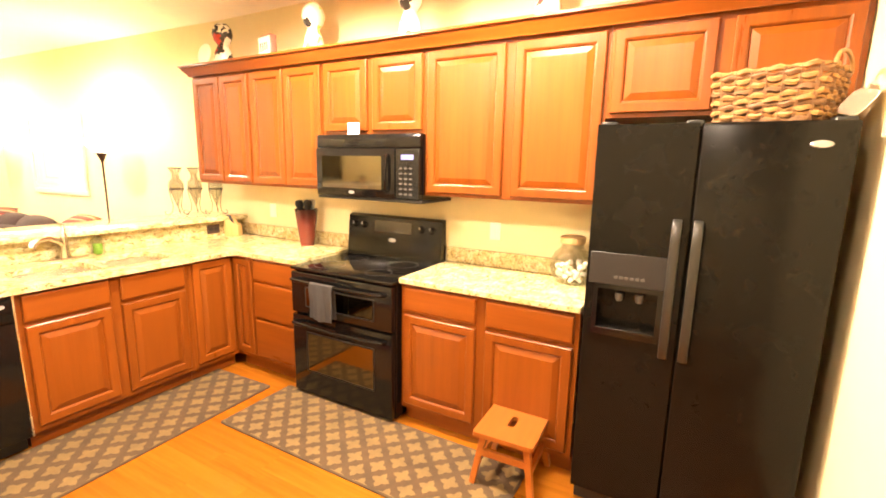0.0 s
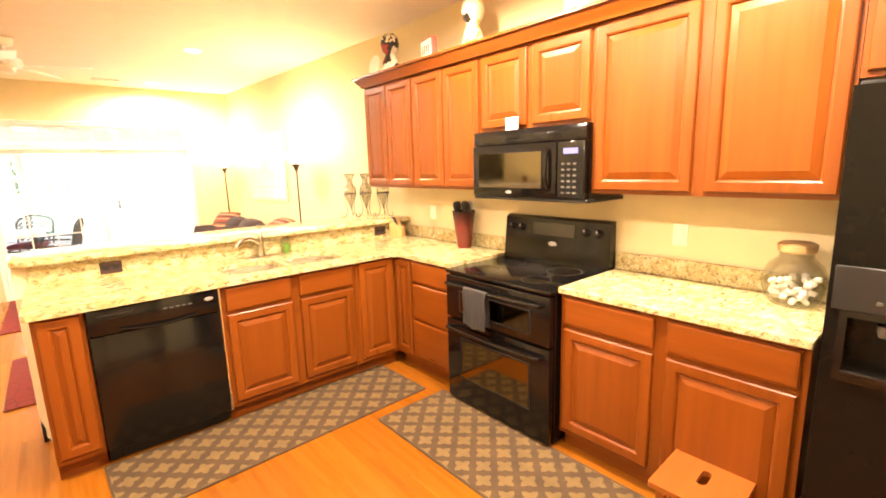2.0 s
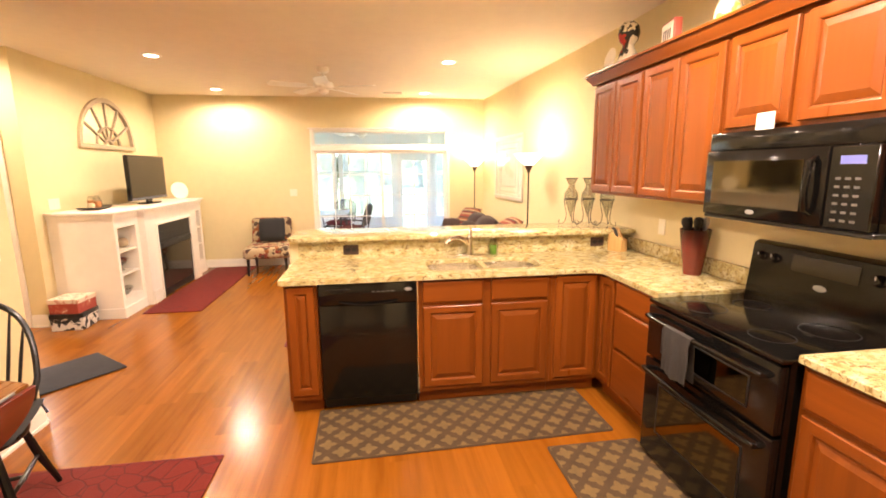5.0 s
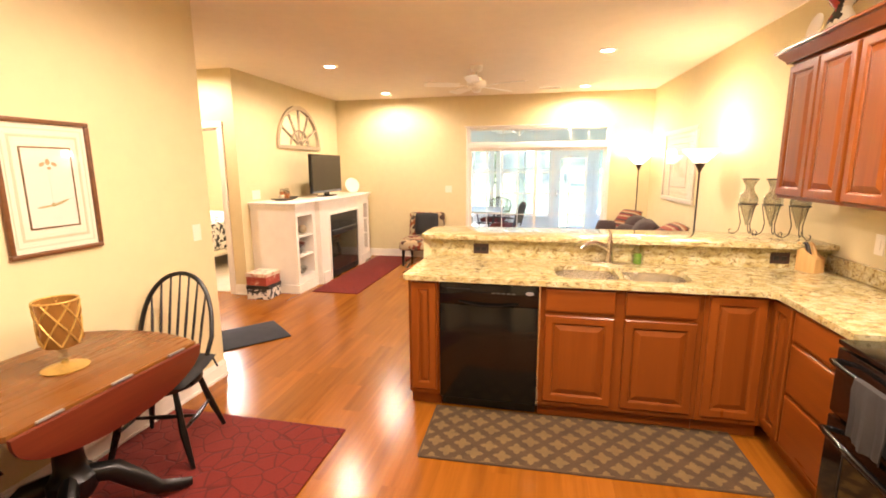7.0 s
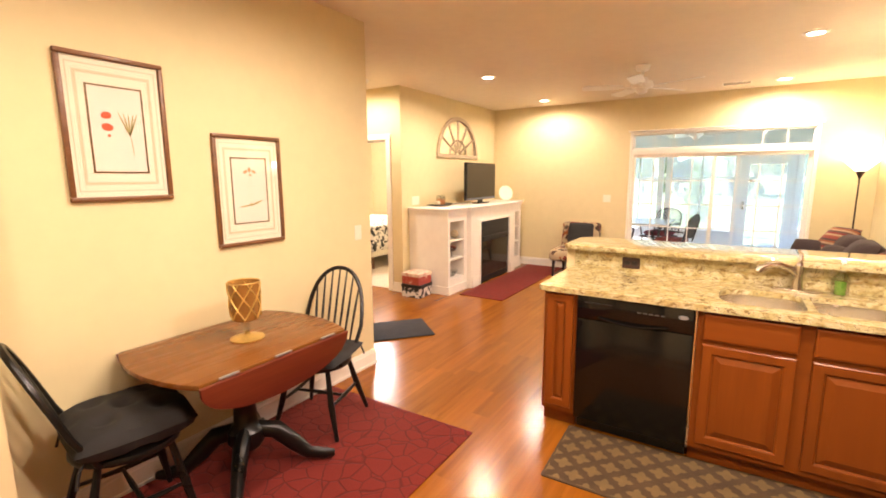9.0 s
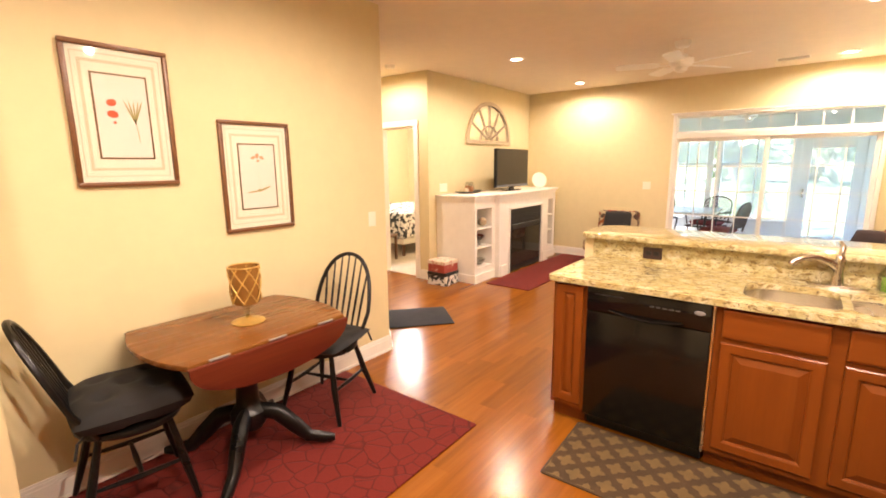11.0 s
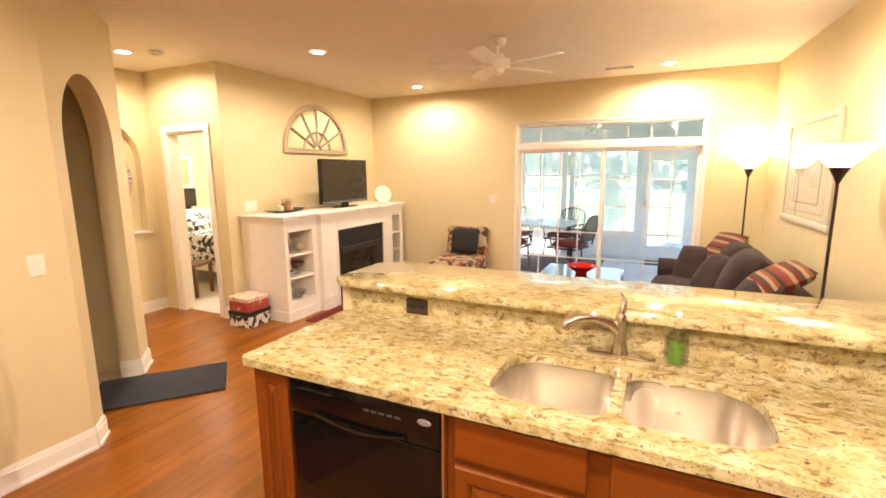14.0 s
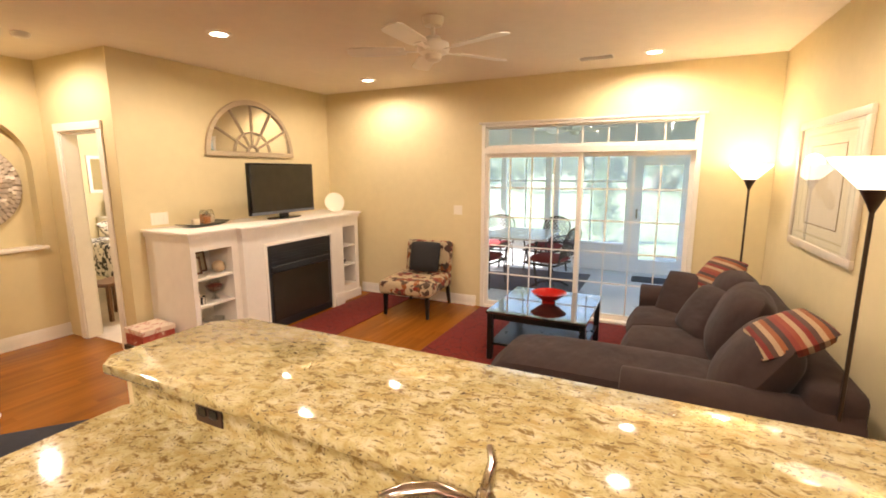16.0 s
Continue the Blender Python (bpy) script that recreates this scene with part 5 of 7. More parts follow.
coffee_table()
M["redglaze"] = plain("red_glaze", (0.42, 0.012, 0.008), 0.15, vary=0.2, bump=0)
solid("bowl", lathe([(0, 0), (0.06, 0), (0.065, 0.012), (0.05, 0.02), (0.10, 0.045), (0.15, 0.085), (0.165, 0.10), (0.158, 0.10), (0.14, 0.085), (0.09, 0.052), (0, 0.04)], 32), "redglaze", "glossy red bowl on the coffee table", "bowl", pose(-6.85, 0.91, 0.4665))


def slipper_chair():
    c = thing("accent_chair", "armless accent chair in a dark floral print", "chair", pose(-7.44, -0.84, 0, 0, 0, -86))
    M["floral"] = blotched("floral_print_cloth", [(0.0, (0.42, 0.33, 0.20)), (0.30, (0.20, 0.03, 0.018)), (0.45, (0.06, 0.03, 0.02)), (0.55, (0.44, 0.34, 0.20)), (0.74, (0.26, 0.08, 0.02)), (0.86, (0.08, 0.05, 0.03))], 19, kind="cells")
    # faces +y
    part("seat", box(-0.335, 0.335, -0.34, 0.39, 0.26, 0.43, bevel=0.05, seg=3), "floral", c)
    bk = box(-0.31, 0.31, -0.065, 0.065, 0.0, 0.46, bevel=0.05, seg=3)
    part("backrest", moved(bk, pose(0, -0.33, 0.36, 10)), "floral", c)
    for sx in (-1, 1):
        part("leg", tube([(sx * 0.27, 0.31, 0.29), (sx * 0.275, 0.32, 0.0)], [0.032, 0.021], 4), "blackwood", c)
        part("leg", tube([(sx * 0.27, -0.31, 0.30), (sx * 0.275, -0.38, 0.0)], [0.032, 0.021], 4), "blackwood", c)


slipper_chair()
solid("throw_pillow", cushion_mesh(0.40, 0.38, 0.14, 12, 0.4), "cushion", "black throw pillow on the accent chair", "pillow", pose(-7.60, -0.82, 0.64, 72, 0, 96))


# ---- kitchen, small things ----
def faucet():
    f = thing("faucet", "satin nickel single-lever kitchen faucet", "faucet", pose(-3.45, 1.56, CT + 0.0005))
    part("deck_plate", slab(rounded(-0.03, 0.03, -0.125, 0.125, 0.029), 0, 0.011, bevel=0.004), "chrome", f)
    part("body", lathe([(0.0, 0.01), (0.032, 0.01), (0.028, 0.03), (0.021, 0.08), (0.024, 0.135), (0.023, 0.155), (0.014, 0.168), (0, 0.17)], 24), "chrome", f)
    part("spout", tube([(0.0, -0.005, 0.09), (0.04, -0.018, 0.128), (0.095, -0.040, 0.150), (0.15, -0.060, 0.146), (0.19, -0.074, 0.128), (0.198, -0.077, 0.108)], [0.022, 0.020, 0.018, 0.018, 0.020, 0.019], 14, None), "chrome", f, at=pose(0, 0, 0, 0, 0, -45))
    part("lever", tube([(0.0, 0.0, 0.16), (0.004, 0.004, 0.188), (-0.010, 0.006, 0.214), (-0.03, -0.008, 0.232)], [0.017, 0.013, 0.010, 0.008], 10), "chrome", f)


faucet()


def soap_bottle():
    s = thing("soap_bottle", "clear hand-soap bottle half full of green soap with a white pump", "soap bottle", pose(-3.46, 1.75, CT + 0.0005))
    M["soap"] = plain("green_soap", (0.16, 0.36, 0.04), 0.1, vary=0.1, bump=0)
    M["clearplastic"] = thin_glass("clear_plastic", 0.3, (0.86, 0.87, 0.85))
    o = [(0.036 * math.cos(2 * math.pi * k / 24), 0.026 * math.sin(2 * math.pi * k / 24)) for k in range(24)]
    part("soap", slab(o, 0.002, 0.075, bevel=0.006), "soap", s)
    part("bottle", lathe([(0.040, 0.0), (0.041, 0.08), (0.034, 0.105), (0.015, 0.125), (0.014, 0.14)], 24), "clearplastic", s)
    part("pump", bx(lathe([(0.016, 0.135), (0.016, 0.152), (0.006, 0.156), (0.005, 0.18), (0.012, 0.182), (0.012, 0.19), (0, 0.192)], 16), -0.006, 0.045, -0.006, 0.006, 0.182, 0.191), "white", s)


soap_bottle()


def outlet(m, label, mat="outlet", wide=0.115, high=0.07, kind="outlet"):
    o = thing("wall_" + kind, label, kind, m)
    part("plate", box(-wide / 2, wide / 2, -0.006, 0, -high / 2, high / 2, bevel=0.002), mat, o)
    if kind == "outlet":
        for x in (-0.024, 0.024):
            part("socket", box(x - 0.017, x + 0.017, -0.0085, -0.006, -0.014, 0.014, bevel=0.003), mat if mat == "ivory" else "blackmatte", o)
    else:
        n = max(1, round(wide / 0.06))
        for k in range(n):
            x = (k - (n - 1) / 2) * 0.046
            part("toggle", box(x - 0.012, x + 0.012, -0.0095, -0.006, -0.03, 0.03, bevel=0.002), mat, o)


outlet(pose(SPL - 0.0003, 0.65, 0.977, 0, 0, 90), "dark brown outlet plate on the granite", high=0.075)
outlet(pose(SPL - 0.0003, 2.645, 0.979, 0, 0, 90), "dark brown outlet plate on the granite", high=0.075)
outlet(pose(-3.10, NW - 0.0005, 1.145), "ivory outlet plate on the kitchen wall", "ivory", 0.075, 0.115, "switch")
outlet(pose(-1.03, NW - 0.0005, 1.145), "ivory outlet plate on the kitchen wall", "ivory", 0.075, 0.115, "switch")
outlet(pose(-2.88, -1.2855, 1.14, 0, 0, 180), "ivory light switch beside the arch", "ivory", 0.075, 0.115, "switch")
outlet(pose(-5.405, -2.5295, 1.245, 0, 0, 180), "ivory triple switch plate above the mantel", "ivory", 0.17, 0.115, "switch")
outlet(pose(-7.8995, -0.50, 1.21, 0, 0, 90), "ivory double switch plate beside the patio door", "ivory", 0.115, 0.115, "switch")


def utensil_vase():
    v = thing("utensil_vase", "tapered dark red vase holding black kitchen utensils", "vase", pose(-2.58, 2.815, CT + 0.0005))
    w = Mat("red_black_glaze", 0.2)
    z = w.node("ShaderNodeSeparateXYZ", Vector=w.node("ShaderNodeTexCoord").outputs["Object"])
    M["vase"] = w.color(w.ramp(w.node("ShaderNodeMapRange", Value=z.outputs[2], From_Max=0.3).outputs[0], [(0.1, (0.16, 0.03, 0.02)), (0.55, (0.13, 0.022, 0.018)), (0.95, (0.03, 0.012, 0.01))])).m
    part("vase_body", lathe([(0, 0), (0.052, 0), (0.054, 0.01), (0.09, 0.285), (0.086, 0.287), (0.05, 0.02), (0, 0.018)], 28), "vase", v)
    rnd = random.Random(3)
    for k in range(6):
        a = rnd.uniform(0, 6.28)
        x, y = 0.05 * math.cos(a), 0.05 * math.sin(a)
        part("utensil", lathe([(0, 0), (0.006, 0), (0.006, 0.26), (0.022, 0.30), (0.03, 0.33), (0.024, 0.36), (0, 0.37)], 12), "blackmatte" if k else "badge", v, at=pose(x * 0.4, y * 0.4, 0.03, -8 * math.sin(a), 8 * math.cos(a), 57 * k) @ Matrix.Diagonal((1, 0.55, 0.9, 1)))


utensil_vase()


def knife_block():
    k = thing("knife_block", "light wooden knife block with black-handled knives", "knife block", pose(-3.43, 2.78, CT + 0.0005, 0, 0, 30))
    M["beech"] = wood("pale_beech", (0.42, 0.24, 0.08), (0.50, 0.30, 0.11), (0.58, 0.37, 0.15), 0.4, "z")
    part("block", moved(slab([(-0.06, 0), (0.06, 0), (0.06, 0.09), (-0.03, 0.15), (-0.06, 0.13)], -0.045, 0.045, bevel=0.003), pose(0, 0, 0, 90)), "beech", k)
    for i in range(5):
        part("knife_handle", box(-0.011, 0.011, -0.008, 0.008, 0, 0.085, bevel=0.004), "blackmatte" if i % 2 else "beech", k, at=pose(-0.03 + 0.015 * i, -0.03 + 0.03 * (i % 3), 0.105, 0, -22, 0))


knife_block()


def amphora(x, y, label):
    a = thing("amphora_vase", label, "vase", pose(x, y, 1.0855), "glass amphora vases")
    M["wire"] = plain("dark_iron_wire", (0.03, 0.025, 0.02), 0.5, 0.6)
    g = part("glass_body", lathe([(0.004, 0.065), (0.025, 0.13), (0.055, 0.215), (0.062, 0.25), (0.055, 0.285), (0.032, 0.315), (0.028, 0.35), (0.05, 0.40), (0.052, 0.405), (0.046, 0.402), (0.025, 0.352), (0.029, 0.317), (0.052, 0.284), (0.058, 0.25), (0.050, 0.215), (0.02, 0.13), (0.003, 0.075)], 24), "clearplastic", a, "clear glass amphora")
    part("band", tube([(0.061 * math.cos(2 * math.pi * k / 24), 0.061 * math.sin(2 * math.pi * k / 24), 0.225) for k in range(24)], 0.004, 6, closed=True), "wire", a)
    part("rim", tube([(0.052 * math.cos(2 * math.pi * k / 24), 0.052 * math.sin(2 * math.pi * k / 24), 0.404) for k in range(24)], 0.004, 6, closed=True), "wire", a)
    for k in range(3):
        m = pose(0, 0, 0, 0, 0, 120 * k + 20)
        pts = [(0.061, 0, 0.225), (0.05, 0, 0.16), (0.035, 0, 0.09), (0.045, 0, 0.03), (0.075, 0, 0.005), (0.10, 0, 0.012), (0.105, 0, 0.035), (0.09, 0, 0.042)]
        part("scroll_leg", moved(tube(pts, 0.0032, 6), m), "wire", a)


amphora(-3.84, 2.55, "clear glass amphora vase in a wire stand on the bar")
amphora(-3.80, 2.69, "clear glass amphora vase in a wire stand on the bar")
amphora(-3.67, 2.80, "clear glass amphora vase in a wire stand on the bar")


def cookie_jar():
    j = thing("glass_jar", "round clear glass jar with a cork-coloured lid, holding small white things", "jar", pose(-0.495, 2.785, CT + 0.0005))
    part("jar_body", lathe([(0.0, 0.0), (0.07, 0.0), (0.085, 0.012), (0.115, 0.07), (0.118, 0.12), (0.095, 0.175), (0.062, 0.205), (0.06, 0.225), (0.067, 0.232)], 32), "clearplastic", j)
    M["cork"] = plain("cork_lid", (0.42, 0.27, 0.11), 0.7, vary=0.2)
    part("lid", lathe([(0, 0.225), (0.058, 0.225), (0.068, 0.235), (0.07, 0.262), (0.06, 0.27), (0, 0.272)], 28), "cork", j)
    rnd = random.Random(8)
    bm = bmesh.new()
    for k in range(46):
        r, a, z = 0.085 * math.sqrt(rnd.random()), rnd.uniform(0, 6.28), rnd.uniform(0.02, 0.12)
        q = box(-0.014, 0.014, -0.011, 0.011, -0.009, 0.009, bevel=0.004)
        q.transform(pose(r * math.cos(a), r * math.sin(a), z, rnd.uniform(0, 180), rnd.uniform(0, 180), 0))
        me = bpy.data.meshes.new("t")
        q.to_mesh(me)
        q.free()
        bm.from_mesh(me)
        bpy.data.meshes.remove(me)
    tagged(part("filling", bm, "ivory", j), kind="stuff")


cookie_jar()


def step_stool():
    s = thing("step_stool", "small orange-brown wooden step stool with a hand slot", "stool", pose(-0.60, 2.235, 0.0, 0, 0, 2))
    M["stool"] = wood("honey_stool_wood", (0.25, 0.070, 0.010), (0.30, 0.088, 0.013), (0.35, 0.11, 0.018), 0.35, "y", coat=0.2)
    part("seat", slab(rounded(-0.15, 0.15, -0.175, 0.175, 0.012, 3), 0.275, 0.297, [rounded(-0.018, 0.018, -0.05, 0.05, 0.017)]), "stool", s)
    for sx in (-1, 1):
        for sy in (-1, 1):
            part("leg", tube([(sx * 0.105, sy * 0.115, 0.276), (sx * 0.15, sy * 0.155, 0.0105)], [0.023, 0.02], 4), "stool", s)
        part("rail", box(sx * 0.128 - 0.01, sx * 0.128 + 0.01, -0.125, 0.125, 0.12, 0.155), "stool", s)
    for sy in (-1, 1):
        part("rail", box(-0.12, 0.12, sy * 0.135 - 0.009, sy * 0.135 + 0.009, 0.16, 0.195), "stool", s)


step_stool()


def basket():
    b = thing("wicker_basket", "square woven wicker basket on top of the refrigerator", "basket", pose(0.31, 2.43, FH + 0.0005, 0, 0, -24))
    M["wicker"] = plain("golden_wicker", (0.30, 0.15, 0.042), 0.6, vary=0.45, scale=40, bump=0.4)
    M["wicker_dark"] = plain("brown_wicker", (0.16, 0.075, 0.024), 0.6, vary=0.4, scale=40, bump=0.4)
    rows_n, h = 11, 0.19

    def around(scale, n):
        loop = rounded(-0.165 * scale, 0.165 * scale, -0.125 * scale, 0.125 * scale, 0.025, 3)
        ln = [math.dist(loop[k], loop[(k + 1) % len(loop)]) for k in range(len(loop))]
        out = []
        for k in range(n):
            g, q = sum(ln) * k / n, 0
            while g > ln[q]:
                g -= ln[q]
                q += 1
            p, r = loop[q], loop[(q + 1) % len(loop)]
            out.append((p[0] + (r[0] - p[0]) * g / ln[q], p[1] + (r[1] - p[1]) * g / ln[q]))
        return out

    n = 72
    for i in range(rows_n):
        z = 0.010 + i * (h - 0.012) / (rows_n - 1)
        pts = []
        for k, (x, y) in enumerate(around(1 + 0.10 * i / rows_n, n)):
            s = 1 + 0.04 * math.sin(math.pi * (k / 3 + i))
            pts.append((x * s, y * s, z + 0.003 * math.sin(k * 2.1 + i)))
        part("strand", tube(pts, [0.0085 + 0.0025 * math.sin(math.pi * (k / 3 + i)) for k in range(n)], 6, closed=True), "wicker" if (i * 7) % 3 else "wicker_dark", b)
    for k, ((x0, y0), (x1, y1)) in enumerate(zip(around(1.0, 24), around(1.10, 24))):
        part("stake", tube([(x0, y0, 0.004), (x1, y1, h)], 0.008, 5), "wicker_dark", b)
    part("base", box(-0.155, 0.155, -0.118, 0.118, 0.0, 0.01), "wicker_dark", b)
    part("lining", lathe([(0.13, 0.011), (0.135, 0.17)], 4), "wicker_dark", b)
    part("handle", tube([(0.19 - 0.0, 0.10 * math.cos(math.pi * k / 10), 0.185 + 0.055 * math.sin(math.pi * k / 10)) for k in range(11)], 0.007, 7), "wicker", b)


basket()
solid("paper_tray", moved(slab(rounded(-0.05, 0.05, -0.07, 0.07, 0.03), 0, 0.004), pose(0, 0, 0.055, 20, -55, 0)), "white", "white curved tray leaning beside the basket", "tray", pose(0.535, 2.35, FH + 0.0125))


def jar_figure(x, tint, spots, label, tall=0.34, turn=0):
    M[label] = blotched("glaze_" + tint, spots, 7, 0.2, bump=0.0)
    prof = [(0, 0), (0.075, 0), (0.085, 0.02), (0.075, 0.10), (0.05, 0.15), (0.045, 0.165), (0.075, 0.20), (0.09, 0.25), (0.08, 0.30), (0.045, 0.335), (0, 0.345)]
    solid("ceramic_figurine", lathe([(r * 0.85, z * tall * 0.86 / 0.345) for r, z in prof], 24), M[label], label, "figurine", pose(x, 2.70, DECK, 0, 0, turn), "ceramic figurines")


CRM, BLK, RED, YEL, PNK = (0.75, 0.68, 0.52), (0.03, 0.025, 0.02), (0.35, 0.03, 0.02), (0.72, 0.55, 0.10), (0.75, 0.35, 0.38)
jar_figure(-3.30, "dark", [(0, RED), (0.40, BLK), (0.50, CRM)], "glazed black and red figurine on the wall cabinets", 0.37)
jar_figure(-2.33, "yellow", [(0, BLK), (0.36, CRM), (0.55, YEL)], "glazed cream and yellow figurine on the wall cabinets", 0.38)
jar_figure(-1.54, "cream", [(0, BLK), (0.38, CRM), (0.62, RED)], "glazed cream and black figurine on the wall cabinets", 0.40)
jar_figure(-0.69, "cream2", [(0, RED), (0.42, CRM), (0.62, YEL)], "glazed cream and red figurine on the wall cabinets", 0.34)
jar_figure(0.0, "pink", [(0, PNK), (0.45, CRM), (0.6, PNK)], "glazed pink and white figurine on the wall cabinets", 0.26)
solid("decor_plate", moved(lathe([(0, 0), (0.05, 0.0), (0.08, 0.012), (0.082, 0.016), (0.05, 0.006), (0, 0.005)], 28), pose(0, 0, 0.09, 80)), "ivory", "small pale round plate on the wall cabinets", "plate", pose(-3.46, 2.66, DECK))
ck = thing("desk_clock", "small white clock with a red frame on the wall cabinets", "clock", pose(-2.77, 2.68, DECK, 0, 0, -12))
part("case", box(-0.09, 0.09, -0.025, 0.025, 0, 0.16, bevel=0.006), plain("red_clock_case", (0.42, 0.09, 0.06), 0.4), ck)
part("face", box(-0.078, 0.078, -0.028, -0.0252, 0.014, 0.146), "ivory", ck)
for k in range(4):
    part("numeral_bar", box(-0.055 + 0.03 * k, -0.038 + 0.03 * k, -0.0292, -0.0282, 0.05, 0.11), "blackmatte", ck)

# ---- dining corner, small things ----
M["frame_wood"] = wood("brown_frame_wood", (0.10, 0.040, 0.014), (0.15, 0.062, 0.020), (0.21, 0.095, 0.032), 0.35, "x")
M["paper"] = plain("ivory_print_paper", (0.74, 0.66, 0.56), 0.7, vary=0.04)
M["matboard"] = plain("cream_matboard", (0.78, 0.71, 0.56), 0.8, vary=0.03)
M["matline"] = plain("olive_mat_line", (0.58, 0.52, 0.36), 0.8, vary=0.05)
M["fillet"] = plain("dark_gold_fillet", (0.16, 0.09, 0.035), 0.4, 0.3)


def ellipse(bm, cx, cz, rx, rz, turn, y, n=14):
    c, s = math.cos(radians(turn)), math.sin(radians(turn))
    bm.faces.new([bm.verts.new((cx + rx * math.cos(a) * c - rz * math.sin(a) * s, y, cz + rx * math.cos(a) * s + rz * math.sin(a) * c)) for a in (2 * math.pi * k / n for k in range(n))])


def framed(label, m, w, h, fr, blooms, mats=("frame_wood", "matboard", "paper")):
    """A framed print that hangs on a wall, facing -y, centred at m."""
    p = thing("framed_print", label, "picture", m, "framed prints")
    for a, b, c, d in ((-w / 2, w / 2, h / 2 - fr, h / 2), (-w / 2, w / 2, -h / 2, -h / 2 + fr), (-w / 2, -w / 2 + fr, -h / 2 + fr, h / 2 - fr), (w / 2 - fr, w / 2, -h / 2 + fr, h / 2 - fr)):
        part("frame_bar", box(a, b, -0.026, 0, c, d, bevel=0.006, seg=2), mats[0], p)
    part("mount", box(-w / 2 + fr, w / 2 - fr, -0.010, 0, -h / 2 + fr, h / 2 - fr), mats[1], p)
    iw, ih = w * 0.50, h * 0.58
    part("mat_line", slabframe(-w * 0.36, w * 0.36, -h * 0.385, h * 0.385, 0.014, -0.0112, -0.0101), "matline", p)
    part("mat_line", slabframe(-w * 0.415, w * 0.415, -h * 0.43, h * 0.43, 0.005, -0.0110, -0.0101), "matline", p)
    part("fillet", slabframe(-iw / 2 - 0.008, iw / 2 + 0.008, -ih / 2 - 0.008, ih / 2 + 0.008, 0.008, -0.013, -0.0101), "fillet", p)
    pr = part("print", box(-iw / 2, iw / 2, -0.0115, -0.0101, -ih / 2, ih / 2), mats[2], p)
    for name, col, marks in blooms:
        bm = bmesh.new()
        for cx, cz, rx, rz, tn in marks:
            ellipse(bm, cx * iw, cz * ih, rx * iw, rz * iw, tn, -0.0122)
        part(name, bm, plain("ink_" + name, col, 0.8), pr)
    g = part("glazing", box(-w / 2 + fr, w / 2 - fr, -0.0165, -0.0145, -h / 2 + fr, h / 2 - fr), "pane", p)
    g.visible_shadow = False


poppy = [("petals", (0.62, 0.10, 0.04), [(-0.2, 0.17, 0.10, 0.075, 10), (-0.2, 0.03, 0.11, 0.08, -8), (-0.18, -0.07, 0.035, 0.03, 0)]),
         ("leaf_spray", (0.36, 0.30, 0.12), [(0.22 + 0.1 * k, 0.06 + 0.02 * abs(k), 0.016, 0.26, -22 * k) for k in (-1, -0.5, 0, 0.5, 0.9)] + [(0.25, -0.2, 0.01, 0.2, 4)])]
lily = [("petals", (0.60, 0.28, 0.14), [(-0.12, 0.30, 0.07, 0.04, 30), (0.0, 0.33, 0.05, 0.07, 0), (0.13, 0.30, 0.07, 0.04, -30), (0.02, 0.25, 0.05, 0.03, 0)]),
        ("stem", (0.55, 0.50, 0.36), [(0.0, 0.0, 0.006, 0.40, 2)]),
        ("leaf_spray", (0.36, 0.28, 0.10), [(-0.18, -0.24, 0.17, 0.022, 6), (0.16, -0.20, 0.2, 0.026, 20), (0.0, -0.22, 0.04, 0.05, 0)])]
framed("botanical print of red poppies in a brown frame", pose(-1.262, -1.2855, 1.797, 0, 0, 180), 0.44, 0.66, 0.022, poppy)
framed("botanical print of a pale lily in a brown frame", pose(-1.94, -1.2855, 1.495, 0, 0, 180), 0.452, 0.652, 0.022, lily)
M["pale_frame"] = plain("champagne_frame", (0.66, 0.58, 0.46), 0.4, 0.2, vary=0.08)
framed("large pale abstract print in a champagne frame above the sofa", NM @ pose(2.98, 0.0005, 1.587, 0, 0, 180), 1.20, 0.92, 0.055, [("wash", (0.66, 0.56, 0.44), [(-0.1, 0.1, 0.2, 0.25, 20), (0.2, -0.15, 0.22, 0.1, -15)])], ("pale_frame", "matboard", "paper"))


def hurricane():
    h = thing("candle_holder", "gold lattice hurricane candle holder on the table", "candle holder", pose(-1.58, -0.87, 0.7505))
    M["gold"] = plain("gold_leaf_glass", (0.62, 0.40, 0.10), 0.3, 0.5, vary=0.3, scale=30)
    M["amber"] = plain("amber_glass", (0.50, 0.25, 0.06), 0.15, vary=0.2, bump=0, Transmission_Weight=0.5)
    part("foot", lathe([(0, 0), (0.082, 0), (0.085, 0.006), (0.05, 0.016), (0.014, 0.026), (0.011, 0.036)], 28), "gold", h)
    part("stem", lathe([(0.012, 0.03), (0.022, 0.05), (0.012, 0.07), (0.026, 0.086), (0.035, 0.096)], 20), "clearplastic", h)
    part("cup", lathe([(0.03, 0.094), (0.062, 0.105), (0.072, 0.14), (0.077, 0.30), (0.075, 0.30), (0.069, 0.142), (0.058, 0.112), (0, 0.105)], 28), "amber", h)
    for sgn in (1, -1):
        for k in range(7):
            pts = []
            for q in range(9):
                z = 0.115 + 0.18 * q / 8
                r = 0.0725 + 0.006 * q / 8
                a = 2 * math.pi * k / 7 + sgn * 1.5 * q / 8
                pts.append((r * math.cos(a), r * math.sin(a), z))
            part("lattice_bar", tube(pts, 0.0042, 5), "gold", h)
    part("rim", tube([(0.078 * math.cos(2 * math.pi * k / 24), 0.078 * math.sin(2 * math.pi * k / 24), 0.30) for k in range(24)], 0.004, 6, closed=True), "gold", h)


hurricane()

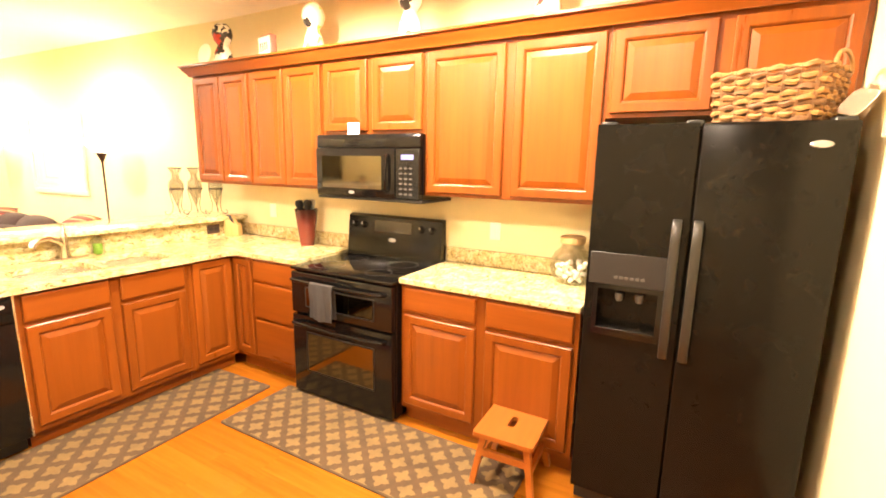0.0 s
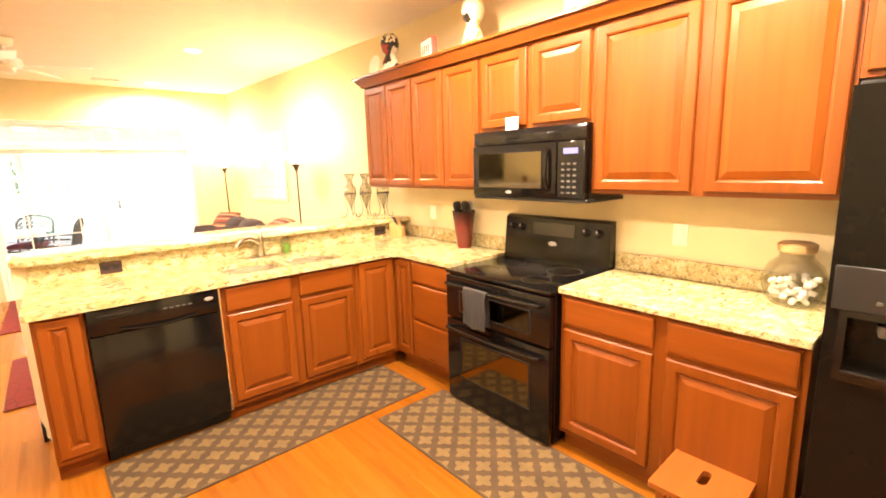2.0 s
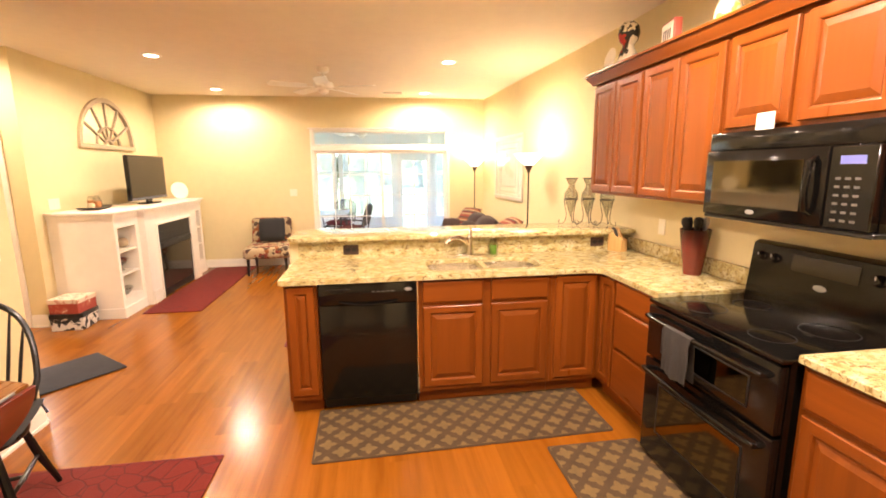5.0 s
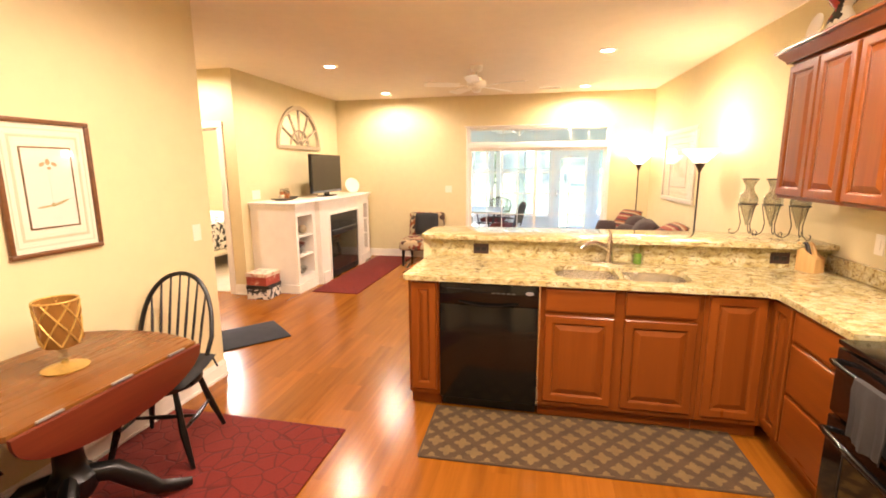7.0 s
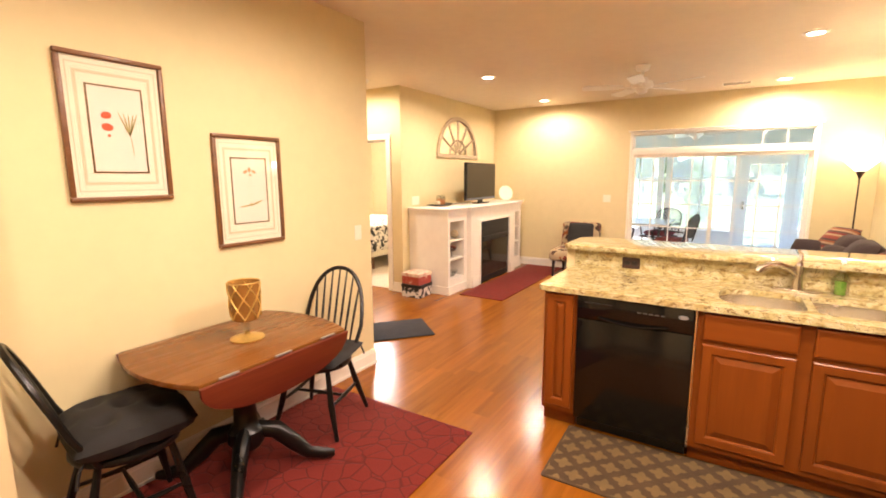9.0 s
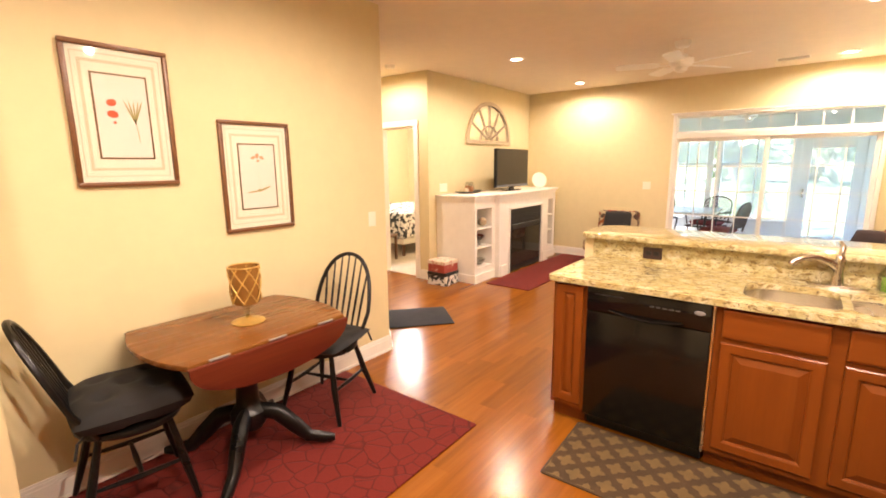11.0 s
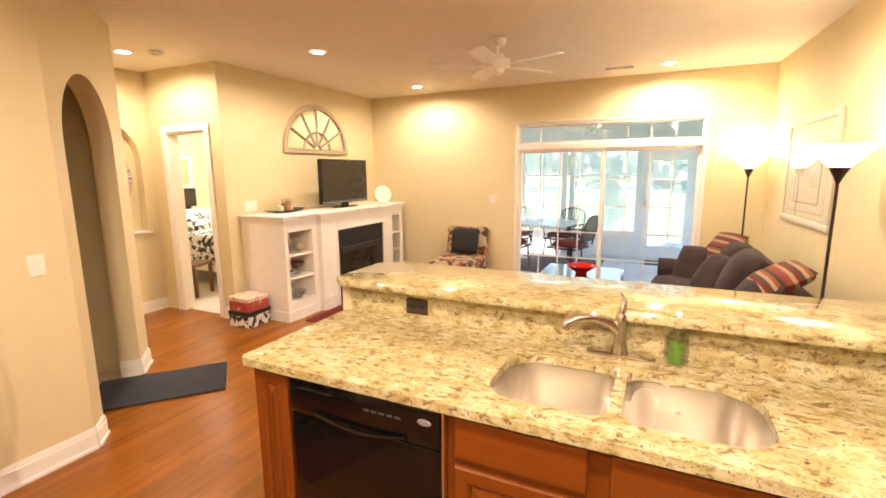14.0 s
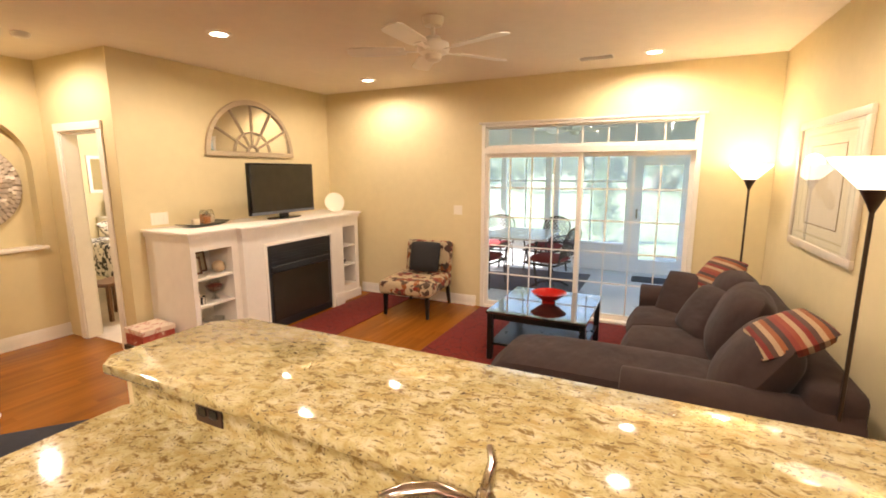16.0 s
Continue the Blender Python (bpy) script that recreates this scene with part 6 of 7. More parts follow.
# ---- hall and foyer ----
def mosaic_disc():
    d = thing("mosaic_disc", "large round silver mosaic wall disc in the niche", "wall art", pose(-4.48, -3.835, 1.56))
    M["silver"] = plain("hammered_silver", (0.58, 0.50, 0.40), 0.42, 0.6, vary=0.3, scale=40)
    M["grout"] = plain("disc_ground", (0.24, 0.19, 0.14), 0.6)
    part("backing", moved(lathe([(0, 0), (0.41, 0), (0.425, 0.012), (0.42, 0.022), (0.0, 0.03)], 48), pose(0, 0, 0, -90)), "grout", d)
    rnd = random.Random(5)
    bm = bmesh.new()
    for ring in range(1, 13):
        r = 0.033 * ring
        n = max(6, int(2 * math.pi * r / 0.045))
        for k in range(n):
            a = 2 * math.pi * (k + 0.5 * (ring % 2)) / n + rnd.uniform(-0.02, 0.02)
            m = pose(r * math.cos(a), 0.032, r * math.sin(a), rnd.uniform(-14, 14), -math.degrees(a) + rnd.uniform(-8, 8), rnd.uniform(-14, 14))
            w, l = 0.0185, 0.0175
            co = [m @ Vector(p) for p in ((-w, 0, -l), (w, 0, -l), (w, 0, l), (-w, 0, l))] + [m @ Vector((x, -0.008, z)) for x, z in ((-w, -l), (w, -l), (w, l), (-w, l))]
            vs = [bm.verts.new(p) for p in co]
            for f in ((0, 1, 2, 3), (0, 4, 5, 1), (1, 5, 6, 2), (2, 6, 7, 3), (3, 7, 4, 0)):
                bm.faces.new([vs[i] for i in f])
    bmesh.ops.recalc_face_normals(bm, faces=bm.faces)
    tagged(part("mosaic", bm, "silver", d, soft=False), kind="stuff")


mosaic_disc()
ea = thing("easel", "black folding easel standing in the foyer", "easel", DM @ pose(0.45, 0.60, 0.0042, 0, 0, 100))
for sx in (-1, 1):
    part("leg", tube([(sx * 0.03, 0, 1.0), (sx * 0.28, -0.12, 0.005)], 0.012, 6), "blackwood", ea)
part("leg", tube([(0, 0.02, 1.0), (0, 0.35, 0.005)], 0.012, 6), "blackwood", ea)
part("board", moved(box(-0.24, 0.24, -0.012, 0.012, 0.0, 0.62, bevel=0.004), pose(0, -0.07, 0.30, -7)), "blackmatte", ea)
part("ledge", box(-0.26, 0.26, -0.13, -0.06, 0.275, 0.298), "blackwood", ea)
sm = thing("smoke_detector", "round white smoke detector on the ceiling", "smoke detector", pose(-4.60, -2.70, CEIL))
part("case", lathe([(0, -0.035), (0.05, -0.034), (0.06, -0.02), (0.065, -0.0005), (0, -0.0005)], 24), "white", sm)
part("grille", lathe([(0.03, -0.0355), (0.03, -0.038), (0.04, -0.038), (0.04, -0.0355)], 24), "white", sm)
vt = thing("ceiling_vent", "white slotted ceiling vent", "vent", pose(-7.39, 1.15, CEIL))
part("frame", moved(slabframe(-0.07, 0.07, -0.16, 0.16, 0.015, 0, 0.008), pose(0, 0, -0.0005, 90)), "white", vt)
for k in range(5):
    part("slat", moved(box(-0.010, 0.010, -0.145, 0.145, -0.001, 0.001), pose(-0.044 + 0.022 * k, 0, -0.006, 0, 35)), "white", vt)

# ---- living room, small things ----
def sunburst_mirror():
    s = thing("arched_mirror", "half-round window-pane mirror in a pale wooden frame", "mirror", pose(-6.57, -2.5295, 1.87, 0, 0, 180))
    M["drift"] = wood("pale_weathered_wood", (0.36, 0.28, 0.17), (0.44, 0.35, 0.22), (0.52, 0.43, 0.29), 0.6, "x")
    M["mirror"] = plain("mirror_glass", (0.80, 0.80, 0.78), 0.03, 1.0, vary=0.02, bump=0)
    R = 0.62
    outer = arc(0, 0, R, R, 0, 180, 32)
    inner = arc(0, 0.05, R - 0.055, R - 0.105, 180, 0, 32)
    part("arch_frame", moved(slab([(R, 0)] + outer[1:] + [(-R, 0)] + [(-R + 0.055, 0.0)] + inner + [(R - 0.055, 0)], -0.032, 0.0), pose(0, 0, 0, 90) @ Matrix.Scale(-1, 4, (0, 0, 1))), "drift", s)
    part("sill", box(-R, R, -0.036, 0.0, -0.012, 0.042, bevel=0.004), "drift", s)
    part("mirror_pane", moved(slab(arc(0, 0.03, R - 0.04, R - 0.07, 0, 180, 32), 0.002, 0.008), pose(0, 0, 0, 90)), "mirror", s)
    for k in range(1, 6):
        a = radians(180 * k / 6)
        part("spoke", tube([(0.06 * math.cos(a), -0.018, 0.04 + 0.06 * math.sin(a)), ((R - 0.05) * math.cos(a), -0.018, 0.04 + (R - 0.10) * math.sin(a))], 0.011, 6), "drift", s)
    part("inner_arc", tube([(x, -0.018, z) for x, z in arc(0, 0.04, 0.25, 0.22, 0, 180, 20)], 0.011, 6), "drift", s)
    part("hub", tube([(x, -0.018, z) for x, z in arc(0, 0.04, 0.07, 0.065, 0, 180, 12)], 0.014, 6), "drift", s)


sunburst_mirror()
solid("decor_plate", moved(lathe([(0, 0), (0.07, 0.0), (0.125, 0.016), (0.128, 0.02), (0.07, 0.008), (0, 0.007)], 36), pose(0, 0, 0.125, 76, 0, 180)), "ivory", "white round plate leaning on the mantel", "plate", pose(-7.47, -2.10, 1.1605, 0, 0, -40))
tray = thing("candle_tray", "black curved tray with candles and jars on the mantel", "tray", pose(-5.70, -2.30, 1.1605, 0, 0, 10))
tb = bmesh.new()
cols = []
for i in range(13):
    u = -1 + 2 * i / 12
    cols.append([tb.verts.new((u * 0.26, v * 0.10 * (1 - 0.12 * u * u), 0.005 + 0.022 * u * u * abs(u) + t)) for t in (0, 0.008) for v in (-1, -0.4, 0.4, 1)])
for a, b in zip(cols, cols[1:]):
    for p in range(3):
        tb.faces.new((a[p], a[p + 1], b[p + 1], b[p]))
        tb.faces.new((a[p + 4], b[p + 4], b[p + 5], a[p + 5]))
    tb.faces.new((a[0], b[0], b[4], a[4]))
    tb.faces.new((a[3], a[7], b[7], b[3]))
for cc in (cols[0], cols[-1]):
    tb.faces.new([cc[k] for k in (0, 1, 2, 3, 7, 6, 5, 4)])
bmesh.ops.recalc_face_normals(tb, faces=tb.faces)
part("tray_body", tb, "blackwood", tray)
M["wax"] = plain("cream_wax", (0.75, 0.62, 0.42), 0.5, vary=0.06)
M["orangewax"] = plain("orange_wax", (0.55, 0.20, 0.06), 0.4, vary=0.1)
solid("candle", lathe([(0, 0), (0.035, 0), (0.036, 0.05), (0.03, 0.055), (0, 0.05)], 20), "wax", "short cream pillar candle", "candle", pose(-5.61, -2.29, 1.1775), "mantel candles")
for x, y, mt, h in ((-5.72, -2.28, "orangewax", 0.10), (-5.80, -2.33, "wax", 0.12), (-5.75, -2.36, "orangewax", 0.12)):
    cj = thing("candle_jar", "jar candle with a glass lid on the tray", "candle", pose(x, y, 1.178), "mantel candles")
    part("wax", lathe([(0, 0.002), (0.036, 0.002), (0.037, h * 0.7), (0, h * 0.7)], 20), mt, cj)
    part("jar", lathe([(0, 0), (0.04, 0), (0.041, h * 0.8), (0.032, h * 0.92), (0.033, h), (0.02, h + 0.012), (0, h + 0.014)], 20), "clearplastic", cj)


def photo_frame(x, y, z, turn, w, h):
    p = thing("photo_frame", "small photo frame on the mantel shelf", "picture frame", pose(x, y, z, -8, 0, turn))
    part("frame", slabframe(-w / 2, w / 2, 0, h, 0.018, -0.012, 0), "frame_wood", p)
    part("photo", box(-w / 2 + 0.017, w / 2 - 0.017, -0.006, -0.002, 0.017, h - 0.017), "matline", p)


photo_frame(-5.42, -2.10, 0.7275, 175, 0.13, 0.17)
photo_frame(-5.54, -2.17, 0.7275, 190, 0.12, 0.20)
solid("decor_ball", lathe([(0, 0), (0.03, 0.005), (0.055, 0.03), (0.062, 0.06), (0.05, 0.095), (0.02, 0.115), (0, 0.118)], 20), "drift", "woven round ornament on the mantel shelf", "ornament", pose(-5.61, -2.02, 0.7275))
fb = thing("glass_bowl", "footed glass bowl of dark potpourri on the shelf", "bowl", pose(-5.57, -2.05, 0.4725))
part("bowl_body", lathe([(0, 0), (0.04, 0), (0.015, 0.02), (0.015, 0.05), (0.06, 0.075), (0.085, 0.13), (0.08, 0.13), (0.05, 0.08), (0, 0.06)], 24), "clearplastic", fb)
part("potpourri", lathe([(0, 0.075), (0.05, 0.082), (0.078, 0.125), (0.05, 0.145), (0, 0.15)], 16), "leaf", fb)
solid("striped_cup", lathe([(0, 0), (0.04, 0), (0.045, 0.07), (0.04, 0.07), (0.036, 0.01), (0, 0.008)], 20), striped("black_white_stripes", [(0.7, 0.66, 0.58), (0.03, 0.03, 0.03)], "X", 0.03, 0.4), "black and white striped cup on the shelf", "cup", pose(-5.38, -1.99, 0.4725))
solid("glass_dish", lathe([(0, 0), (0.05, 0), (0.09, 0.05), (0.10, 0.085), (0.095, 0.085), (0.05, 0.012), (0, 0.01)], 24), "clearplastic", "pale glass dish on the lowest shelf", "dish", pose(-5.52, -2.03, 0.2005))
solid("small_vase", lathe([(0, 0), (0.025, 0), (0.035, 0.05), (0.02, 0.09), (0.028, 0.11), (0.02, 0.11), (0, 0.1)], 18), "orangewax", "small brown vase on the narrow shelf", "vase", pose(-7.44, -2.02, 0.7275))
solid("small_bowl", lathe([(0, 0), (0.03, 0), (0.06, 0.045), (0.055, 0.045), (0, 0.012)], 18), "blackwood", "small dark bowl on the narrow shelf", "bowl", pose(-7.48, -2.02, 0.4725))
photo_frame(-7.42, -2.05, 0.2005, 178, 0.09, 0.15)


def gift_box(z, h, w, mats, label, turn):
    g = thing("storage_box", label, "box", pose(-5.06, -2.28, z, 0, 0, turn), "stacked storage boxes")
    part("box_body", box(-w / 2, w / 2, -w / 2, w / 2, 0, h - 0.035, bevel=0.003), mats[0], g)
    part("lid", box(-w / 2 - 0.006, w / 2 + 0.006, -w / 2 - 0.006, w / 2 + 0.006, h - 0.045, h, bevel=0.003), mats[1], g)


M["damask"] = blotched("black_white_damask", [(0, (0.03, 0.03, 0.03)), (0.48, (0.72, 0.68, 0.62))], 16, 0.8)
M["red_print"] = blotched("red_printed_card", [(0, (0.36, 0.06, 0.04)), (0.6, (0.42, 0.12, 0.08)), (0.72, (0.66, 0.52, 0.40))], 12, 0.6, bump=0)
M["pale_print"] = blotched("pale_printed_card", [(0, (0.55, 0.30, 0.22)), (0.42, (0.70, 0.58, 0.46))], 18, 0.6, bump=0)
gift_box(0.0, 0.17, 0.29, ("damask", "blackmatte"), "black and cream patterned storage box on the floor", 4)
gift_box(0.1705, 0.15, 0.28, ("red_print", "pale_print"), "red printed storage box with a pale lid", -3)


# ---- bedroom, seen through the door ----
def bed():
    b = thing("bed", "bed with a black and white damask cover", "bed", pose(-6.9, -4.6, 0))
    part("base", box(-1.0, 0.9, -0.8, 0.75, 0.22, 0.42, bevel=0.02), "ivory", b, "pale bed base")
    part("mattress", box(-1.0, 0.92, -0.8, 0.77, 0.42, 0.72, bevel=0.05, seg=3), "white", b)
    part("cover", box(-1.03, 0.96, -0.83, 0.80, 0.32, 0.77, bevel=0.06, seg=3), "damask", b, "black and white damask cover")
    for x in (-0.9, 0.8):
        for y in (-0.7, 0.65):
            part("leg", lathe([(0, 0.0045), (0.03, 0.0045), (0.03, 0.22), (0, 0.22)], 12, at=(x, y, 0)), "frame_wood", b)


bed()
solid("throw_pillow", cushion_mesh(0.6, 0.42, 0.18, 12, 0.4), "damask", "black and white damask pillow on the bed", "pillow", pose(-6.3, -4.75, 0.90, 40, 0, 200))
st = thing("bench", "small brown wooden bench at the foot of the bed", "bench", pose(-5.62, -3.92, 0.0045, 0, 0, 20))
part("seat", box(-0.2, 0.2, -0.15, 0.15, 0.40, 0.44, bevel=0.006), "frame_wood", st)
for sx in (-1, 1):
    for sy in (-1, 1):
        part("leg", box(sx * 0.17 - 0.018, sx * 0.17 + 0.018, sy * 0.12 - 0.018, sy * 0.12 + 0.018, 0, 0.40), "frame_wood", st)
dr = thing("dresser", "white chest of drawers against the bedroom wall", "dresser", pose(-7.35, -6.58, 0.0045))
part("body", box(-0.45, 0.45, 0, 0.42, 0.05, 0.93), "white", dr)
part("top", box(-0.47, 0.47, 0, 0.44, 0.93, 0.955, bevel=0.004), "white", dr)
for k in range(4):
    d = part("drawer", box(-0.43, 0.43, 0.42, 0.435, 0.08 + 0.21 * k, 0.275 + 0.21 * k, bevel=0.004), "white", dr)
    for x in (-0.22, 0.22):
        part("knob", lathe([(0, 0), (0.008, 0), (0.016, 0.02), (0, 0.026)], 12), "chrome", d, at=pose(x, 0.435, 0.18 + 0.21 * k, -90))
bt = thing("bedroom_television", "small black television on the white dresser", "television", pose(-7.25, -6.36, 0.9605))
part("case", box(-0.27, 0.27, -0.03, 0.02, 0.05, 0.38, bevel=0.006), "black", bt)
part("screen", box(-0.255, 0.255, 0.0202, 0.0215, 0.075, 0.365), "darkwin", bt)
part("stand", box(-0.12, 0.12, -0.07, 0.07, 0.0, 0.05, bevel=0.01), "black", bt)
wm = thing("wall_mirror", "white framed mirror above the dresser", "mirror", pose(-7.25, -6.599, 1.35, 0, 0, 180))
part("frame", slabframe(-0.4, 0.4, 0, 0.6, 0.05, -0.03, 0), "white", wm)
part("mirror_pane", box(-0.35, 0.35, -0.012, -0.004, 0.05, 0.55), "mirror", wm)

# ---- sunroom furniture ----
M["iron"] = plain("dark_bronze_iron", (0.035, 0.028, 0.024), 0.45, 0.3, vary=0.2)
M["cushion_red"] = plain("dark_red_seat_cloth", (0.22, 0.03, 0.03), 0.9, vary=0.2, bump=0.3)
M["stone_top"] = plain("pale_stone_tabletop", (0.62, 0.58, 0.52), 0.25, vary=0.15)


def patio_chair(m, swivel, label):
    """Faces +y."""
    c = thing("patio_chair", label, "chair", m, "patio chairs")
    part("cushion", moved(cushion_mesh(0.5, 0.5, 0.10, 10, 0.2), pose(0, 0.02, 0.44)), "cushion_red", c, "dark red seat cushion")
    part("seat_frame", moved(slabframe(-0.26, 0.26, -0.24, 0.28, 0.025, 0, 0.025), pose(0, 0.04, 0.39, -90)), "iron", c)
    lean = pose(0, -0.25, 0.42, 14)
    rim = [(x, 0, z) for x, z in [(-0.25, 0.0), (-0.26, 0.35)] + arc(0, 0.36, 0.26, 0.16, 180, 0, 10) + [(0.25, 0.0)]]
    bk = part("backrest", moved(tube(rim, 0.014, 7), lean), "iron", c)
    bm = bmesh.new()
    for k in range(-6, 7):
        for sgn in (1, -1):
            seg = []
            for q in range(13):
                z = 0.08 + 0.42 * q / 12
                x = k * 0.075 + sgn * (z - 0.28)
                lim = 0.25 if z < 0.36 else 0.25 * math.sqrt(max(0.0, 1 - ((z - 0.36) / 0.16) ** 2))
                if abs(x) < lim:
                    seg.append((x, 0.004 * sgn, z))
            if len(seg) > 1:
                tube(seg, 0.008, 4, bm)
    tagged(part("lattice", moved(bm, lean), "iron", bk), kind="stuff")
    for sx in (-1, 1):
        part("armrest", tube([(sx * 0.27, -0.28, 0.62), (sx * 0.30, -0.1, 0.64), (sx * 0.30, 0.18, 0.64), (sx * 0.29, 0.25, 0.60), (sx * 0.27, 0.22, 0.40)], 0.014, 7), "iron", c)
    if swivel:
        part("post", lathe([(0, 0.06), (0.03, 0.06), (0.03, 0.39), (0, 0.39)], 12), "iron", c)
        for k in range(4):
            part("foot", moved(tube([(0, 0, 0.10), (0.15, 0, 0.09), (0.28, 0, 0.015)], 0.016, 6), pose(0, 0, 0, 0, 0, 45 + 90 * k)), "iron", c)
    else:
        for sx in (-1, 1):
            for sy in (-1, 1):
                part("leg", tube([(sx * 0.24, sy * 0.23, 0.39), (sx * 0.26, sy * 0.27, 0.0)], 0.014, 6), "iron", c)


def patio_table():
    t = thing("patio_table", "patio table with a pale top and dark iron legs", "table", pose(-9.75, -0.35, SZ))
    part("tabletop", box(-0.72, 0.55, -0.55, 0.62, 0.70, 0.73, bevel=0.006), "stone_top", t)
    for sx in (-0.6, 0.43):
        for sy in (-0.43, 0.5):
            part("leg", tube([(sx, sy, 0.70), (sx * 0.92, sy * 0.92, 0.35), (sx * 1.05, sy * 1.05, 0.0)], [0.022, 0.018, 0.02], 7), "iron", t)


patio_table()
patio_chair(pose(-9.1, -0.62, SZ, 0, 0, 82), False, "dark iron lattice-back patio chair with a red cushion")
patio_chair(pose(-9.36, 0.36, SZ, 0, 0, 165), True, "dark iron swivel patio chair with a red cushion")
patio_chair(pose(-10.45, 0.02, SZ, 0, 0, -110), False, "dark iron lattice-back patio chair with a red cushion")
patio_chair(pose(-10.35, -0.85, SZ, 0, 0, -85), False, "dark iron lattice-back patio chair with a red cushion")
solid("door_mat", slab(rounded(-0.2, 0.2, -0.32, 0.32, 0.01, 2), 0.001, 0.012), "mat_dark", "dark door mat inside the sunroom door", "rug", pose(-10.45, 1.75, SZ))
solid("area_rug", slab(rounded(-0.85, 0.7, -1.0, 0.9, 0.02, 2), 0.001, 0.008), plain("blue_grey_rug", (0.10, 0.10, 0.11), 0.95, vary=0.2, bump=0.4), "dark blue-grey rug under the patio table", "rug", pose(-9.6, -0.1, SZ))
ceiling_fan(-9.5, 0.6, 2.45, "fan", 15, "white ceiling fan in the sunroom", 0.6, 0.12)


def pot(x, y, r, h, mat, label, z=-0.25):
    solid("planter", lathe([(0, 0), (r * 0.7, 0), (r * 0.78, h * 0.3), (r * 0.95, h * 0.9), (r * 1.05, h * 0.92), (r * 1.05, h), (r * 0.9, h), (r * 0.88, h * 0.9), (0, h * 0.88)], 24), mat, label, "planter", pose(x, y, z))


pot(-11.7, 2.35, 0.22, 0.75, "porch", "tall white planter outside the sunroom")
pot(-11.6, 1.9, 0.17, 0.42, "grey", "dark grey planter outside the sunroom")
pot(-11.35, 0.75, 0.16, 0.30, "grey", "grey planter outside the sunroom window")

# ---- garden ----
M["bark"] = plain("bark", (0.22, 0.19, 0.16), 0.9, vary=0.4, scale=6, bump=0.6)
# leaf colours are paled, the far ones most, to paint in outdoor haze
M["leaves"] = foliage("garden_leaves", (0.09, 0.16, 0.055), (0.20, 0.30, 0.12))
M["leaves_hazed"] = foliage("far_leaves_hazed", (0.15, 0.21, 0.13), (0.28, 0.35, 0.22))
M["concrete"] = plain("patio_concrete", (0.42, 0.40, 0.37), 0.9, vary=0.15, scale=2)
fixed("pavement", box(-13.2, SX - 0.15, 0.2, 3.6, -0.30, -0.245), "concrete", "pale concrete patio", "pavement")


def leaf_cloud(bm, rnd, centre, radii, n, size):
    for k in range(n):
        u = Vector((rnd.gauss(0, 1), rnd.gauss(0, 1), rnd.gauss(0, 1))).normalized() * (rnd.random() ** 0.4)
        p = Vector(centre) + Vector((u.x * radii[0], u.y * radii[1], u.z * radii[2]))
        a = Vector((rnd.uniform(-1, 1), rnd.uniform(-1, 1), rnd.uniform(-1, 1))).normalized()
        b = a.orthogonal().normalized()
        s = size * rnd.uniform(0.6, 1.4)
        bm.faces.new([bm.verts.new(q) for q in (p - a * s, p + b * s * 0.55, p + a * s, p - b * s * 0.55)])


def shrub(x, y, w, h, n, seed, label):
    t = thing("shrub", label, "shrub", pose(x, y, -0.25))
    rnd = random.Random(seed)
    part("trunk", tube([(0, 0, 0), (0.02, 0.01, h * 0.4), (0, 0, h * 0.8)], [0.04, 0.03, 0.01], 7), "bark", t)
    bm = bmesh.new()
    for k in range(12):
        z = h * (0.1 + 0.8 * k / 11)
        wide = w * (1 - 0.75 * (k / 11) ** 1.5) * rnd.uniform(0.85, 1.1)
        leaf_cloud(bm, rnd, (rnd.uniform(-0.1, 0.1) * w, rnd.uniform(-0.1, 0.1) * w, z), (wide, wide, h * 0.09), n // 12, 0.055)
    part("crown", bm, "leaves", t, soft=False)


shrub(-15.8, 0.35, 0.55, 2.3, 1500, 2, "upright green conifer shrub on the lawn")
shrub(-13.4, 2.75, 0.55, 2.9, 1800, 3, "tall green shrub beside the patio")
shrub(-14.2, 3.7, 0.9, 2.6, 1600, 4, "leafy green shrub beside the patio")


def tree(x, y, h, seed, lab):
    t = thing("tree", lab, "tree", pose(x, y, -0.25), "trees along the lawn")
    rnd = random.Random(seed)
    lean = (rnd.uniform(-0.4, 0.4), rnd.uniform(-0.4, 0.4))
    part("trunk", tube([(0, 0, 0), (lean[0] * 0.4, lean[1] * 0.4, h * 0.3), (lean[0], lean[1], h * 0.75)], [h * 0.028, h * 0.02, h * 0.006], 8), "bark", t)
    bm = bmesh.new()
    for k in range(9):
        a, r, z = rnd.uniform(0, 6.28), rnd.uniform(0.05, 0.3) * h, h * rnd.uniform(0.22, 0.95)
        c = (lean[0] + r * math.cos(a), lean[1] + r * math.sin(a), z)
        part("limb", tube([(lean[0] * 0.5, lean[1] * 0.5, z * 0.6), (c[0] * 0.6, c[1] * 0.6, z * 0.85), c], [h * 0.01, h * 0.006, h * 0.002], 5), "bark", t)
        leaf_cloud(bm, rnd, c, (h * 0.17, h * 0.17, h * 0.11), 130, h * 0.028)
    part("crown", bm, "leaves_hazed", t, soft=False)


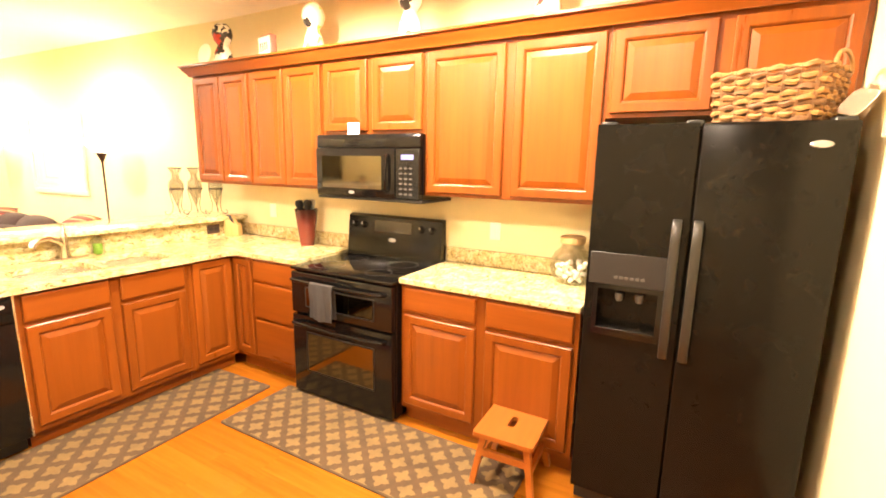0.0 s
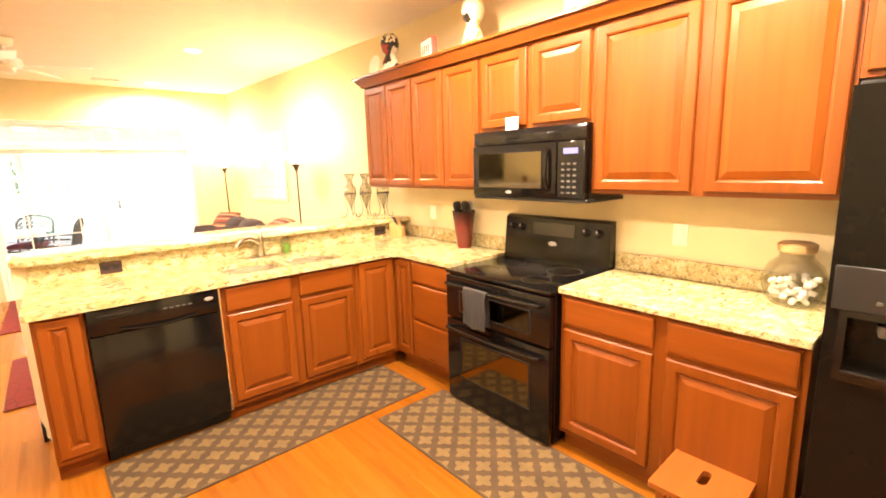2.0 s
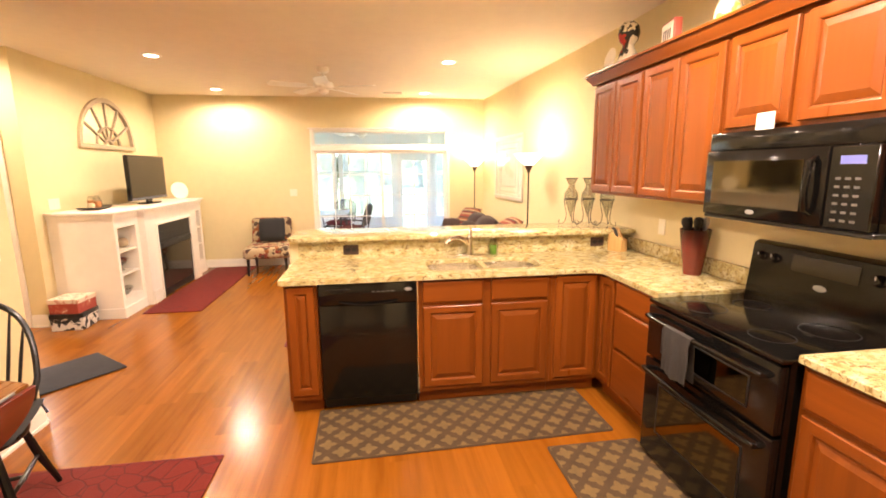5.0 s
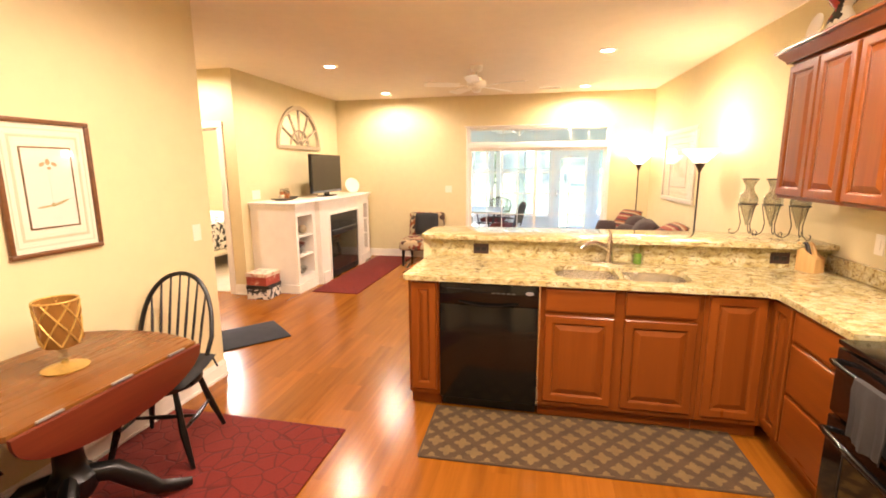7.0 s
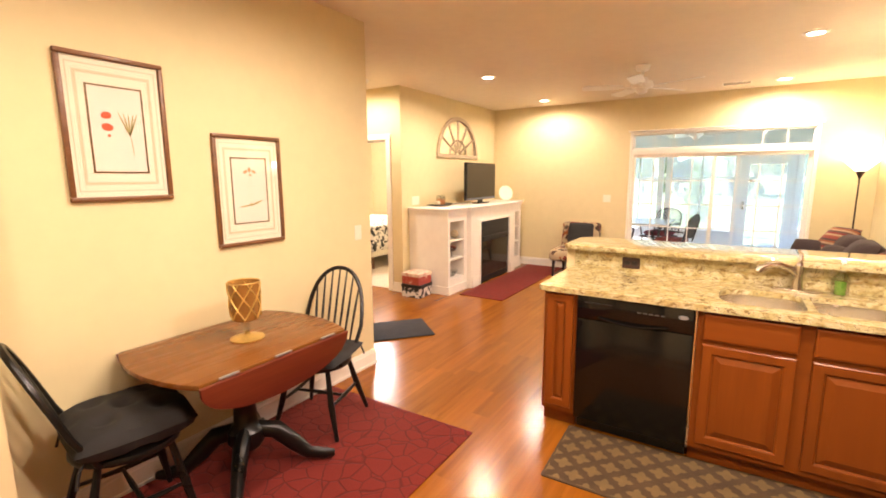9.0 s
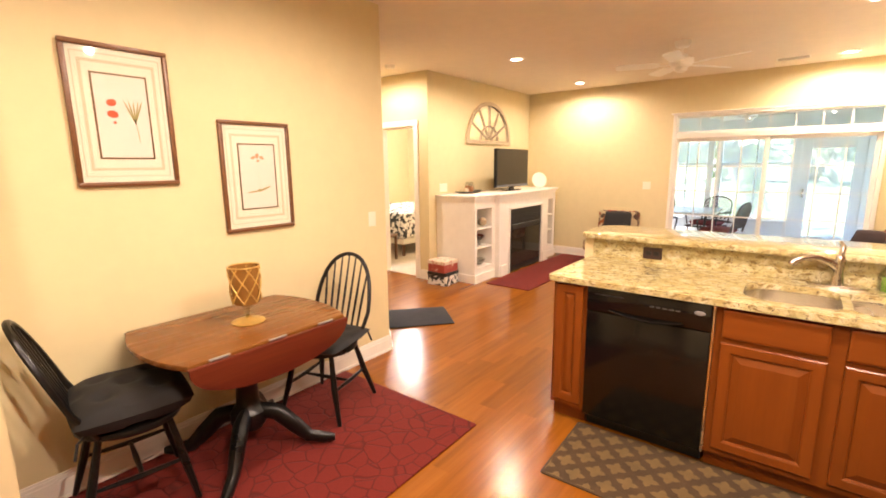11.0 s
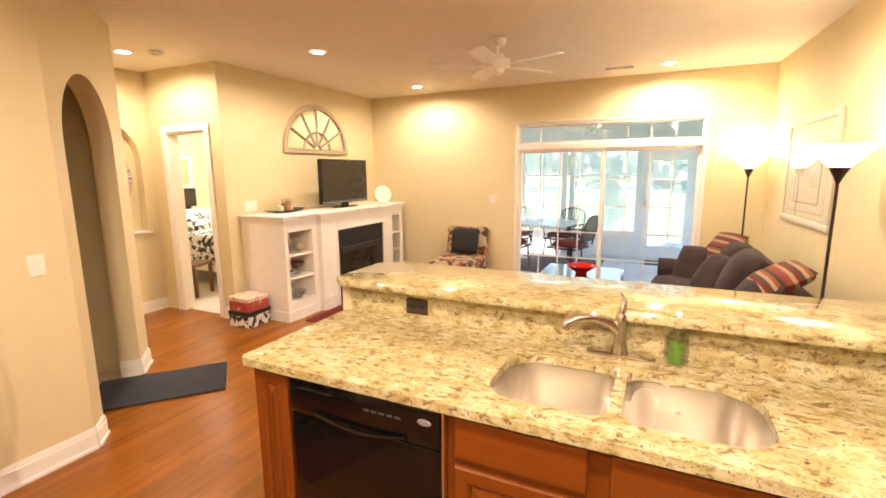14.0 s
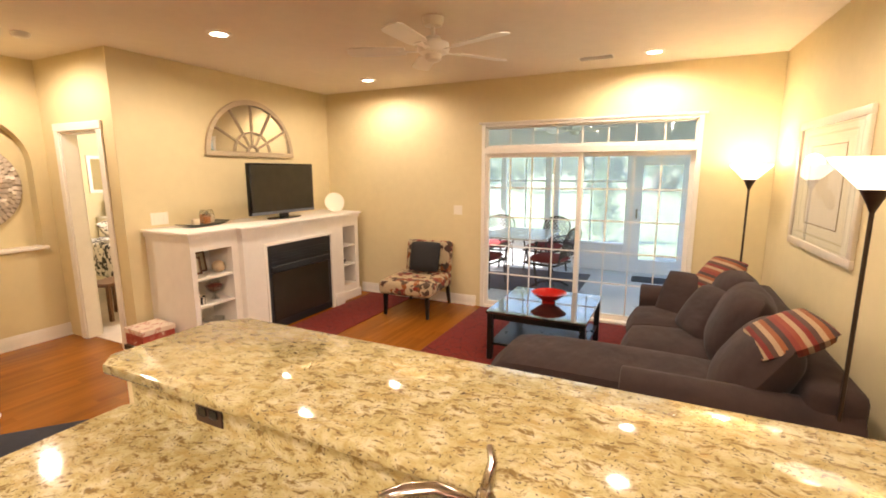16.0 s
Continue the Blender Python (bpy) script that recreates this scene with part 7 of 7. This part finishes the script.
rr = random.Random(11)
for k in range(17):
    tree(-46 + rr.uniform(-6, 6), -34 + 3.9 * k + rr.uniform(-1, 1), rr.uniform(8, 13), 20 + k, "leafy green tree along the far edge of the lawn")
hb = bmesh.new()
for k in range(60):
    leaf_cloud(hb, rr, (-52 + rr.uniform(-2, 2), -60 + 2 * k, rr.uniform(0.5, 5.5)), (2.2, 2.2, 1.8), 60, 0.55)
tagged(part("woods", hb, "leaves_hazed", None, "", soft=False), "dense green woods behind the lawn", "woods", kind="stuff")


# ---- floor planks ----
def planks():
    pw, gap = 0.127, 0.0001
    rnd = random.Random(4)
    shared, rest, made = {}, bmesh.new(), 0
    y = -3.72
    row = 0
    while y < NW - 0.001:
        y1 = min(y + pw, NW - 0.001)
        x = -7.899 - rnd.uniform(0, 1.0)
        while x < 2.199:
            ln = rnd.choice((0.75, 1.0, 1.25))
            a, b = max(x, -7.899), min(x + ln, 2.199)
            x += ln
            if b - a < 0.02:
                continue
            if y1 < -1.30 and a > -3.0 and b > -1.5:
                continue
            near = -4.9 < (a + b) / 2 < -0.6 and -1.4 < y < 2.2
            if near and made < 300 and b - a > ln - 0.001 and y1 - y > pw - 0.001:
                if ln not in shared:
                    bm = box(0, ln - gap, 0, pw - gap, -0.004, 0.0)
                    me = bpy.data.meshes.new("plank")
                    bm.to_mesh(me)
                    bm.free()
                    me.materials.append(M["floor"])
                    shared[ln] = me
                ob = new("plank", shared[ln])
                ob.location = (a, y, 0)
                ob.parent = FLOOR
                made += 1
            else:
                bx(rest, a, b - gap, y, y1 - gap, -0.004, 0.0)
        y += pw
        row += 1
    tagged(part("planks", rest, M["floor_rest"], FLOOR, soft=False), kind="stuff")


def floor_rest():
    w = M["floor"].copy()
    nt = w.node_tree
    geo = nt.nodes.new("ShaderNodeNewGeometry")
    for n in nt.nodes:
        if n.bl_idname == "ShaderNodeObjectInfo":
            for l in list(nt.links):
                if l.from_node == n:
                    nt.links.new(geo.outputs["Random Per Island"], l.to_socket)
    return w


M["floor_rest"] = floor_rest()
planks()
